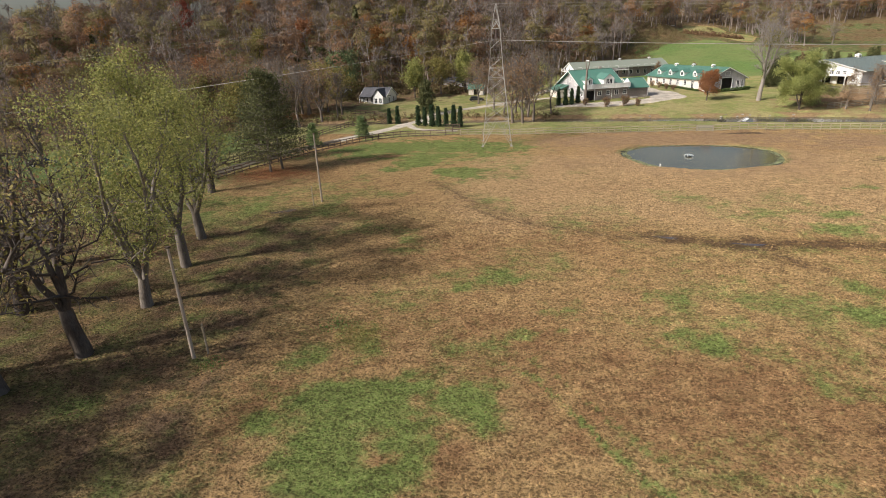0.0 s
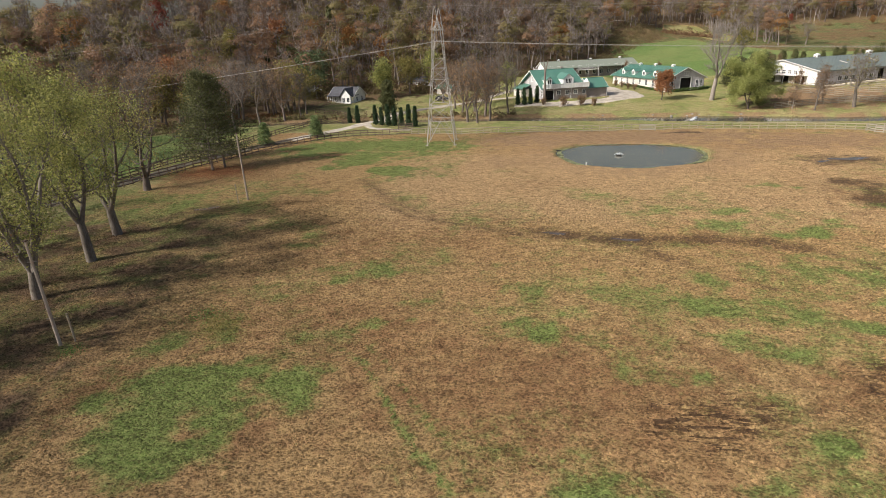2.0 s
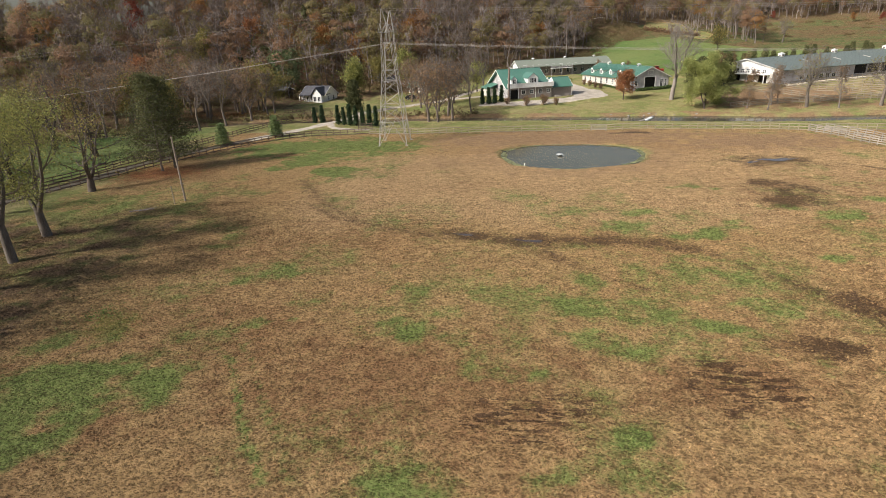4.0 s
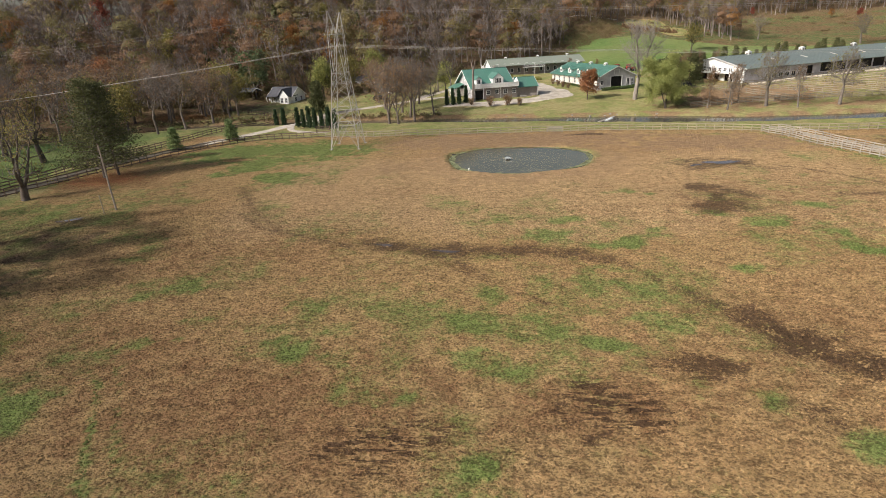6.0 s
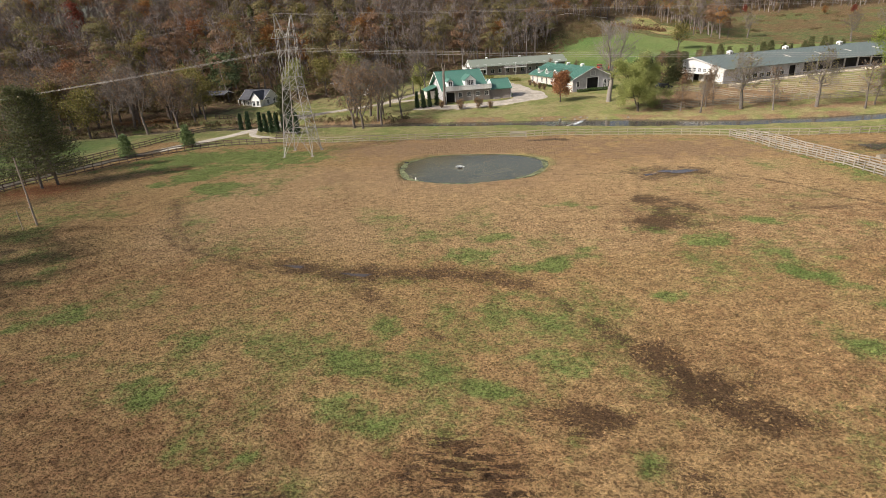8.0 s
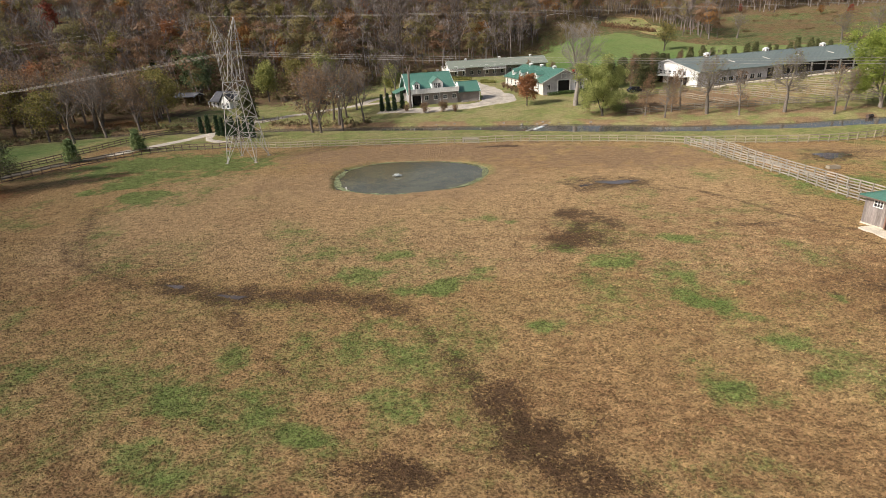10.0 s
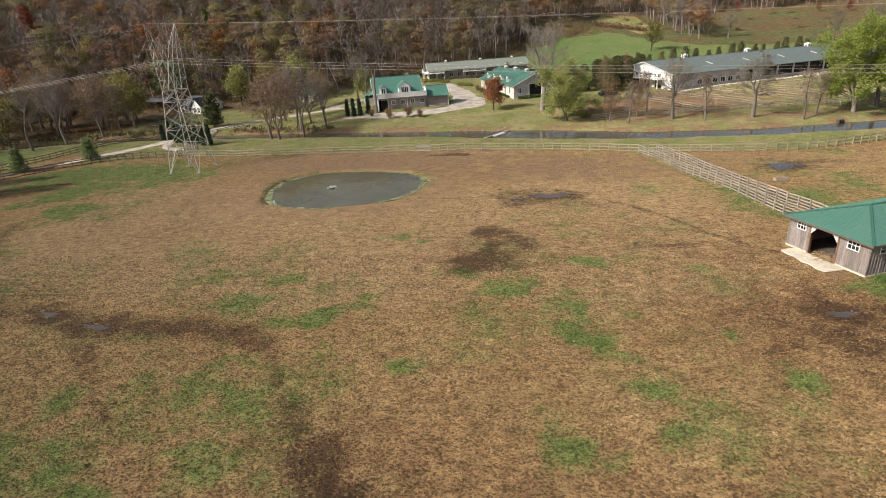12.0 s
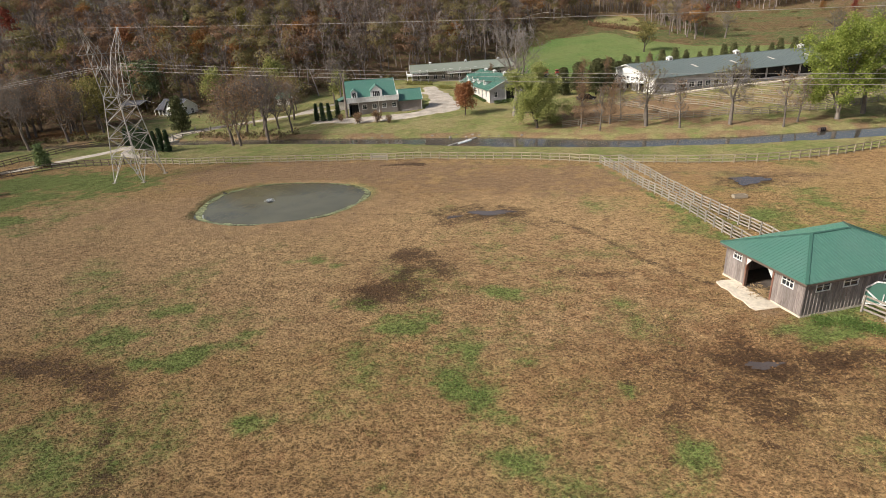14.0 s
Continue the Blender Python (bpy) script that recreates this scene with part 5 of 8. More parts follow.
    part("chimney", boxes((9.0, 9.7, 11.2, 11.9, 5.5, 8.1)), M["stone"], base, "grey stone chimney")
    return base


def stable():
    z = 2.95
    base = thing("stable", 46.4, 190.0, z, -68.3, "cream stable with green metal roof, dormers and cupolas", "stable")
    L, D, E, T = 28.7, 12.4, 3.05, 5.9
    wins = [(1.5 + 3.35 * i, 2.5 + 3.35 * i, 0.75 if i % 3 else -0.3, 2.2) for i in range(8)]
    end = [(4.4, 7.9, -0.5, 3.0), (1.2, 2.0, 0.8, 2.1), (9.6, 10.4, 0.0, 2.2), (11.1, 11.7, 0.0, 2.2)]
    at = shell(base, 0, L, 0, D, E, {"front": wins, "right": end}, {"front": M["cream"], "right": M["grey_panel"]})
    for w in wins:
        window(base, at["front"], *w, bars=(1, 2))
    for w in end[1:]:
        window(base, at["right"], *w)
    part("door_surround", boxes((4.2, 4.4, -0.08, 0.1, -0.5, 3.0), (7.9, 8.1, -0.08, 0.1, -0.5, 3.0), (4.2, 8.1, -0.08, 0.1, 3.0, 3.2)), M["white"], base, "", at["right"])
    gable_roof(base, 0, L, 0, D, E, T, M["green_roof"], 0.6, 0.5, 0.7, "green metal roof slope")
    gable_end(base, L - 0.25, 0, D, E, T - 0.15, 0.25, M["grey_panel"])
    gable_end(base, 0, 0, D, E, T - 0.15, 0.25, M["grey_panel"])
    window(base, pose(L, 0, 0, 0, 0, 90), 5.4, 6.9, 3.6, 4.7, bars=(1, 0))
    for x in (5.0, 10.6, 16.2, 21.8):
        dormer(base, x, 0.7, 3.3, 1.7, 1.2, 2.4, M["green_roof"])
    for x in (6, 14, 22.5):
        cupola(base, x, D / 2, T - 0.1, 0.42)
    return base


def gallery_building():
    z = 3.75
    base = thing("long_building", 25.4, 217.4, z, 14.0, "long two-storey farm building with green roof and white galleries", "building")
    L, D, E, T = 36.8, 9.0, 3.8, 5.6
    wins = [(2.0 + 2.9 * i, 3.1 + 2.9 * i, 0.6, 2.0) for i in range(12)] + [(2.0 + 2.9 * i, 3.1 + 2.9 * i, 2.8, 3.8) for i in range(12)]
    left = [(2.0, 3.0, 0.8, 2.0), (6.0, 7.0, 0.8, 2.0), (4.0, 5.0, 2.8, 3.8)]
    at = shell(base, 0, L, 0, D, E, {"front": wins, "left": left}, {"front": M["grey_wall"], "left": M["white"]})
    for w in wins:
        window(base, at["front"], *w, bars=(1, 0), wide=0.06)
    for w in left:
        window(base, at["left"], *w)
    gable_roof(base, 0, L, 0, D, E, T, M["pale_roof"], 1.4, 0.5, 0.9, "faded green metal roof slope")
    gable_end(base, 0, 0, D, E, T - 0.1, 0.25, M["white"])
    gable_end(base, L - 0.25, 0, D, E, T - 0.1, 0.25, M["grey_wall"])
    for x0, x1 in ((-0.2, 5.6), (12.6, 21.0)):
        g = part("gallery", boxes((x0, x1, -2.0, 0.0, 2.2, 2.35)), M["white"], base, "white timber gallery with railings")
        part("rail", boxes((x0, x1, -2.0, -1.92, 3.05, 3.11), (x0, x1, -2.02, -1.94, 2.2, 2.36)), M["white"], g)
        n = int((x1 - x0) / 0.35)
        for i in range(n + 1):
            x = x0 + (x1 - x0) * i / n
            part("baluster", boxes((x - 0.03, x + 0.03, -1.98, -1.94, 2.35, 3.05)), M["white"], g)
        for i in range(3):
            x = x0 + 0.1 + (x1 - x0 - 0.2) * i / 2
            part("gallery_post", boxes((x - 0.07, x + 0.07, -2.0, -1.86, -0.8, 3.7)), M["grey_panel"], g)
    # white balcony round the gable
    g = part("gallery", boxes((-1.8, 0.0, -2.0, D, 2.2, 2.35)), M["white"], base, "white timber gallery with railings")
    part("rail", boxes((-1.8, -1.72, -2.0, D, 3.05, 3.11), (-1.82, -1.74, -2.0, D, 2.2, 2.36)), M["white"], g)
    for y in np.linspace(-1.9, D - 0.1, 32):
        part("baluster", boxes((-1.78, -1.74, y - 0.03, y + 0.03, 2.35, 3.05)), M["white"], g)
    for y in (-1.9, 1.6, 5.2, D - 0.15):
        part("gallery_post", boxes((-1.8, -1.66, y, y + 0.14, -0.8, 3.6)), M["white"], g)
    for x in (7, 20, 32):
        cupola(base, x, D / 2, T - 0.1, 0.4)
    return base


def riding_arena():
    z = 2.6
    base = thing("riding_arena", 97.6, 164.6, z, 26.0, "very long riding arena with faded green metal roof", "arena")
    L, D, E, T = 76.0, 23.0, 4.2, 6.8
    wins = [(8.0 + 2.5 * i, 9.5 + 2.5 * i, 0.9, 2.0) for i in range(6)] + [(24.0, 26.4, -0.5, 3.2)]
    openings = [(29.5 + 5.6 * i, 34.7 + 5.6 * i, 1.1, 3.8) for i in range(8)]
    left = [(4.0 + 1.9 * i, 5.1 + 1.9 * i, 2.9, 3.8) for i in range(8)] + [(2.5, 4.0, -0.5, 1.8), (6.0, 9.5, -0.5, 2.2), (11.5, 14.0, -0.5, 2.2), (16, 19, -0.5, 2.3)]
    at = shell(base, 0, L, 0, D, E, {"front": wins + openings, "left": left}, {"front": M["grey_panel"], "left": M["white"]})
    for w in wins[:-1]:
        window(base, at["front"], *w, bars=(1, 0))
    for w in left[:8]:
        window(base, at["left"], *w, bars=(1, 0))
    gable_roof(base, 0, L, 0, D, E, T, M["grey_roof"], 1.2, 0.6, 1.2, "faded green metal roof slope")
    gable_end(base, 0, 0, D, E, T - 0.15, 0.25, M["white"], "white gable wall")
    gable_end(base, L - 0.25, 0, D, E, T - 0.15, 0.25, M["grey_panel"])
    k = (T - E) / (D / 2)
    for i in range(5):
        x = 16 + 12.5 * i
        y = 5.2
        m = Matrix.Translation((x, y, E + k * y + 0.05)) @ Matrix.Rotation(math.atan(k), 4, "X")
        part("skylight", boxes((-0.3, 0.3, -1.2, 1.2, -0.02, 0.05)), M["cream"], base, "translucent white roof light", m)
    for x in (13, 35, 58):
        cupola(base, x, D / 2, T, 0.6)
    # balcony and stair on the white gable
    b = part("balcony", boxes((-2.2, 0, 3, 21, 2.5, 2.65)), M["white"], base, "white gable balcony")
    for y in np.linspace(3.1, 20.9, 22):
        part("baluster", boxes((-2.2, -2.12, y - 0.04, y + 0.04, 2.65, 3.6)), M["white"], b)
    part("rail", boxes((-2.22, -2.1, 3, 21, 3.55, 3.65)), M["white"], b)
    for y in (3.2, 9, 15, 20.8):
        part("balcony_post", boxes((-2.2, -2.02, y - 0.09, y + 0.09, -1.0, 2.5)), M["white"], b)
    return base


def cottage():
    base = thing("cottage", -47.2, 175.6, 0.7, -17, "small white cottage with a dark shingle roof", "house")
    L, D, E, T = 9.6, 7.0, 3.0, 5.4
    wins = [(0.7, 1.6, 1.0, 2.3), (2.3, 3.2, 0.0, 2.2), (4.0, 4.9, 1.0, 2.3)]
    side_wins = [(1.4, 2.3, 1.0, 2.3), (4.4, 5.3, 1.0, 2.3)]
    at = shell(base, 0, L, 0, D, E, {"front": wins, "right": side_wins}, {"front": M["white"], "right": M["white"]})
    for w in wins:
        window(base, at["front"], *w)
    for w in side_wins:
        window(base, at["right"], *w)
    gable_roof(base, 0, L, 0, D, E, T, M["slate_roof"], 0.6, 0.3, 0, "dark grey shingle roof slope")
    gable_end(base, 0, 0, D, E, T - 0.1, 0.2, M["white"])
    gable_end(base, L - 0.2, 0, D, E, T - 0.1, 0.2, M["white"])
    # the front gable with its pair of windows
    fw = [(0.5, 1.4, 0.9, 2.3), (2.2, 3.1, 0.9, 2.3)]
    at = shell(base, 5.7, 9.3, -1.6, 1.0, E, {"front": fw}, {"front": M["white"]}, 0.2)
    for w in fw:
        window(base, at["front"], *w, bars=(1, 1))
    xm = 7.5
    for s in (-1, 1):
        bm = bmesh.new()
        pts = [(xm, -2.0, 5.3), (xm + s * 2.2, -2.0, 2.85), (xm + s * 2.2, 3.0, 2.85), (xm, 3.0, 5.3)]
        slab(bm, pts if s < 0 else pts[::-1], 0.12)
        part("roof", bm, M["slate_roof"], base, "dark grey shingle roof slope")
    bm = bmesh.new()
    prism(bm, [(5.7, E), (9.3, E), (xm, 5.1)], 0.2, pose(0, -1.6, 0))
    bmesh.ops.recalc_face_normals(bm, faces=bm.faces)
    part("gable", bm, M["white"], base)
    for x in (0.2, 2.0, 3.7, 5.4):
        part("porch_post", boxes((x, x + 0.12, -1.3, -1.18, 0, 2.7)), M["white"], base)
    part("porch_roof", boxes((0, 5.6, -1.4, 0.0, 2.7, 2.8)), M["slate_roof"], base)
    part("porch_floor", boxes((0, 5.6, -1.4, 0.0, -0.6, 0.0)), M["white"], base)
    part("porch_rail", boxes((0, 5.5, -1.3, -1.24, 0.8, 0.88)), M["white"], base)
    return base


def back_house():
    base = thing("back_house", -27.0, 197.0, 3.2, -8, "low white house half hidden by trees", "house")
    wins = [(1.2 + 2.6 * i, 2.3 + 2.6 * i, 0.9, 2.0) for i in range(6)]
    at = shell(base, 0, 17, 0, 6, 2.7, {"front": wins}, {"front": M["grey_panel"]})
    for w in wins:
        window(base, at["front"], *w)
    gable_roof(base, 0, 17, 0, 6, 2.7, 3.9, M["slate_roof"], 0.4, 0.3, 0, "grey shingle roof slope")
    gable_end(base, 0, 0, 6, 2.7, 3.8, 0.2, M["grey_panel"])
    gable_end(base, 16.8, 0, 6, 2.7, 3.8, 0.2, M["grey_panel"])
    return base


def garden_shed(x, y, turn, w, d, e, t, walls, roof, label):
    base = thing("garden_shed", x, y, zat(x, y), turn, label, "shed")
    at = shell(base, 0, w, 0, d, e, {"front": [(w * 0.35, w * 0.65, -0.2, e - 0.3)]}, {"front": walls}, 0.12)
    gable_roof(base, 0, w, 0, d, e, t, roof, 0.4, 0.3, 0, "shed roof slope", thick=0.08)
    gable_end(base, 0, 0, d, e, t - 0.08, 0.1, walls)
    gable_end(base, w - 0.1, 0, d, e, t - 0.08, 0.1, walls)


def open_carport(x, y, turn):
    base = thing("carport", x, y, zat(x, y), turn, "open carport with a dark low roof", "carport")
    for xx in (0.2, 4.0, 7.8):
        for yy in (0.2, 4.8):
            part("post", boxes((xx - 0.08, xx + 0.08, yy - 0.08, yy + 0.08, -0.4, 2.3)), M["darkfence"], base)
    gable_roof(base, 0, 8, 0, 5, 2.3, 3.2, M["slate_roof"], 0.4, 0.3, 0, "dark roof slope", thick=0.1)


farm_house()
stable()
gallery_building()
riding_arena()
cottage()
back_house()
garden_shed(-12.5, 186, -5, 5, 4, 2.2, 3.4, M["cream"], M["green_roof"], "small shed with a green metal roof")
open_carport(-60, 176, -10)

# ---- the transmission tower ----
STEEL = unit_box("strut", M["steel"])
TOWER = (-0.9, 103.2)


def tower():
    base = thing("transmission_tower", TOWER[0], TOWER[1], 0.0, 2.0, "galvanised steel lattice transmission tower with twin peaks", "pylon")
    add = lambda name, p, q, w=0.11: link(name, STEEL, base, "", bar(p, q, 0.62 * w, 0.62 * w))
    hx = lambda z: float(np.interp(z, [0, 14.2, 21, 25], [2.75, 1.25, 0.75, 0.06]))
    hy = lambda z: float(np.interp(z, [0, 14.2], [3.2, 1.9]))
    levels = [0, 4.6, 7.6, 10.1, 12.3, 14.2]
    for sx in (-1, 1):
        for sy in (-1, 1):
            for a, b in zip(levels, levels[1:]):
                add("leg", (sx * hx(a), sy * hy(a), a), (sx * hx(b), sy * hy(b), b), 0.17)
            part("footing", boxes((-0.3, 0.3, -0.3, 0.3, -0.4, 0.16)), M["stone"], base, "concrete footing", Matrix.Translation((sx * hx(0), sy * hy(0), 0)))
    # bracing on the four faces
    for face in range(4):
        def at(s, z, face=face):
            return ((s * hx(z), (-1 if face == 0 else 1) * hy(z), z) if face < 2 else ((-1 if face == 2 else 1) * hx(z), s * hy(z), z))
        for i, (a, b) in enumerate(zip(levels, levels[1:])):
            if i == 0:
                m = at(0, b)
                add("brace", at(-1, a), m, 0.12)
                add("brace", at(1, a), m, 0.12)
                for s in (-1, 1):
                    mid = tuple((u + v) / 2 for u, v in zip(at(s, a), m))
                    add("brace", at(s, (a + b) / 2), mid, 0.08)
                    add("brace", at(s, b), mid, 0.08)
                    q = tuple(u * 0.25 + v * 0.75 for u, v in zip(at(s, a), m))
                    add("brace", at(s, b), q, 0.07)
            else:
                add("brace", at(-1, a), at(1, b), 0.10)
                add("brace", at(1, a), at(-1, b), 0.10)
            if i in (0, 1, 3, 4):
                add("girt", at(-1, b), at(1, b), 0.11)
    # the two splayed horns
    zw, za, zp = 14.2, 21.0, 24.9
    for sy in (-1, 1):
        outer = lambda z, sy=sy: sy * float(np.interp(z, [zw, za, zp], [1.9, 3.35, 4.5]))
        inner = lambda z, sy=sy: sy * float(np.interp(z, [zw, za, zp], [0.0 if sy < 0 else 0.0, 2.1, 4.45]))
        steps = [zw, 16, 17.6, 19.2, za, 22.4, 23.7, zp]
        for a, b in zip(steps, steps[1:]):
            for sx in (-1, 1):
                add("horn_leg", (sx * hx(a), outer(a), a), (sx * hx(b), outer(b), b), 0.13)
                add("horn_leg", (sx * hx(a), inner(a), a), (sx * hx(b), inner(b), b), 0.11)
                add("brace", (sx * hx(a), outer(a), a), (sx * hx(b), inner(b), b), 0.08)
            if steps.index(a) % 2 == 0:
                add("brace", (-hx(a), outer(a), a), (hx(b), outer(b), b), 0.08)
            if b < zp and steps.index(a) % 2 == 0:
                add("brace", (-hx(b), outer(b), b), (hx(b), outer(b), b), 0.07)
        # the small hooks of steel inside the window
        for sx in (-1, 1):
            add("brace", (sx * 0.7, sy * 2.1, za), (0, sy * 1.5, za + 1.3), 0.08)
            add("brace", (sx * 0.7, sy * 0.9, za), (0, sy * 1.5, za + 1.3), 0.08)
    for sx in (-1, 1):
        add("crossarm", (sx * 0.72, -5.6, za), (sx * 0.72, 5.6, za), 0.13)
        add("crossarm", (sx * 0.70, -3.9, za - 0.05), (sx * 0.1, -5.6, za - 0.02), 0.07)
        for i in range(8):
            y0, y1 = -5.4 + i * 1.35, -5.4 + (i + 1) * 1.35
            add("brace", (sx * 0.72, y0, za), (-sx * 0.72, y1, za), 0.06)
    for sx in (-1, 1):
        for sy in (-1, 1):
            add("brace", (sx * 0.7, sy * 5.5, za), (sx * 0.55, sy * 3.85, za + 1.5), 0.06)
    # strings of insulators
    for y in (-5.3, 0.0, 5.3):
        bm = bmesh.new()
        for i in range(9):
            r = bmesh.ops.create_cone(bm, cap_ends=True, segments=10, radius1=0.15, radius2=0.05, depth=0.14, matrix=Matrix.Translation((0, y, za - 0.25 - 0.19 * i)))
        part("insulator", bm, M["insulator"], base, "hanging string of brown insulators")
    return base


tower()


def cable(name, start, turn, fall, curl, length, label, r=0.019):
    """A hanging cable: it leaves start at a slope and flattens out."""
    pts = []
    for d in np.linspace(0, length, 44):
        pts.append((start[0] + d * math.cos(radians(turn)), start[1] + d * math.sin(radians(turn)), start[2] - fall * d + curl * d * d))
    cu = bpy.data.curves.new(name, "CURVE")
    cu.dimensions, cu.bevel_depth, cu.bevel_resolution = "3D", r, 1
    sp = cu.splines.new("POLY")
    sp.points.add(len(pts) - 1)
    for p, q in zip(sp.points, pts):
        p.co = (*q, 1)
    cu.materials.append(M["wire"])
    return tagged(new(name, cu), label, "cable", "power lines")


for y in (-5.3, 0.0, 5.3):
    cable("power_cable", (TOWER[0], TOWER[1] + y, 19.05), 185, 0.118, 0.00022, 330, "pale aluminium power cable hung from the tower")
    cable("power_cable", (TOWER[0], TOWER[1] + y, 19.05), -15, 0.064, 0.0002, 380, "pale aluminium power cable hung from the tower")
for y in (-4.5, 4.5):
    cable("earth_wire", (TOWER[0], TOWER[1] + y, 24.9), 185, 0.085, 0.00018, 330, "thin earth wire strung between tower peaks", 0.012)
    cable("earth_wire", (TOWER[0], TOWER[1] + y, 24.9), -14, 0.052, 0.00012, 380, "thin earth wire strung between tower peaks", 0.012)


# ---- utility poles by the trees ----
def utility_pole(x, y, tall, lean, label):
    base = thing("utility_pole", x, y, zat(x, y), 0, label, "pole", "poles beside the trees")
    bm = bmesh.new()
    bmesh.ops.create_cone(bm, cap_ends=True, segments=12, radius1=0.135, radius2=0.085, depth=tall + 0.6, matrix=Matrix.Translation((0, 0, tall / 2 - 0.3)))
    part("shaft", bm, M["pole"], base, "", pose(0, 0, 0, lean[0], lean[1], 0))
    part("cap", boxes((-0.13, 0.13, -0.13, 0.13, tall - 0.05, tall + 0.04)), M["darkfence"], base, "", pose(0, 0, 0, lean[0], lean[1], 0))
    for s in (0.3, 0.9):
        part("step_bolt", boxes((-0.3, 0.3, -0.015, 0.015, tall * s * 0.9, tall * s * 0.9 + 0.03)), M["steel"], base, "", pose(0, 0, 0, lean[0], lean[1], 20))
    return base


utility_pole(-19.3, 25.1, 8.0, (0, 0), "bare leaning grey timber utility pole")
utility_pole(-23.0, 63.0, 9.0, (0, 0), "bare slender grey timber utility pole")
for x, y, h in ((-18.6, 25.7, 2.3), (-23.6, 61.4, 2.6)):
    stake = thing("guy_marker", x, y, zat(x, y), 0, "yellow-grey timber marker post beside the pole", "post")
    part("post", boxes((-0.05, 0.05, -0.05, 0.05, -0.3, h), (-0.08, 0.08, -0.03, 0.03, h - 0.5, h - 0.2)), M["tanfence"], stake)

# ---- trees ----
def tube(pts, radii, sides, close=True):
    """A tapered limb through points: vertices and quads."""
    pts = np.asarray(pts, float)
    n = len(pts)
    d = np.gradient(pts, axis=0)
    d /= np.linalg.norm(d, axis=1, keepdims=True) + 1e-9
    ref = np.where(np.abs(d[:, 2:3]) > 0.9, [[1.0, 0, 0]], [[0, 0, 1.0]])
    u = np.cross(d, ref)
    u /= np.linalg.norm(u, axis=1, keepdims=True) + 1e-9
    v = np.cross(d, u)
    a = np.arange(sides) * 2 * np.pi / sides
    ring = np.cos(a)[None, :, None] * u[:, None] + np.sin(a)[None, :, None] * v[:, None]
    V = (pts[:, None] + ring * np.asarray(radii)[:, None, None]).reshape(-1, 3)
    i, j = np.meshgrid(np.arange(n - 1), np.arange(sides), indexing="ij")
    k = (j + 1) % sides
    F = np.stack([i * sides + j, i * sides + k, (i + 1) * sides + k, (i + 1) * sides + j], -1).reshape(-1, 4)
    return V, F


class Heap:
    """Gathers vertices and faces of one mesh."""
    def __init__(self):
        self.v, self.q, self.n = [], [], 0

    def add(self, V, F):
        self.v.append(V)
        self.q.append(F + self.n)
        self.n += len(V)

    def arrays(self):
        return np.concatenate(self.v), np.concatenate(self.q)


def limb(rs, p, d, length, bend, lift, n=4):
    """A crooked line from p along d."""
    pts, d = [np.array(p, float)], np.array(d, float)
    for i in range(n):
        d = d + rs.normal(0, bend, 3) + [0, 0, lift]
        d /= np.linalg.norm(d)
        pts.append(pts[-1] + d * length / n)
    return np.array(pts)


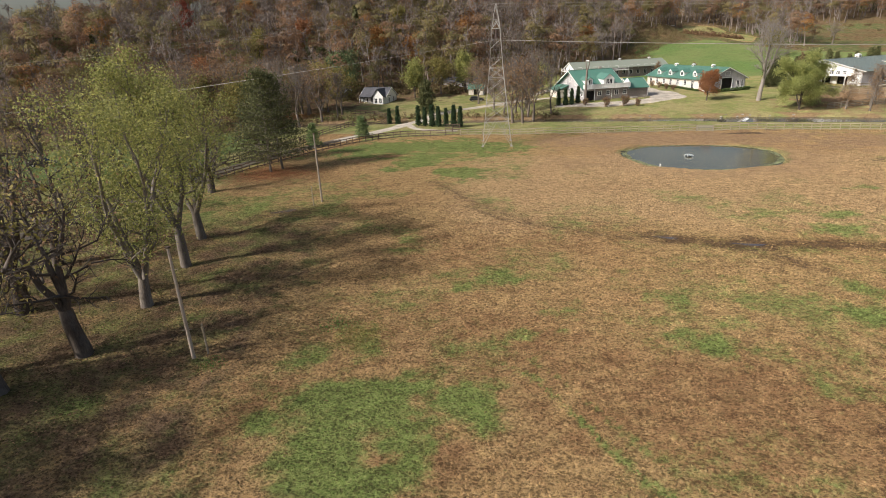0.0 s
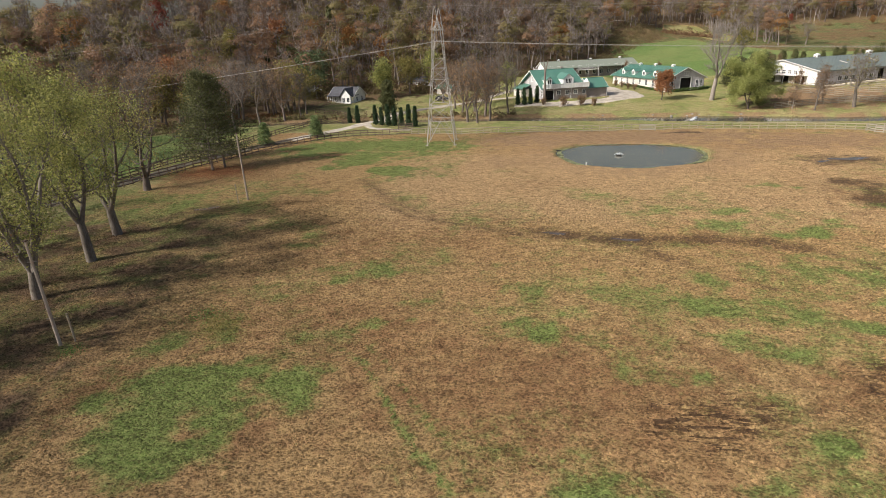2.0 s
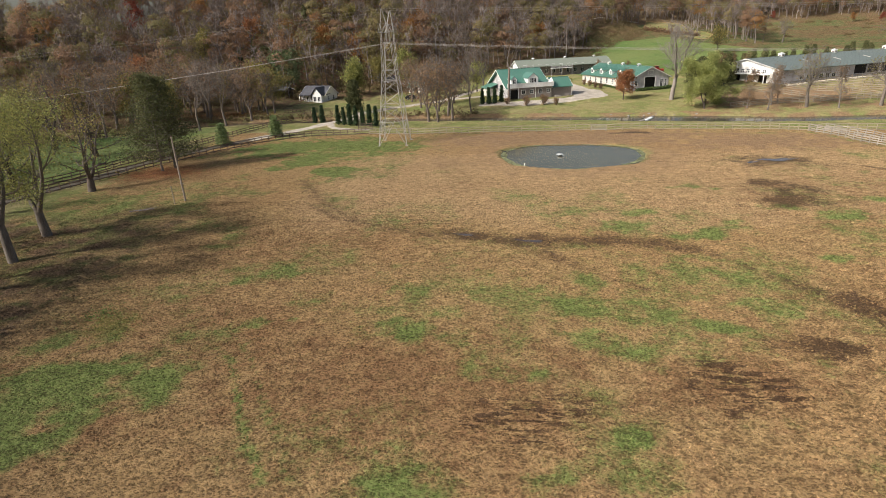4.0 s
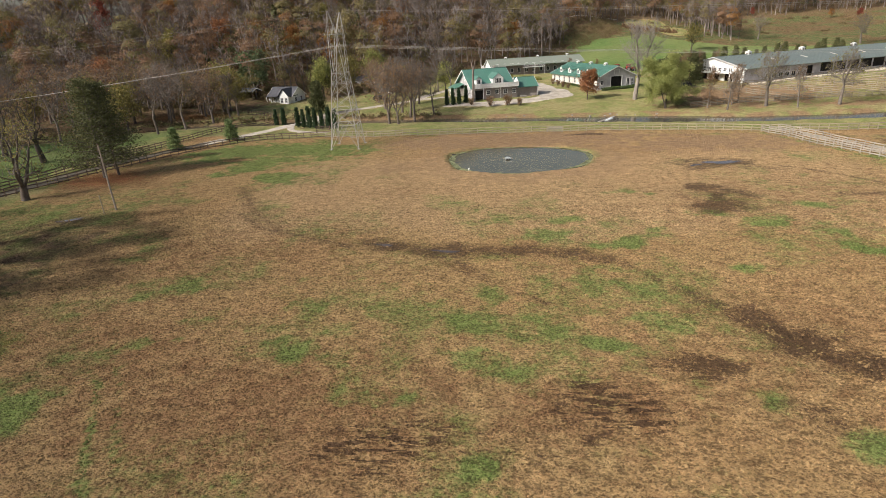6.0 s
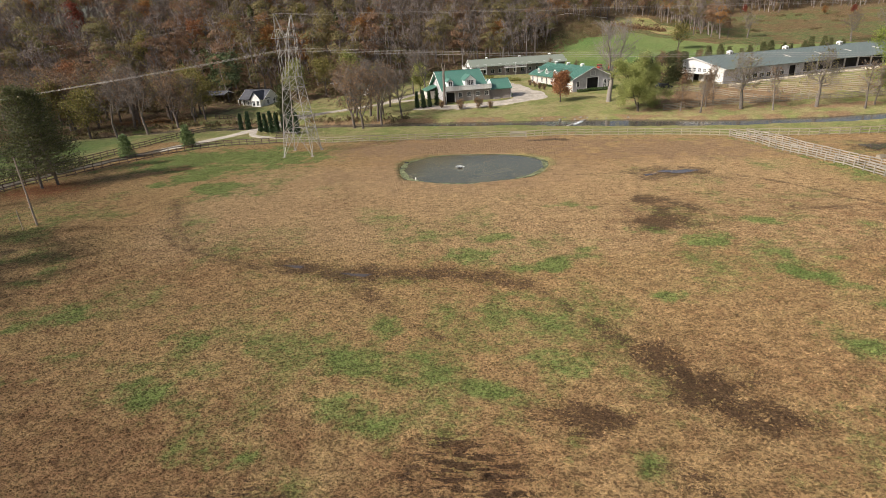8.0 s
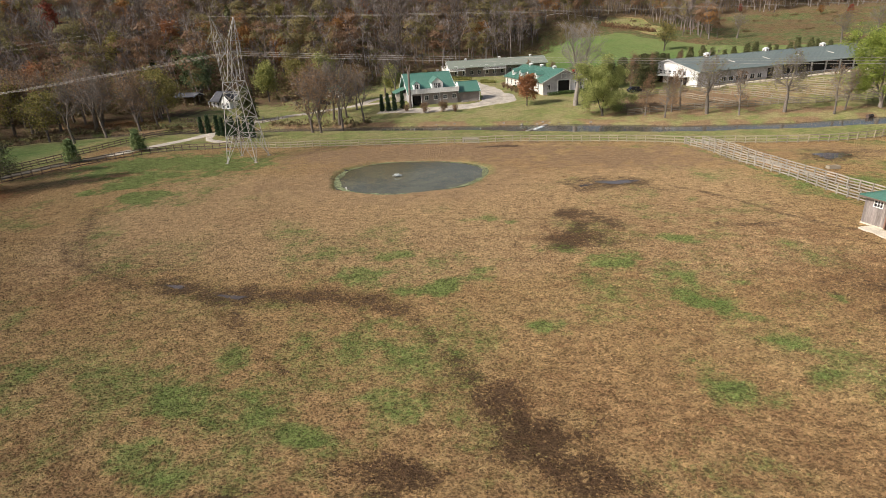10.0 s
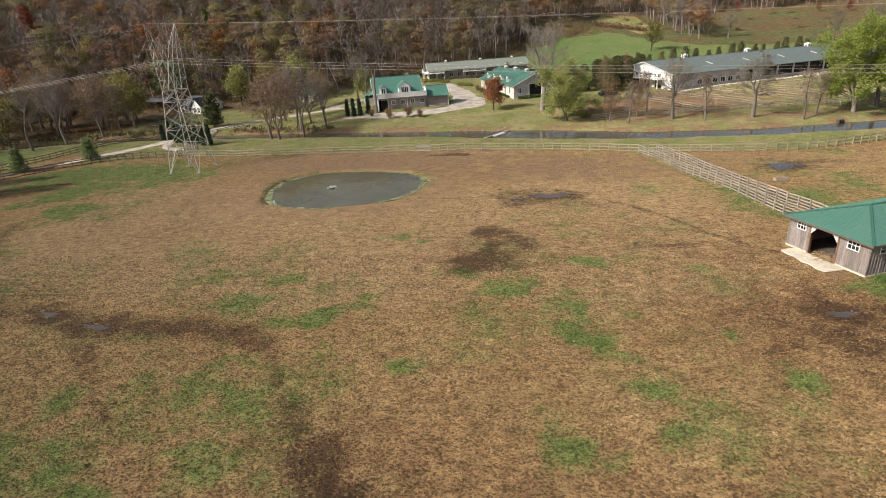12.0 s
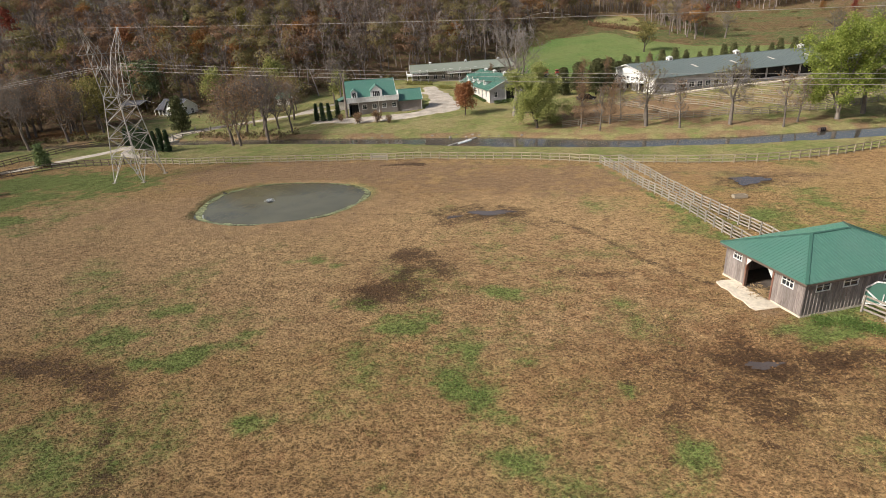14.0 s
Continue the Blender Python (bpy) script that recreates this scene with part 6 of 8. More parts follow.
def skeleton(rs, H, r, first, reach, stems=1, n1=14, n2=5, n3=4, rise=0.6, lift=0.06, sides=(8, 5, 3), crook=0.10, taper=0.15, fine=0.02, profile=(0.75, 1.0, 0.45)):
    """Trunk, limbs and twigs of a tree: a list of (points, radii, sides) by order, and the places where leaves hang."""
    trunk, limbs, twigs, hang = [], [], [], []
    leaders = []
    if stems == 1:
        pts = limb(rs, (0, 0, -0.3), (0, 0, 1), H * 0.93, crook * 0.5, 0.05, 8)
        leaders.append((pts, r, first))
    else:
        bole = limb(rs, (0, 0, -0.3), (0, 0, 1), H * first, crook * 0.3, 0.05, 4)
        trunk.append((bole, np.linspace(r * 1.25, r * 0.9, 5), sides[0]))
        for s in range(stems):
            a = 2 * np.pi * (s + rs.uniform(-0.25, 0.25)) / stems
            tilt = rs.uniform(0.18, 0.42)
            pts = limb(rs, bole[-1] - [0, 0, 0.3], (math.cos(a) * tilt, math.sin(a) * tilt, 1), H * (1 - first) * rs.uniform(0.8, 1.0), crook, 0.05, 7)
            leaders.append((pts, r * 0.62, 0.12))
    golden = rs.uniform(0, 6.28)
    for pts, rr, start in leaders:
        rad = rr * np.linspace(1.0, taper, len(pts))
        rad[0] *= 1.35 if stems == 1 else 1.0
        trunk.append((pts, rad, sides[0]))
        top, base = pts[-1], pts[0]
        count = max(3, int(n1 / len(leaders)))
        for i in range(count):
            t = start + (1 - start) * ((i + rs.uniform(0.1, 0.9)) / count)
            k = t * (len(pts) - 1)
            j = min(int(k), len(pts) - 2)
            p = pts[j] + (pts[j + 1] - pts[j]) * (k - j)
            golden += 2.4 + rs.normal(0, 0.35)
            u = (t - start) / (1 - start)
            L = reach * np.interp(u, [0, 0.45, 1], profile) * rs.uniform(0.7, 1.15)
            e = rise + 0.5 * u + rs.normal(0, 0.15)
            d = np.array([math.cos(golden) * math.cos(e), math.sin(golden) * math.cos(e), math.sin(e)])
            b = limb(rs, p, d, L, crook * 1.3, lift, 4)
            r1 = max(0.02, np.interp(k, range(len(rad)), rad) * 0.5)
            limbs.append((b, r1 * np.linspace(1, 0.25, 5), sides[1]))
            for m in range(n2):
                s = rs.uniform(0.3, 1.0)
                kk = s * 4
                jj = min(int(kk), 3)
                q = b[jj] + (b[jj + 1] - b[jj]) * (kk - jj)
                dd = (b[jj + 1] - b[jj]) / (np.linalg.norm(b[jj + 1] - b[jj]) + 1e-9) + rs.normal(0, 0.55, 3) + [0, 0, 0.15]
                dd /= np.linalg.norm(dd)
                c = limb(rs, q, dd, L * rs.uniform(0.28, 0.5), crook * 1.8, lift, 3)
                r2 = max(fine, r1 * 0.35)
                limbs.append((c, r2 * np.array([1, 0.75, 0.5, 0.25]), sides[2]))
                hang.append(c[2])
                hang.append(c[3])
                for w in range(n3):
                    f = c[rs.integers(1, 4)]
                    ee = (c[3] - c[0]) / (np.linalg.norm(c[3] - c[0]) + 1e-9) + rs.normal(0, 0.6, 3) + [0, 0, 0.1]
                    ee /= np.linalg.norm(ee)
                    g = f + ee * L * rs.uniform(0.10, 0.24)
                    twigs.append((f, g, max(fine * 0.7, r2 * 0.4)))
                    hang.append(g)
    return trunk, limbs, twigs, np.array(hang)


def blades(rs, twigs):
    """Twigs as slender three-sided spikes."""
    a, b = np.array([t[0] for t in twigs]), np.array([t[1] for t in twigs])
    r = np.array([t[2] for t in twigs])[:, None]
    d = b - a
    d /= np.linalg.norm(d, axis=1, keepdims=True) + 1e-9
    u = np.cross(d, rs.normal(0, 1, d.shape))
    u /= np.linalg.norm(u, axis=1, keepdims=True) + 1e-9
    v = np.cross(d, u)
    V = np.stack([a + u * r, a - 0.5 * u * r + 0.87 * v * r, a - 0.5 * u * r - 0.87 * v * r, b], 1).reshape(-1, 3)
    k = np.arange(len(a))[:, None] * 4
    F = np.concatenate([k + [0, 1, 3], k + [1, 2, 3], k + [2, 0, 3]])
    return V, F


def leaves(rs, centres, size, flat=0.0, long=1.6, outward=None):
    """Pointed leaves, each a folded diamond of two triangles; outward: the way that each one faces."""
    n = len(centres)
    d = rs.normal(0, 1, (n, 3))
    d[:, 2] -= 0.4
    if outward is not None:
        d = np.cross(outward + rs.normal(0, 0.25, (n, 3)), d)
    d /= np.linalg.norm(d, axis=1, keepdims=True)
    u = np.cross(d, rs.normal(0, 1, (n, 3)) + [0, 0, flat] if outward is None else outward)
    u /= np.linalg.norm(u, axis=1, keepdims=True) + 1e-9
    w = np.cross(d, u)
    s = size * rs.uniform(0.6, 1.35, (n, 1))
    c = np.asarray(centres)
    V = np.stack([c - d * s * long / 2, c + u * s * 0.5 + w * s * 0.12, c + d * s * long / 2, c - u * s * 0.5 + w * s * 0.12], 1).reshape(-1, 3)
    k = np.arange(n)[:, None] * 4
    return V, np.concatenate([k + [0, 1, 2], k + [0, 2, 3]])


def join_tubes(rows):
    h = Heap()
    for pts, rad, sides in rows:
        h.add(*tube(pts, rad, sides))
    return h.arrays()


def tree(name, label, category, group, seed, bark, leaf=None, count=0, size=0.2, loose=0.5, gaps=0.25, **kw):
    """A broadleaved tree: trunk, branches, and a crown of single leaves."""
    rs = np.random.default_rng(seed)
    trunk, limbs, twigs, hang = skeleton(rs, **kw)
    base = thing(name, 0, 0, 0, 0, label, category, group)
    V, F = join_tubes(trunk)
    link("trunk", mesh_of("trunk", V, F, [bark], smooth=True), base)
    V, F = join_tubes(limbs)
    TV, TF = blades(rs, twigs)
    link("branchwork", mesh_of("branchwork", np.concatenate([V, TV]), [TF + len(V), F], [bark], smooth=True), base)
    if leaf is not None:
        keep = hang[rs.random(len(hang)) > gaps]
        c = keep[rs.integers(0, len(keep), count)] + rs.normal(0, loose, (count, 3))
        V, F = leaves(rs, c, size)
        tint = np.repeat(np.clip(rs.normal(0.5, 0.2, count), 0, 1), 1)
        link("crown", mesh_of("crown", V, F, [leaf], attrs={"tint": np.concatenate([tint, tint])}), base)
    return base


def conifer(name, label, category, group, seed, H, R, leaf, bark, tiers=22, per=9, fill=26, size=0.3, first=0.06, power=0.8, droop=-0.25, bare=0.0, girth=0.022):
    """An evergreen: a straight trunk and tiers of boughs set with sprays of needles."""
    rs = np.random.default_rng(seed)
    base = thing(name, 0, 0, 0, 0, label, category, group)
    stem = limb(rs, (0, 0, -0.3), (0, 0, 1), H * 0.98, 0.02, 0.1, 6)
    V, F = tube(stem, np.linspace(girth * H + 0.03, 0.02, 7), 7)
    link("trunk", mesh_of("trunk", V, F, [bark], smooth=True), base)
    boughs, c = [], []
    for i in range(tiers):
        t = first + (1 - first) * (i + rs.uniform(0, 0.8)) / tiers
        L = R * (1 - (t - first) / (1 - first)) ** power * rs.uniform(0.75, 1.1) + 0.08
        for j in range(per):
            if rs.random() < bare:
                continue
            a = 2 * np.pi * (j + rs.uniform(0, 1)) / per
            p = np.array([np.interp(t * H, stem[:, 2], stem[:, 0]), np.interp(t * H, stem[:, 2], stem[:, 1]), t * H])
            b = limb(rs, p, (math.cos(a), math.sin(a), droop + 0.5 * t), L * rs.uniform(0.7, 1.1), 0.08, 0.03, 3)
            boughs.append((b, np.array([0.03, 0.022, 0.015, 0.008]) * (0.5 + 0.1 * H), 3))
            k = rs.uniform(0.25, 1.02, fill) ** 0.8 * 3
            jj = np.minimum(k.astype(int), 2)
            q = b[jj] + (b[jj + 1] - b[jj]) * (k - jj)[:, None]
            c.append(q + rs.normal(0, 0.10 * R + 0.05, (fill, 3)) * [1, 1, 0.42])
    V, F = join_tubes(boughs)
    link("boughwork", mesh_of("boughwork", V, F, [bark]), base)
    c = np.concatenate(c)
    V, F = leaves(rs, c, size, long=2.0)
    tint = np.clip(rs.normal(0.5, 0.25, len(c)), 0, 1)
    link("crown", mesh_of("crown", V, F, [leaf], attrs={"tint": np.concatenate([tint, tint])}), base)
    return base


def plant(ob, x, y, turn=0.0, scale=1.0, z=None):
    ob.scale = (scale,) * 3
    ob.matrix_basis = pose(x, y, (zat(x, y) if z is None else z) - 0.05, 0, 0, turn) @ Matrix.Diagonal((scale, scale, scale, 1))
    return ob


def more(ob, x, y, turn=0.0, scale=1.0, label=""):
    k = copy_thing(ob, pose(x, y, zat(x, y) - 0.05, 0, 0, turn))
    k.scale = (scale,) * 3
    if label:
        k["label"] = label
    return k


# the row of tall trees beside the lane
row_group = "tall trees beside the lane"
pop_a = plant(tree("poplar_tree", "tall poplar with thin yellow-green autumn leaves", "tree", row_group, 11, M["bark"], M["leaf_poplar"], 15500, 0.125, 0.55,
           H=19.5, r=0.42, first=0.22, reach=4.4, stems=3, n1=30, n2=6, n3=4, rise=0.55), -29.3, 41.0, 20)
plant(tree("poplar_tree", "poplar with a split trunk and olive leaves", "tree", row_group, 12, M["bark"], M["leaf_poplar"], 11000, 0.125, 0.55,
           H=16.5, r=0.46, first=0.2, reach=5.2, stems=3, n1=26, n2=6, n3=4, rise=0.5), -32.0, 48.7, 100)
pop_c = plant(tree("poplar_tree", "many-stemmed poplar with pale stems and yellow-green leaves", "tree", row_group, 13, M["bark"], M["leaf_poplar"], 13500, 0.125, 0.6,
           H=17.5, r=0.44, first=0.16, reach=4.2, stems=4, n1=32, n2=6, n3=4, rise=0.5), -27.8, 32.6, 60)
bare_a = plant(tree("bare_tree", "leafless dark tree with broken limbs and rough bark", "tree", row_group, 14, M["bark_dark"], M["leaf_brown"], 500, 0.16, 0.5,
                    H=13.0, r=0.48, first=0.3, reach=4.6, stems=3, n1=24, n2=7, n3=6, rise=0.3, crook=0.2), -27.5, 25.2, 0)
bare_b = plant(tree("bare_tree", "leafless tree with a dark leaning trunk and dense twigs", "tree", row_group, 15, M["bark_dark"], M["leaf_olive"], 1500, 0.16, 0.6,
                    H=15.0, r=0.45, first=0.22, reach=5.5, stems=3, n1=26, n2=7, n3=7, rise=0.35, crook=0.18), -29.6, 20.6, 40)
more(bare_a, -37.5, 31, 140, 1.1), more(bare_b, -43, 41, 200, 1.05), more(bare_b, -36, 14, 300, 0.9), more(bare_a, -50, 56, 80, 1.0)
more(bare_b, -58, 72, 10, 1.1), more(bare_a, -66, 60, 250, 1.2), more(bare_b, -72, 84, 120, 1.1), more(bare_a, -62, 96, 30, 1.0), more(bare_b, -78, 104, 210, 1.15)
# mostly unseen trees, added upsun to shade the ground at the left
more(pop_c, -38.5, 4, 20, 1.0), more(pop_a, -44, 12, 140, 0.95), more(pop_c, -40, -8, 260, 1.0), more(pop_c, -50, 3, 80, 1.0), more(pop_a, -36, -15, 200, 0.9), more(bare_a, -46, 28, 320, 1.0), more(bare_a, -37, 20, 50, 1.1), more(bare_b, -33, 6, 190, 1.1), more(bare_a, -30, -1, 100, 1.1), more(bare_b, -27, -8, 20, 1.0), more(bare_b, -60, 42, 170, 1.0), more(bare_b, -84, 70, 70, 1.1), more(bare_a, -90, 92, 190, 1.1)
plant(tree("shade_tree", "dark forked tree with heavy low limbs and few olive leaves", "tree", row_group, 16, M["bark_dark"], M["leaf_olive"], 900, 0.18, 0.6,
           H=11.5, r=0.5, first=0.2, reach=5.2, stems=3, n1=22, n2=6, n3=5, rise=0.4, crook=0.17), -41.6, 68.6, 10)

# pines beside the fence
pine = plant(conifer("pine_tree", "dark green pine with a bare lower trunk", "tree", "pines beside the fence", 21, 16.0, 6.8, M["needle"], M["bark"], 20, 8, 60, 0.17, 0.12, 0.6, -0.02, 0.22, 0.013), -38.0, 81.3)
more(pine, -36.8, 83.4, 130, 0.95)
more(pine, -43.5, 90, 60, 0.85)
spruce = plant(conifer("young_spruce", "young grey-green spruce beside the lane", "tree", "young spruces", 22, 4.6, 1.9, M["needle_blue"], M["bark"], 16, 8, 18, 0.2, 0.08, 0.8, -0.05), -38.4, 104.2)
more(spruce, -30.7, 113.9, 80, 1.0)

# columnar cedars by the drive and by the house
cedar = plant(conifer("arborvitae", "dark columnar arborvitae shrub", "shrub", "columnar shrubs by the drive", 23, 4.6, 0.78, M["needle_arb"], M["bark_dark"], 30, 7, 12, 0.16, 0.02, 0.7, 0.5), -29.6, 137.4)
for i, (x, y) in enumerate(((-27.2, 136.6), (-20.6, 129.2), (-18.8, 128.2), (-17.0, 127.3), (-15.3, 126.4), (-13.4, 125.6), (-11.6, 125.2), (-10.0, 125.0))):
    more(cedar, x, y, 40 * i, 1.12 - 0.08 * (i % 3))
for i, (x, y) in enumerate(((14.6, 150.2), (16.4, 149.8), (18.0, 150.0), (19.8, 151.4))):
    c = more(cedar, x, y, 70 * i, 0.95 + 0.05 * (i % 2), "dark columnar arborvitae beside the house")
    c["group"] = "columnar shrubs by the house"
big_cedar = plant(conifer("cedar_tree", "dense dark green cedar beside the drive", "tree", "cedars", 24, 8.6, 3.0, M["needle"], M["bark_dark"], 20, 10, 24, 0.28, 0.06, 0.5, 0.1), -21.4, 147.6)

# the willow and other trees on the creek's far bank
plant(tree("willow_tree", "broad pale green willow on the creek bank", "tree", "", 31, M["bark_dark"], M["leaf_willow"], 28000, 0.19, 0.45, 0.2,
           H=12.6, r=0.27, first=0.1, reach=4.8, stems=3, n1=32, n2=5, n3=3, rise=0.2, lift=-0.02, profile=(1.0, 0.95, 0.55)), 68.8, 135.4)
plant(tree("sycamore_tree", "tall pale leafless sycamore with mottled bark", "tree", "", 32, M["bark_pale"], None,
           H=20.0, r=0.5, first=0.28, reach=6.4, stems=3, n1=38, n2=9, n3=8, rise=0.6, crook=0.14, fine=0.036), 63.9, 146.0)
plant(tree("rust_tree", "small round tree with rust-red leaves", "tree", "", 33, M["bark_dark"], M["leaf_rust"], 3800, 0.24, 0.4, 0.1,
           H=7.6, r=0.16, first=0.25, reach=2.9, stems=1, n1=26, n2=5, n3=3, rise=0.2, profile=(1.0, 0.8, 0.3)), 52.2, 148.6)
plant(tree("maple_tree", "large full tree with bright green leaves", "tree", "", 34, M["bark"], M["leaf_green"], 42000, 0.19, 0.38, 0.3,
           H=15.5, r=0.40, first=0.10, reach=7.1, stems=4, n1=44, n2=6, n3=4, rise=0.3, profile=(0.9, 1.0, 0.7)), 124.6, 132.5)
# bare trees along the paddocks
pad_a = plant(tree("paddock_tree", "spreading leafless tree with a pale trunk", "tree", "trees along the paddocks", 35, M["bark"], M["leaf_olive"], 500, 0.2, 0.5,
                   H=12.0, r=0.34, first=0.34, reach=4.4, stems=3, n1=30, n2=9, n3=11, rise=0.3, crook=0.16, fine=0.028), 90.0, 131.5)
pad_b = plant(tree("paddock_tree", "slim leafless tree with upright twigs", "tree", "trees along the paddocks", 36, M["bark"], M["leaf_brown"], 350, 0.18, 0.5,
                   H=9.5, r=0.2, first=0.3, reach=2.6, stems=1, n1=22, n2=6, n3=7, rise=0.6, crook=0.12, fine=0.03), 95.8, 129.3)
more(pad_a, 105.2, 130.6, 130, 0.98), more(pad_b, 113.8, 128.4, 60, 1.05), more(pad_b, 117.4, 131.5, 200, 0.9), more(pad_b, 86.0, 137.2, 20, 0.95)
more(pad_b, 81.0, 130.0, 150, 0.95, "slim tree that keeps a few brown leaves"), more(pad_a, 131, 136.5, 10, 1.05)
brown_slim = plant(tree("slim_tree", "slim tree with thinning rust-brown leaves", "tree", "trees along the paddocks", 37, M["bark"], M["leaf_brown"], 1500, 0.15, 0.4,
                        H=8.5, r=0.15, first=0.2, reach=2.0, stems=1, n1=20, n2=5, n3=4, rise=0.6), 77.6, 133.0)
more(brown_slim, 83.4, 134.2, 90, 0.9)

# trees along the creek towards the drive
creek_group = "bare trees along the creek"
tall_brown = plant(tree("creek_tree", "leafless creekside tree with brown twigs and a few leaves", "tree", creek_group, 41, M["bark_mid"], M["leaf_brown"], 1200, 0.26, 0.7,
                        H=14.0, r=0.3, first=0.25, reach=5.2, stems=3, n1=28, n2=8, n3=7, rise=0.4, crook=0.14, fine=0.032), 2.2, 130.4)
tall_grey = plant(tree("creek_tree", "tall leafless creekside tree with grey twigs", "tree", creek_group, 42, M["bark_mid"], None,
                       H=15.5, r=0.26, first=0.3, reach=4.4, stems=2, n1=28, n2=8, n3=8, rise=0.6, crook=0.12, fine=0.032), 7.4, 137.0)
olive = plant(tree("creek_tree", "creekside tree with thinning olive leaves", "tree", creek_group, 43, M["bark_mid"], M["leaf_olive"], 3200, 0.3, 0.7,
                   H=12.0, r=0.26, first=0.25, reach=4.4, stems=2, n1=24, n2=6, n3=5, rise=0.4), -46, 150)
NEAR_DRIVE = [(0, 4.6, 129.4, 0.88), (1, 6.1, 139, 1.0), (1, 3, 144.5, 1.0), (0, 6, 156, 0.8), (0, -3, 151, 0.9), (1, 12, 140.5, 0.8), (1, -52, 132, 1.05), (1, -56, 126, 1.0), (0, -49, 141, 1.0), (1, -60, 139, 1.1), (0, -64, 147, 1.0), (1, -56, 150, 1.0), (2, -68, 132, 1.0), (0, -72, 141, 1.1), (1, -45, 143, 0.85), (0, -58, 166, 0.85)]
UP_CREEK = [(2, -62, 158, 1.0), (1, -70, 155, 1.1), (0, -80, 128, 1.1), (1, -84, 139, 1.1), (2, -78, 150, 1.0), (0, -90, 118, 1.1), (1, -96, 128, 1.2), (2, -88, 110, 1.0), (1, -76, 118, 1.0), (0, -100, 108, 1.1), (2, -54, 162, 0.9), (1, 14, 172, 0.9), (0, -8, 166, 0.9), (2, -1, 174, 0.8), (1, 9, 180, 0.9), (0, 6, 146, 0.8), (1, 0, 141.5, 0.85)]
for i, (k, x, y, s) in enumerate(NEAR_DRIVE + UP_CREEK):
    more((tall_brown, tall_grey, olive)[k], x, y, 47 * i, s)

rs9 = np.random.default_rng(91)
for i in range(22):
    x, y = rs9.uniform(-118, -52), rs9.uniform(0, 1)
    y = float(far_bank(x)) + 4 + 30 * y
    more((tall_brown, tall_grey, tall_brown, olive)[i % 4], x, y, 61 * i, rs9.uniform(0.8, 1.1))

# leafy trees round the cottage
plant(tree("lawn_tree", "full grey-green tree beside the cottage", "tree", "trees round the cottage", 44, M["bark_dark"], M["leaf_cool"], 6000, 0.34, 0.8, 0.05,
                         H=13.5, r=0.3, first=0.15, reach=4.6, stems=3, n1=26, n2=5, n3=4, rise=0.5), -53.0, 181)
yellow = plant(tree("lawn_tree", "small yellow-leaved tree on the lawn", "tree", "trees round the cottage", 45, M["bark_dark"], M["leaf_poplar"], 4200, 0.34, 0.7, 0.05,
                    H=11.0, r=0.24, first=0.2, reach=3.8, stems=2, n1=24, n2=5, n3=4, rise=0.5), -30.0, 181)
more(yellow, 11.5, 178, 60, 0.75), more(yellow, -14, 190, 120, 1.05), more(olive, -22, 187, 10, 0.95)
more(big_cedar, -64, 190, 60, 1.2, "dense dark green cedar at the wood's edge")

# the dead snag before the house
plant(tree("dead_snag", "topped dead tree with bare stubs of limbs", "tree", "", 46, M["bark_mid"], None, H=12.0, r=0.3, first=0.74, reach=0.7, stems=2, n1=4, n2=2, n3=1, rise=0.8, crook=0.1, taper=0.5), 21.9, 151.9)

# vase-shaped shrubs before the house and the stable
vase = plant(tree("vase_shrub", "vase-shaped bare reddish shrub", "shrub", "shrubs before the house", 47, M["bark_dark"], M["leaf_brown"], 900, 0.10, 0.18, 0.0,
                  H=2.2, r=0.07, first=0.15, reach=0.9, stems=4, n1=20, n2=4, n3=3, rise=0.9), 21.5, 148.4)
more(vase, 26.6, 146.0, 50, 1.35), more(vase, 31.2, 146.4, 110, 1.4), more(vase, 34.3, 145.4, 170, 1.0)
for i, (x, y) in enumerate(((46.0, 181), (47.2, 177.5), (48.4, 174), (49.6, 170.5))):
    more(vase, x, y, 77 * i, 0.9)

# evergreens beside the arena
for i, (x, y, s) in enumerate(((84, 168, 1.0), (88, 176, 0.9), (92, 188, 0.7), (80, 176, 0.85), (96, 196, 0.75), (85, 184, 0.75), (76, 170, 0.8), (90, 200, 0.7))):
    k = more(big_cedar, x, y, 33 * i, s, "dense dark green cedar beside the arena")
cone = plant(conifer("garden_conifer", "olive green conical evergreen behind the arena", "tree", "row of evergreens behind the arena", 25, 6.0, 1.9, M["needle_olive"], M["bark_dark"], 24, 9, 20, 0.2, 0.02, 1.0, -0.1), 92, 206)
for i in range(17):
    t = i / 16
    more(cone, 97 + 66 * t, 209 + 24 * t + 1.2 * math.sin(3 * i), 31 * i, 1.05 + 0.16 * math.sin(5 * i))
more(brown_slim, 86.5, 172, 40, 1.0), more(brown_slim, 103, 203, 80, 0.8, "small orange-brown tree in the evergreen row"), more(brown_slim, 80, 163, 10, 1.1), more(brown_slim, 61, 192, 10, 0.7), more(brown_slim, 54, 210, 10, 0.7)
lone = plant(tree("meadow_tree", "lone round leafless tree on the meadow", "tree", "", 48, M["bark_dark"], M["leaf_olive"], 1500, 0.35, 0.6,
                  H=10.5, r=0.25, first=0.18, reach=4.4, stems=3, n1=24, n2=7, n3=6, rise=0.45), 111.8, 259)
more(pad_a, 182, 262, 30, 1.0), more(pad_a, 205, 280, 120, 1.0), more(pad_a, 150, 286, 220, 0.9)


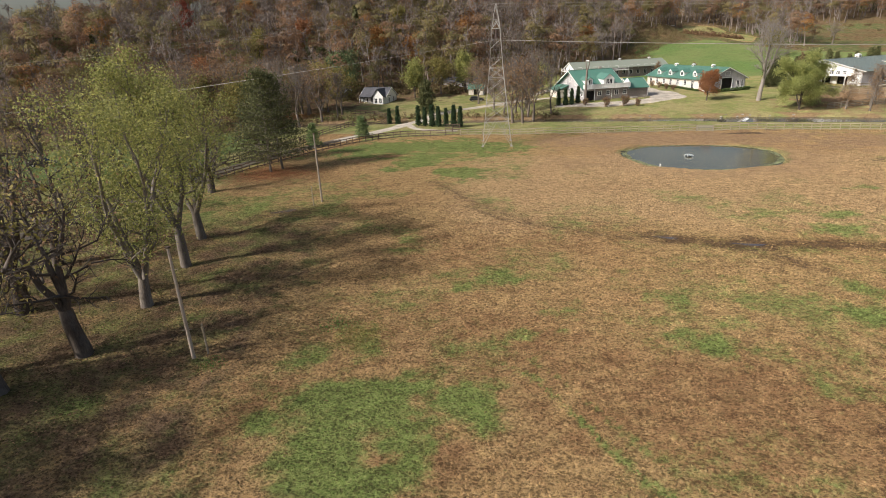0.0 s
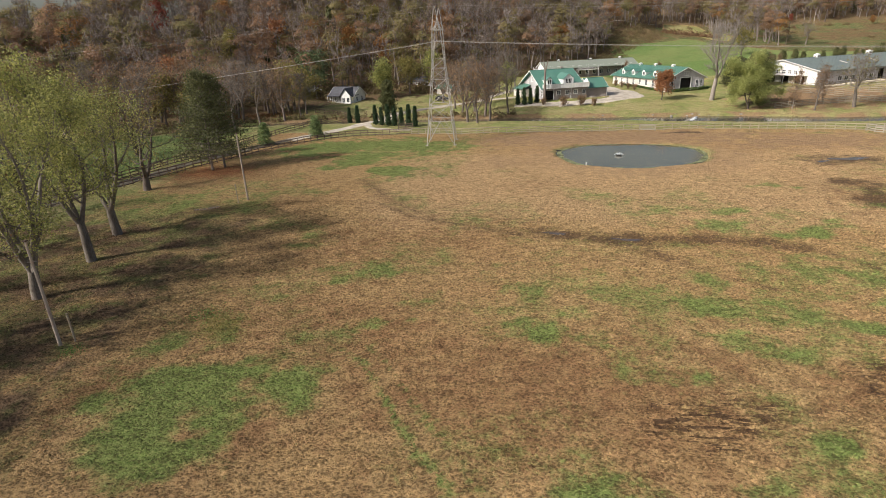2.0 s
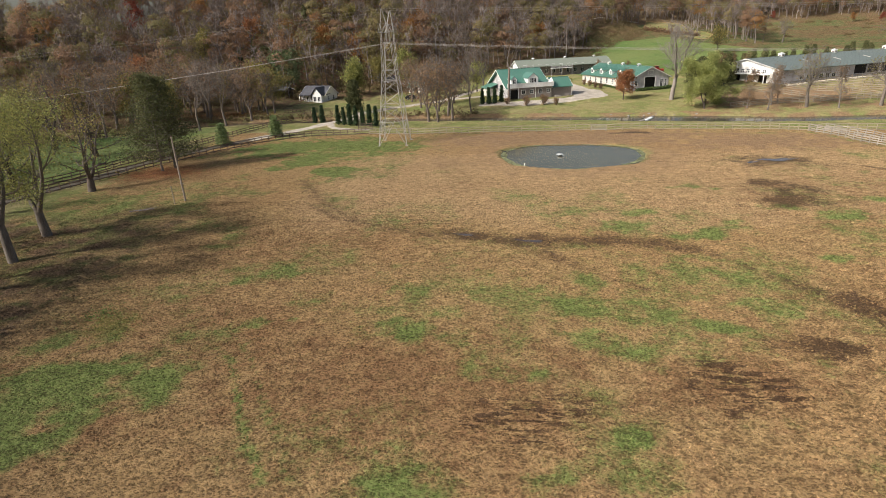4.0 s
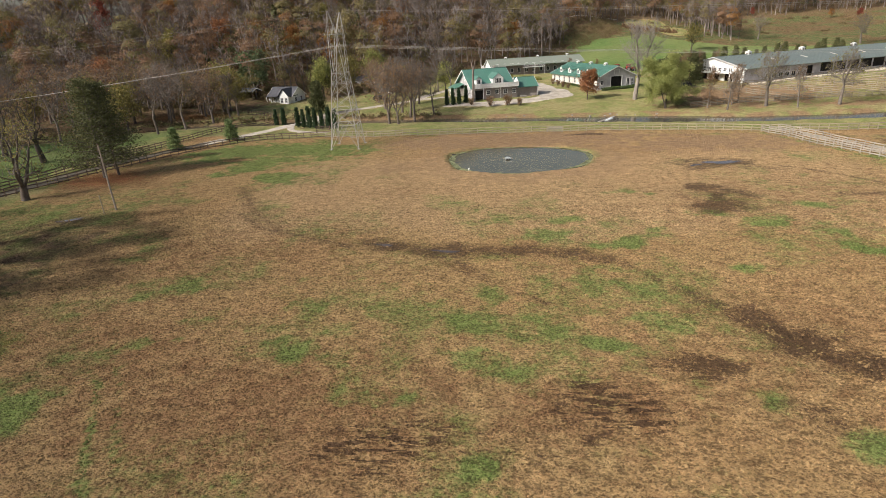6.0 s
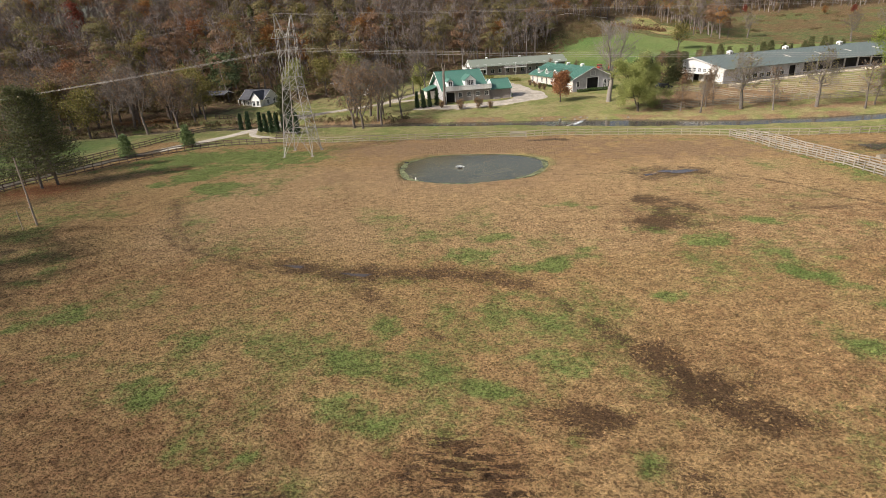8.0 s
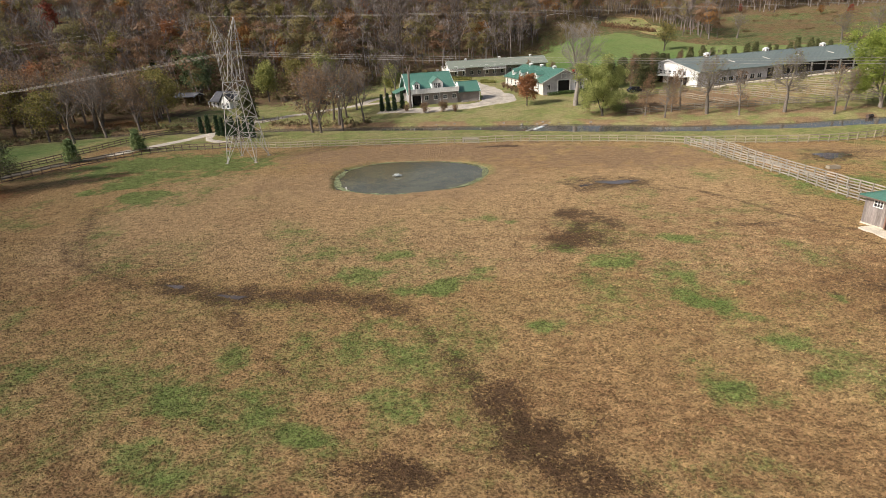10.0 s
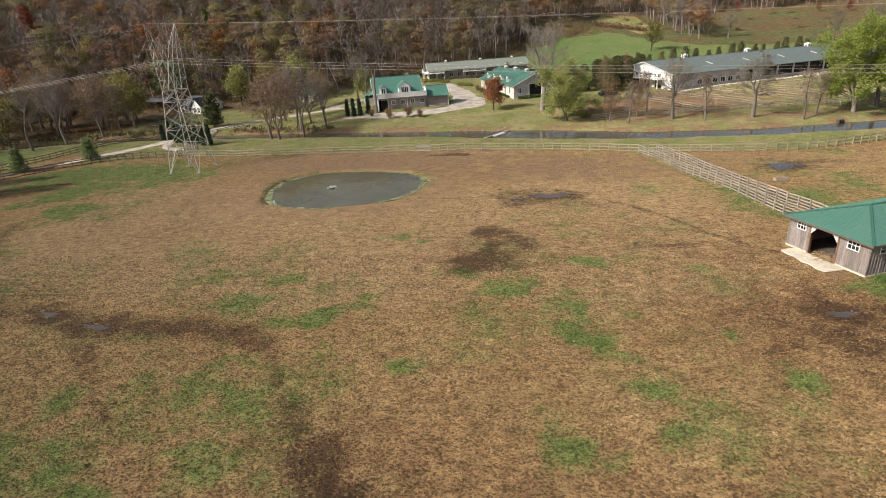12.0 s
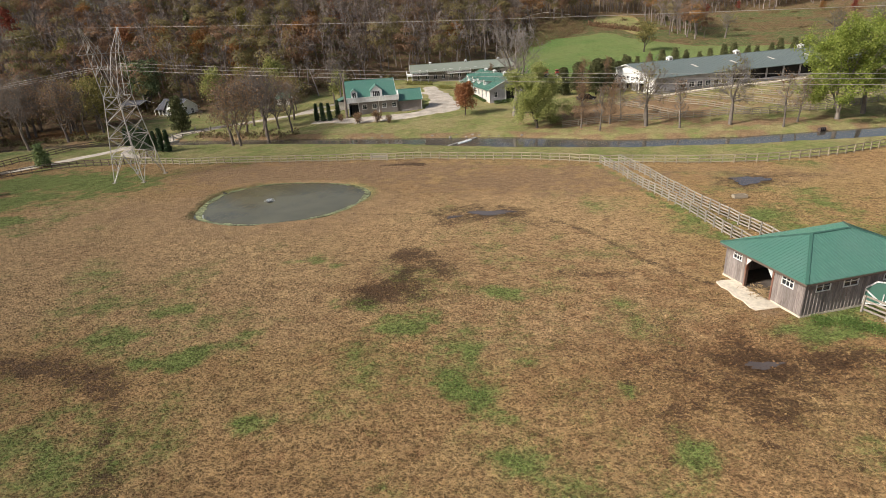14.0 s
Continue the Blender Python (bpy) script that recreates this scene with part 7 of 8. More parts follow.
# hedges
def hedge(x0, y0, x1, y1, w, h, leaf, seed, label):
    rs = np.random.default_rng(seed)
    L = math.hypot(x1 - x0, y1 - y0)
    n = int(L * 130)
    t = rs.random(n)
    c = np.stack([x0 + (x1 - x0) * t, y0 + (y1 - y0) * t, np.zeros(n)], -1)
    a = rs.uniform(0, 2 * np.pi, n)
    q = rs.random(n) ** 0.3
    nx, ny = -(y1 - y0) / L, (x1 - x0) / L
    off = np.cos(a) * q * w / 2 * (1 + 0.2 * np.sin(9 * t * L / 3))
    c[:, 0] += nx * off
    c[:, 1] += ny * off
    c[:, 2] = height(c[:, 0], c[:, 1]) + h * 0.5 + np.sin(a) * q * h * 0.5
    V, F = leaves(rs, c, 0.2)
    base = thing("hedge", 0, 0, 0, 0, label, "hedge")
    link("foliage", mesh_of("foliage", V, F, [leaf], attrs={"tint": np.tile(rs.random(n), 2)}), base)
    stems = [(np.array([[x0 + (x1 - x0) * u, y0 + (y1 - y0) * u, zat(x0 + (x1 - x0) * u, y0 + (y1 - y0) * u) - 0.2]] * 2) + [[0, 0, 0], [0, 0, h * 0.8]], [0.06, 0.03], 5) for u in np.linspace(0.05, 0.95, max(2, int(L)))]
    link("stemwork", mesh_of("stemwork", *join_tubes(stems), [M["bark_dark"]]), base)


hedge(58.2, 162.0, 69.5, 166.5, 1.1, 0.9, M["hedge"], 51, "clipped dark green hedge before the stable door")
hedge(49.0, 183, 55.5, 166, 0.8, 0.6, M["hedge"], 52, "low green hedge along the stable wall")
hedge(24, 213, 34, 210, 1.6, 1.2, M["box_yellow"], 53, "yellow-green clipped hedge beside the drive")
hedge(38, 199, 43, 194, 1.6, 1.1, M["box_yellow"], 54, "yellow-green clipped shrubs beside the drive")


# ---- the woods on the hills ----
def wood_tree(seed, kind):
    """A far tree in few faces: vertices, triangles, and 0 for wood or 1 for leaves on each."""
    rs = np.random.default_rng(seed)
    if kind == "fir":
        n = 170
        t = rs.random(n)
        a = rs.uniform(0, 6.28, n)
        r = 2.6 * (1 - t) ** 0.7 * rs.random(n) ** 0.4
        c = np.stack([np.cos(a) * r, np.sin(a) * r, 1.5 + 11.5 * t], -1)
        V, F = leaves(rs, c, 0.9, long=1.8)
        TV, TF = tube(np.array([[0, 0, -0.5], [0, 0, 6], [0, 0, 13]]), [0.25, 0.15, 0.03], 3)
        TF = np.concatenate([TF[:, :3], TF[:, [0, 2, 3]]])
        return np.concatenate([TV, V]), np.concatenate([TF, F + len(TV)]), np.concatenate([np.zeros(len(TF)), np.ones(len(F))])
    bare = kind == "bare"
    trunk, limbs, twigs, hang = skeleton(rs, H=14.5, r=0.24, first=0.3, reach=4.4, stems=1, n1=9 if bare else 7, n2=3, n3=13 if bare else 1, rise=0.65, sides=(4, 3, 3), crook=0.12)
    limbs = [(b[::2] if len(b) > 4 else b[[0, -1]], np.maximum(r[::2] if len(b) > 4 else r[[0, -1]], 0.05), 3) for b, r, s in limbs]
    trunk = [(p[::2], r[::2], 4) for p, r, s in trunk]
    V, F = join_tubes(trunk + limbs)
    F = np.concatenate([F[:, :3], F[:, [0, 2, 3]]])
    parts_v, parts_f, which = [V], [F], [np.zeros(len(F))]
    n = len(V)
    if bare:
        # twigs as slivers of one triangle
        a, b = np.array([t[0] for t in twigs]), np.array([t[1] for t in twigs])
        b = a + (b - a) * 2.2
        u = np.cross(b - a, rs.normal(0, 1, a.shape))
        u *= 0.06 / (np.linalg.norm(u, axis=1, keepdims=True) + 1e-9)
        TV = np.stack([a + u, a - u, b], 1).reshape(-1, 3)
        TF = np.arange(len(TV)).reshape(-1, 3)
        parts_v.append(TV), parts_f.append(TF + n), which.append(np.zeros(len(TF)))
        n += len(TV)
    m = 24 if bare else 620
    c = hang[rs.integers(0, len(hang), m)] + rs.normal(0, 0.85, (m, 3))
    if not bare:
        # rounded boughs massed into one broad crown
        bough = rs.normal(0, 1, (11, 3))
        bough = bough / np.linalg.norm(bough, axis=1, keepdims=True) * [2.7, 2.7, 3.4] + [0, 0, 9.6]
        q = rs.normal(0, 1, (m, 3))
        q[:, 2] = np.abs(q[:, 2] + 0.5)
        q = q / np.linalg.norm(q, axis=1, keepdims=True) * rs.uniform(0.75, 1.1, (m, 1))
        c = bough[rs.integers(0, 11, m)] + q * [1.9, 1.9, 1.5]
    out = c - [0, 0, 8.0]
    out = out / (np.linalg.norm(out, axis=1, keepdims=True) + 1e-9)
    LV, LF = leaves(rs, c, 0.40 if bare else 0.42, long=1.4, outward=out)
    parts_v.append(LV), parts_f.append(LF + n), which.append(np.ones(len(LF)))
    return np.concatenate(parts_v), np.concatenate(parts_f), np.concatenate(which)


def woods(name, label, spots_at, kinds, seed):
    """Many far trees as one mesh. kinds: rows of (shape, leaf material, share)."""
    rs = np.random.default_rng(seed)
    shapes = {k: [wood_tree(100 + 7 * i + len(k), k) for i in range(5)] for k in {row[0] for row in kinds}}
    mats = [M["twig"]] + [M[row[1]] for row in kinds]
    share = np.cumsum([row[2] for row in kinds])
    share = share / share[-1]
    V, F, I, T = [], [], [], []
    n = 0
    for (x, y, patch) in spots_at:
        k = int(np.searchsorted(share, np.clip(0.55 * rs.random() + 0.45 * patch, 0, 0.9999)))
        v, f, w = shapes[kinds[k][0]][rs.integers(0, 5)]
        a, s = rs.uniform(0, 6.28), rs.uniform(0.72, 1.2)
        ca, sa = math.cos(a) * s, math.sin(a) * s
        sz = s * rs.uniform(0.9, 1.15)
        p = np.stack([v[:, 0] * ca - v[:, 1] * sa + x, v[:, 0] * sa + v[:, 1] * ca + y, v[:, 2] * sz + zat(x, y) - 0.3], -1)
        V.append(p)
        F.append(f + n)
        I.append(np.where(w > 0, k + 1, 0))
        T.append(np.full(len(f), rs.random()))
        n += len(v)
    ob = new(name, mesh_of(name, np.concatenate(V), np.concatenate(F), mats, np.concatenate(I), {"tint": np.concatenate(T)}))
    return tagged(ob, label, "woods", kind="stuff")


def scatter(x0, x1, y0, y1, step, seed, keep):
    rs = np.random.default_rng(seed)
    xs, ys = np.meshgrid(np.arange(x0, x1, step), np.arange(y0, y1, step))
    xs = xs + rs.uniform(-0.45, 0.45, xs.shape) * step
    ys = ys + rs.uniform(-0.45, 0.45, ys.shape) * step
    ok = keep(xs, ys)
    xs, ys = xs[ok], ys[ok]
    patch = np.clip(0.5 + 0.5 * lump(xs, ys, 55, 3) + rs.normal(0, 0.12, xs.shape) - 0.28 * sstep(-15, 25, xs) * sstep(70, 50, xs), 0, 1)
    return list(zip(xs, ys, patch))


KINDS = [("bare", "wood_brown", 0.36), ("leafy", "wood_olive", 0.16), ("bare", "wood_olive", 0.14), ("leafy", "wood_brown", 0.15), ("leafy", "wood_orange", 0.09), ("fir", "needle", 0.03), ("leafy", "wood_olive", 0.07)]
woods("wooded_hill", "autumn hillside woods of grey, brown and orange trees",
      scatter(-300, 62, 20, 420, 5.6, 61, lambda x, y: (past_foot(x, y) > 2 + 5 * lump(x, y, 18, 2)) & (past_foot(x, y) < 150) & (x > -0.88 * y - 32) & (x < np.interp(y, [250, 300, 420], [46, 62, 66]))), KINDS, 62)
woods("far_woods", "distant autumn woods above the rough pasture",
      scatter(40, 292, 280, 450, 5.4, 63, lambda x, y: ((past_foot(x, y) > np.interp(x, [60, 100, 165, 210], [30, 18, 20, 25]) + 5 * lump(x, y, 30, 2)) & (past_foot(x, y) < 72) & ((y > 374) | (x < 99) | (x > 129))) | ((x > np.interp(y, [282, 300, 319, 350, 375], [139, 125, 133, 130, 129])) & (x < np.interp(y, [282, 300, 360], [142, 147, 153])) & (y > 282))), KINDS, 64)
for x, y, mat in ((-122, 207, "leaf_red"), (-16, 232, "leaf_orange"), (-104, 225, "leaf_orange"), (-47.5, 207, "leaf_orange"), (168, 384, "leaf_red"), (186, 386, "leaf_red"), (222, 366, "leaf_orange"), (236, 362, "leaf_red"), (-33, 204, "leaf_orange"), (36, 262, "leaf_orange"), (-93, 160, "leaf_rust"), (-17, 221, "leaf_orange"), (-15, 262, "leaf_rust"), (-60, 250, "leaf_orange"), (-140, 212, "leaf_orange"), (-75, 205, "leaf_rust"), (-44, 232, "leaf_olive"), (-86, 190, "leaf_olive")):
    plant(tree("hill_tree", "bright %s tree among the hillside woods" % mat.split("_")[1], "tree", "", int(abs(x) + y), M["bark_dark"], M[mat], 2400, 0.42, 0.8, 0.0,
               H=13.0, r=0.25, first=0.25, reach=4.4, stems=1, n1=16, n2=3, n3=2, rise=0.5), x, y, 0, 0.36 if y > 330 else 0.95)


# brush on the rough slope beside the meadow and along the hedgerows
def brush(name, label, pts, seed, size, tall, leaf):
    rs = np.random.default_rng(seed)
    c = []
    for x, y, s in pts:
        n = int(100 * s)
        q = rs.normal(0, 1, (n, 3)) * [1.0 * s, 1.0 * s, 0.45 * tall] + [x, y, 0]
        q[:, 2] = height(q[:, 0], q[:, 1]) + np.abs(q[:, 2]) + 0.1
        c.append(q)
    c = np.concatenate(c)
    V, F = leaves(rs, c, size)
    ob = new(name, mesh_of(name, V, F, [leaf], attrs={"tint": np.tile(rs.random(len(c)), 2)}))
    return tagged(ob, label, "brush", kind="stuff")


rs0 = np.random.default_rng(71)
pts = [(x, y, rs0.uniform(0.8, 1.6)) for x, y, p in scatter(48, 98, 246, 352, 4.2, 72, lambda x, y: (past_foot(x, y) > -14) & (past_foot(x, y) < 34) & (x > np.interp(y, [240, 300], [40, 58])))]
brush("slope_brush", "tangled brown and green brush on the slope", pts, 73, 0.3, 1.3, M["brush"])
pts = [(x, y, rs0.uniform(0.7, 1.3)) for x, y in zip(np.linspace(98, 118, 12), np.linspace(333, 312, 12))]
pts2 = [(x, y, rs0.uniform(0.7, 1.3)) for x, y, p in scatter(118, 260, 292, 372, 13, 78, lambda x, y: (past_foot(x, y) < 18) & (y > 300) & (lump(x, y, 20, 3) > 0.1))]
brush("pasture_brush", "low brown brush dotted over the rough slope", pts2, 79, 0.4, 0.8, M["brush"])
brush("hedgerow", "dark brown hedgerow across the meadow", pts, 74, 0.6, 2.2, M["leaf_brown"])
pts = [(x, far_bank(x) + rs0.uniform(0.5, 2.5), rs0.uniform(0.4, 0.8)) for x in np.concatenate([np.arange(-110, -20, 2.2), np.arange(-12, 14, 2.5)])]
brush("creek_brush", "brown brushwood along the creek bank", pts, 75, 0.35, 1.3, M["brush"])
pts = [(x, y, rs0.uniform(0.7, 1.4)) for x, y, p in scatter(-190, 40, 80, 260, 5.0, 76, lambda x, y: (np.abs(past_foot(x, y) - 3) < 6) & (x < 44))]
brush("wood_edge_brush", "brown undergrowth at the foot of the woods", pts, 77, 0.5, 1.8, M["brush"])

# fallen leaves that lie under the trees
def fallen(label, cx, cy, a, b, n, size, leaf, seed):
    rs = np.random.default_rng(seed)
    q = rs.normal(0, 0.5, (n, 2)) * [a, b] + [cx, cy]
    s = size * rs.uniform(0.6, 1.3, n)
    turn = rs.uniform(0, 6.28, n)
    z = height(q[:, 0], q[:, 1]) + 0.03
    V = np.empty((n, 4, 3))
    for j, k in enumerate((1.0, 0.55, 1.0, 0.55)):
        V[:, j] = np.stack([q[:, 0] + k * s * np.cos(turn + 1.57 * j), q[:, 1] + k * s * np.sin(turn + 1.57 * j), z + rs.uniform(0, 0.05, n)], -1)
    k = np.arange(n)[:, None] * 4
    ob = new("fallen_leaves", mesh_of("fallen_leaves", V.reshape(-1, 3), np.concatenate([k + [0, 1, 2], k + [0, 2, 3]]), [leaf], attrs={"tint": np.tile(rs.random(n), 2)}))
    tagged(ob, label, "leaves", kind="stuff")


fallen("orange leaves fallen beneath the creekside trees", -60, 149, 14, 6, 3600, 0.2, M["leaf_orange"], 92)
fallen("red-brown needles and leaves beneath the pines", -37, 80, 8, 5, 5200, 0.13, M["leaf_rust"], 93)
fallen("pale brown leaves fallen beneath the tall trees", -27, 30, 12, 26, 9000, 0.075, M["leaf_brown"], 94)

# ---- small things ----
def fountain(x, y):
    base = thing("fountain", x, y, WATER_POND, 0, "small white floating fountain in the pond", "fountain")
    bm = bmesh.new()
    bmesh.ops.create_cone(bm, cap_ends=True, segments=16, radius1=0.45, radius2=0.35, depth=0.16, matrix=Matrix.Translation((0, 0, 0.05)))
    part("float", bm, M["rubber"], base, "dark float")
    rs = np.random.default_rng(3)
    bm = bmesh.new()
    for i in range(120):
        a, r = rs.uniform(0, 6.28), rs.uniform(0.1, 0.75)
        z = 0.42 * (1 - (r - 0.25) ** 2 * 1.4) * rs.uniform(0.5, 1.0)
        if z > 0.02:
            bmesh.ops.create_icosphere(bm, subdivisions=1, radius=rs.uniform(0.02, 0.05), matrix=Matrix.Translation((r * math.cos(a), r * math.sin(a), z)))
    part("spray", bm, M["foam"], base, "white splashing water")


fountain(30.7, 88.2)


def heron(x, y):
    bm = bmesh.new()
    bmesh.ops.create_uvsphere(bm, u_segments=10, v_segments=7, radius=0.25, matrix=Matrix.Translation((0, 0, 0.35)) @ Matrix.Diagonal((1.3, 0.8, 0.9, 1)))
    bmesh.ops.create_cone(bm, cap_ends=True, segments=8, radius1=0.10, radius2=0.06, depth=0.5, matrix=Matrix.Translation((0.2, 0, 0.7)))
    bmesh.ops.create_uvsphere(bm, u_segments=8, v_segments=6, radius=0.11, matrix=Matrix.Translation((0.22, 0, 1.0)))
    bmesh.ops.create_cone(bm, cap_ends=True, segments=10, radius1=0.3, radius2=0.22, depth=0.3, matrix=Matrix.Translation((0, 0, 0.05)))
    for f in bm.faces:
        f.smooth = True
    ob = part("garden_ornament", bm, M["duck"], None, m=pose(x, y, zat(x, y)))
    tagged(ob, "white plaster garden ornament on the pond's edge", "ornament")


heron(24.3, 81.2)


def drain_pipe(x, y):
    base = thing("drain_pipe", x, y, -0.15, 150, "dark plastic overflow pipe in the pond bank", "pipe")
    bm = bmesh.new()
    bmesh.ops.create_cone(bm, cap_ends=True, segments=12, radius1=0.22, radius2=0.22, depth=1.2, matrix=Matrix.Rotation(math.pi / 2, 4, "Y"))
    part("pipe", bm, M["rubber"], base)


drain_pipe(21.0, 92.9)

# the weir in the creek
weir = thing("weir", 54.0, 128.6, WATER_CREEK, 58, "low stone weir with white water spilling over", "weir")
part("sill", boxes((-5.0, 5.0, -0.5, 0.1, -0.9, 0.12)), M["stone"], weir)
rs = np.random.default_rng(8)
bm = bmesh.new()
for i in range(90):
    x = rs.uniform(-2.4, 1.4)
    box(bm, x - 0.2, x + 0.2, -0.75 - rs.uniform(0, 0.35), -0.45, -0.1, 0.06 + rs.uniform(0, 0.1))
part("spill", bm, M["foam"], weir, "white falling water")


def rock(name, x, y, s, seed, label, material, z=None):
    rs = np.random.default_rng(seed)
    bm = bmesh.new()
    bmesh.ops.create_icosphere(bm, subdivisions=2, radius=s)
    for v in bm.verts:
        v.co *= 1 + 0.22 * noise.noise(v.co * 1.7 / s + Vector((seed, 0, 0)))
        v.co.z *= 0.6
    ob = part(name, bm, material, None, m=pose(x, y, (zat(x, y) if z is None else z) + 0.15 * s, 0, 0, seed * 40))
    tagged(ob, label, "rock", "stones along the creek")


for i in range(12):
    x = rng.uniform(28, 66)
    rock("bank_stone", x, far_bank(x) + rng.uniform(0.0, 1.2), rng.uniform(0.15, 0.35), i, "pale rough stone on the creek bank", M["stone"])


# parked machines and cars
def wheel(parent, x, y, r, w):
    bm = bmesh.new()
    m = Matrix.Translation((x, y, r)) @ Matrix.Rotation(math.pi / 2, 4, "X")
    bmesh.ops.create_cone(bm, cap_ends=True, segments=16, radius1=r, radius2=r, depth=w, matrix=m)
    k = part("wheel", bm, M["rubber"], parent)
    bm = bmesh.new()
    bmesh.ops.create_cone(bm, cap_ends=True, segments=12, radius1=r * 0.55, radius2=r * 0.55, depth=w + 0.04, matrix=m)
    part("rim", bm, M["steel"], k)


def car(x, y, turn, paint, label, van=False):
    base = thing("car", x, y, zat(x, y) + 0.02, turn, label, "car")
    bm = bmesh.new()
    body = [(-2.2, 0.35), (2.2, 0.35), (2.25, 0.75), (1.3, 0.95), (-2.2, 1.0), (-2.25, 0.7)]
    prism(bm, body, 1.75, pose(0, -0.875, 0))
    bmesh.ops.recalc_face_normals(bm, faces=bm.faces)
    part("body", bm, paint, base)
    bm = bmesh.new()
    prism(bm, [(-2.0, 0.97), (1.2, 0.93), (0.5, 1.5), (-1.6, 1.52)], 1.5, pose(0, -0.75, 0))
    bmesh.ops.recalc_face_normals(bm, faces=bm.faces)
    part("window_band", bm, M["glass"], base)
    part("roof", boxes((-1.55, 0.5, -0.72, 0.72, 1.5, 1.56)), paint, base)
    for sx in (-1.4, 1.4):
        for sy in (-0.8, 0.8):
            wheel(base, sx, sy, 0.34, 0.22)
    for sy in (-0.6, 0.6):
        part("headlight", boxes((2.2, 2.27, sy - 0.15, sy + 0.15, 0.6, 0.74)), M["white"], base)


def tractor(x, y, turn):
    base = thing("tractor", x, y, zat(x, y), turn, "red tractor parked on the meadow track", "tractor")
    part("bonnet", boxes((0.2, 2.2, -0.4, 0.4, 0.8, 1.5)), M["red_paint"], base)
    part("cab", boxes((-1.0, 0.3, -0.7, 0.7, 0.9, 2.0), (-1.05, 0.35, -0.8, 0.8, 2.45, 2.6)), M["red_paint"], base)
    part("cab_glass", boxes((-0.95, 0.25, -0.68, 0.68, 2.0, 2.45)), M["glass"], base)
    for sy in (-0.9, 0.9):
        wheel(base, -0.6, sy, 0.8, 0.4)
        wheel(base, 1.6, sy, 0.45, 0.3)


tractor(76.5, 214, 10)
tractor(72.0, 215, 200)
car(-9.0, 172.5, 5, M["black_paint"], "dark car parked on the drive")
car(81, 160.5, 20, M["black_paint"], "dark car parked beside the paddock")
car(-88, 90, 20, M["black_paint"], "dark car standing on the far lane")


def trough(x, y, turn):
    base = thing("water_trough", x, y, zat(x, y), turn, "low brown feed trough on the pasture", "trough")
    part("tub", boxes((-0.8, 0.8, -0.4, -0.34, 0, 0.4), (-0.8, 0.8, 0.34, 0.4, 0, 0.4), (-0.8, -0.74, -0.34, 0.34, 0, 0.4), (0.74, 0.8, -0.34, 0.34, 0, 0.4), (-0.8, 0.8, -0.4, 0.4, 0.0, 0.06)), M["dullfence"], base)


trough(92.8, 86.5, 10)


def barrel(x, y, turn):
    base = thing("drum", x, y, zat(x, y) + 0.3, turn, "dark rusty drum lying on the creek bank", "drum")
    bm = bmesh.new()
    side_on = Matrix.Rotation(math.pi / 2, 4, "Y")
    bmesh.ops.create_cone(bm, cap_ends=True, segments=20, radius1=0.36, radius2=0.36, depth=1.1, matrix=side_on)
    part("shell", bm, M["rubber"], base)
    for x in (-0.55, -0.18, 0.18, 0.55):
        bm = bmesh.new()
        bmesh.ops.create_cone(bm, cap_ends=True, segments=20, radius1=0.385, radius2=0.385, depth=0.05, matrix=Matrix.Translation((x, 0, 0)) @ side_on)
        part("hoop", bm, M["insulator"], base, "rusty rolled hoop")


barrel(119.6, 126.6, 20)


def picnic_table(x, y, turn):
    base = thing("picnic_table", x, y, zat(x, y) + 0.1, turn, "weathered timber picnic table with two benches", "table")
    for i in range(5):
        part("top_board", boxes((-0.95, 0.95, -0.38 + 0.155 * i, -0.24 + 0.155 * i, 0.72, 0.76)), M["oldwood"], base)
    for sy in (-0.72, 0.72):
        part("bench", boxes((-0.95, 0.95, sy - 0.14, sy + 0.14, 0.42, 0.46)), M["oldwood"], base)
    for sx in (-0.65, 0.65):
        part("cross_beam", boxes((sx - 0.04, sx + 0.04, -0.8, 0.8, 0.34, 0.42)), M["oldwood"], base)
        for sy in (-1, 1):
            bm = bmesh.new()
            bmesh.ops.create_cube(bm, size=1, matrix=bar((sx, sy * 0.6, 0.0), (sx, sy * 0.25, 0.72), 0.05, 0.09))
            part("leg", bm, M["oldwood"], base)


picnic_table(38.4, 155.2, 17)


# rank weeds that stand out of the short grass
def weed_clump(x, y, w, tall, n, leaf, label, seed):
    rs = np.random.default_rng(seed)
    base = thing("weed_clump", x, y, 0.0, 0, label, "weeds", "rank weeds on the pasture")
    q = rs.normal(0, 0.45, (n, 2)) * w
    c = np.stack([q[:, 0], q[:, 1], height(q[:, 0] + x, q[:, 1] + y) + tall * rs.random(n) * np.exp(-(q ** 2).sum(1) / w ** 2 / 1.2)], -1)
    V, F = leaves(rs, c, 0.075)
    link("foliage", mesh_of("foliage", V, F, [leaf], attrs={"tint": np.tile(rs.random(n), 2)}), base)
    stalk = [(np.array([[c[i, 0], c[i, 1], c[i, 2] - 0.3 - 0.5 * tall], c[i]]), [0.02, 0.01], 3) for i in range(0, n, 60)]
    link("stalks", mesh_of("stalks", *join_tubes(stalk), [M["bark_dark"]]), base)


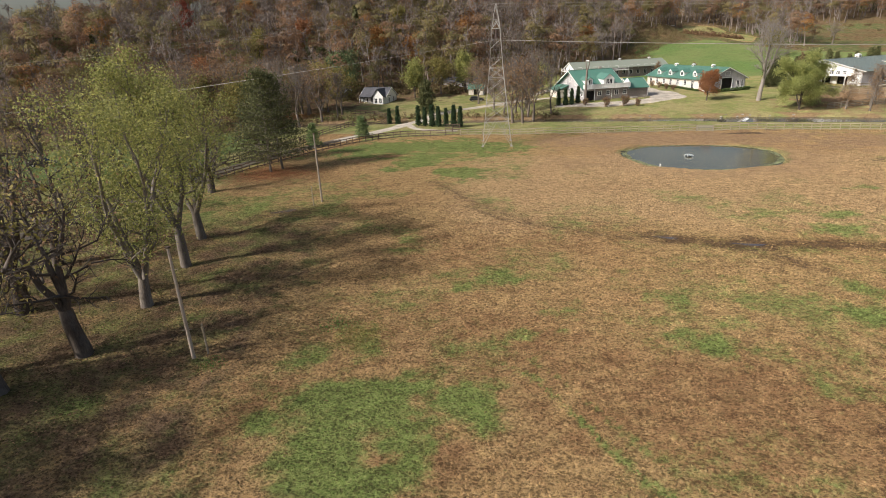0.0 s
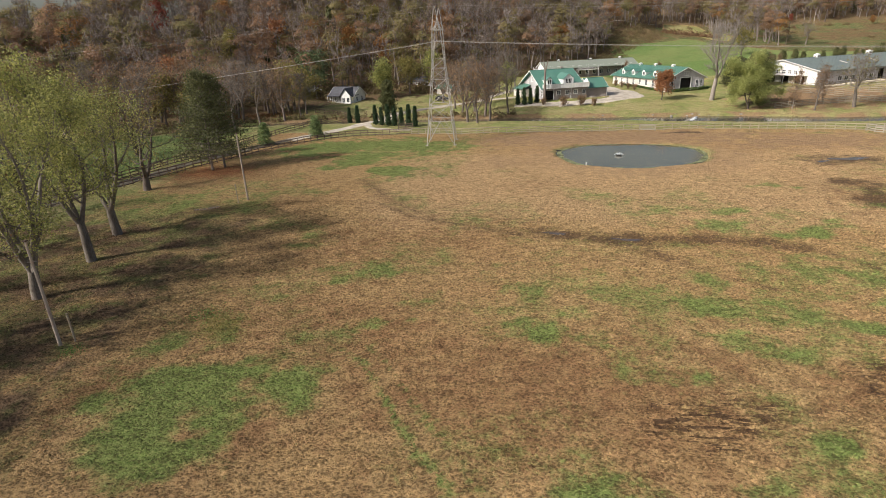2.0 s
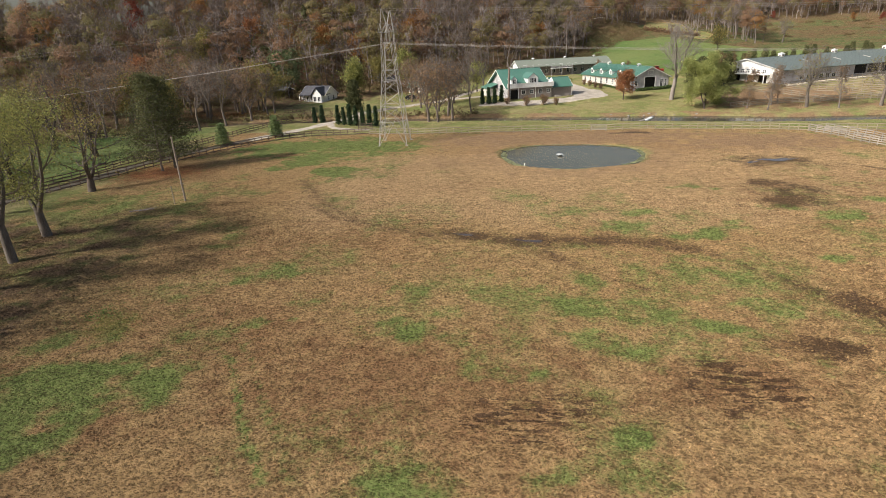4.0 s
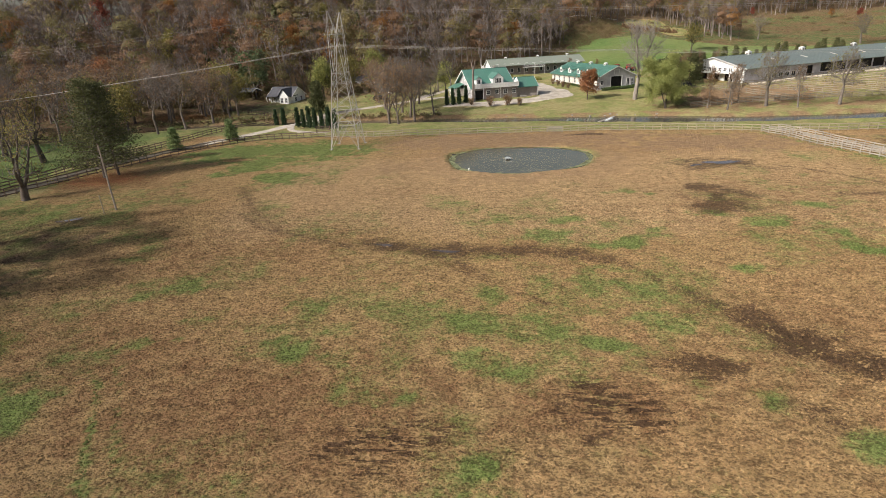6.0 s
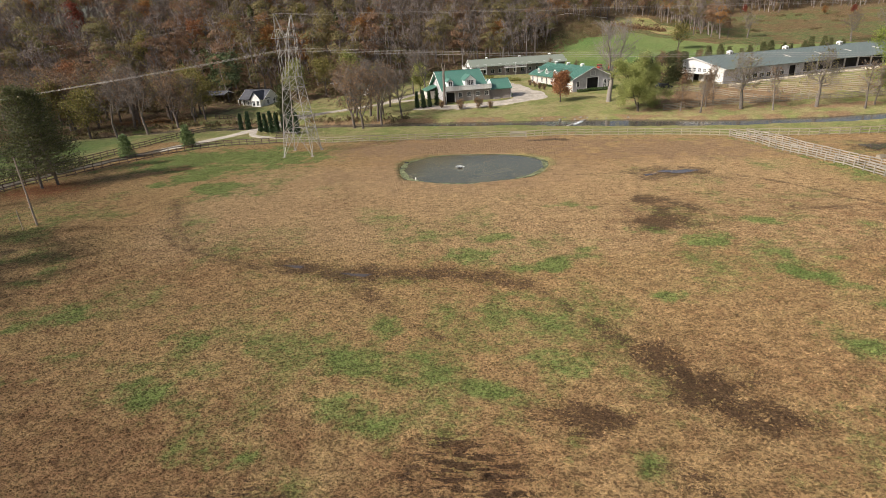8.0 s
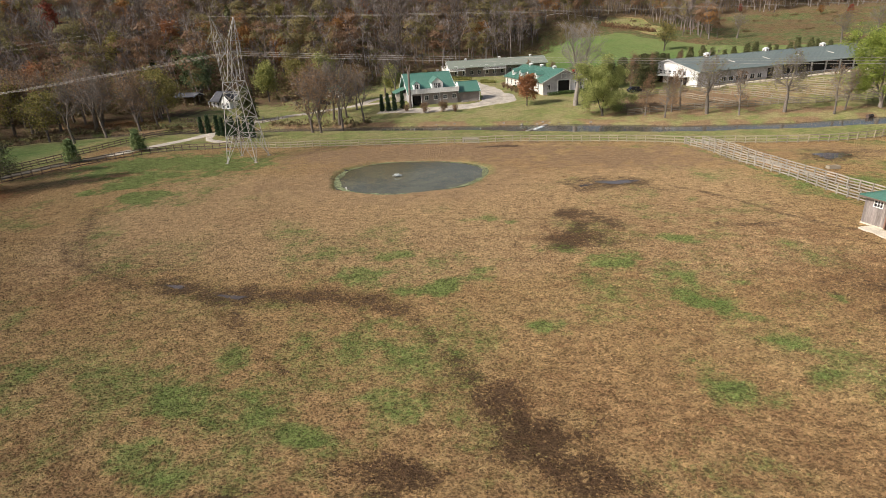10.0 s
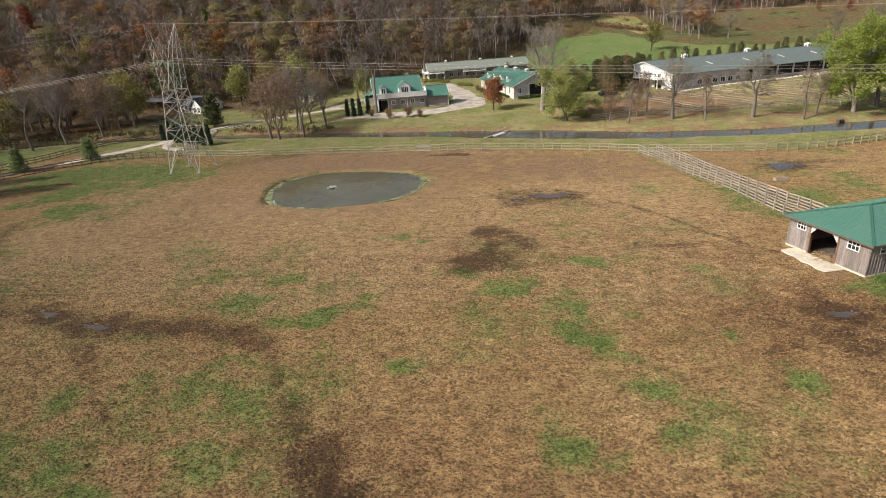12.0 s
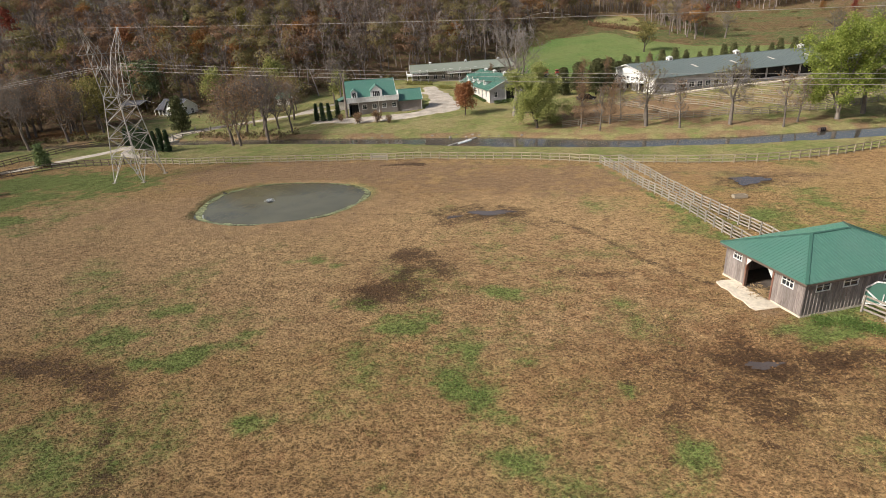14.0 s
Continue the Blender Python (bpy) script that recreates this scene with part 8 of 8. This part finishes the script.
weed_clump(-8.6, 28.2, 2.6, 0.45, 1100, M["leaf_olive"], "tall olive weeds going to seed in the grass", 1)
weed_clump(-10.8, 30.0, 1.8, 0.25, 420, M["weed"], "low dark green weeds in the grass", 2)
for i, (x, y, w) in enumerate(((88.6, 56.2, 0.9), (90.2, 55.9, 1.0), (91.6, 55.2, 1.0))):
    weed_clump(x, y, w, 0.45, 900, M["weed"], "lush green weeds against the shed wall", 10 + i)
weed_clump(64.6, 46.1, 0.8, 0.2, 130, M["weed"], "broad-leaved green weeds in the pasture", 20)
weed_clump(62.8, 46.9, 1.4, 0.15, 200, M["weed"], "broad-leaved green weeds in the pasture", 21)
weed_clump(-17.6, 24.2, 1.0, 0.25, 240, M["weed"], "green weeds at the foot of the pole", 22)


# ---- poached clods of turf over the pasture ----
def tufts(name, label, n, region, size, seed, keep=None):
    rs = np.random.default_rng(seed)
    x, y = rs.uniform(region[0], region[1], n), rs.uniform(region[2], region[3], n)
    ok = (pond_r(x, y) > 1.06) & (y < near_bank(x) - 2.5)
    if keep is not None:
        ok &= keep(x, y)
    x, y = x[ok], y[ok]
    cov = cover(x, y)
    ok = rs.random(len(x)) > np.maximum(0.3 * cov["mud"], 1.15 * np.clip(cov["bare"], 0, 1) ** 0.45)
    x, y = x[ok], y[ok]
    cov = {k: v[ok] for k, v in cov.items()}
    n = len(x)
    cov["mud"] = cov["mud"] * rs.uniform(0.1, 1.0, n)
    z = height(x, y)
    s = size * rs.lognormal(0, 0.35, n)
    V = np.empty((n, 5, 3))
    a0 = rs.uniform(0, 6.28, n)
    for j in range(4):
        a = a0 + j * 1.57 + rs.normal(0, 0.25, n)
        q = s * rs.uniform(0.6, 1.3, n)
        V[:, j] = np.stack([x + q * np.cos(a), y + 0.8 * q * np.sin(a), z - 0.03], -1)
    V[:, 4] = np.stack([x + rs.normal(0, 0.25, n) * s, y + rs.normal(0, 0.25, n) * s, z + s * rs.uniform(0.4, 0.95, n)], -1)
    V = V.reshape(-1, 3)
    F = (np.arange(n)[:, None, None] * 5 + np.array([[0, 1, 4], [1, 2, 4], [2, 3, 4], [3, 0, 4]])).reshape(-1, 3)
    ob = new(name, mesh_of(name, V, F, [M["blades"]], attrs={k: np.repeat(v, 5) for k, v in cov.items()}, smooth=True))
    return tagged(ob, label, "grass", kind="stuff")


tufts("near_grass", "poached clods of dry and green turf across the pasture", 150000, (-34, 96, 6, 62), 0.085, 81)
tufts("far_grass", "poached clods of dry turf towards the pond", 36000, (-45, 120, 60, 112), 0.07, 82)
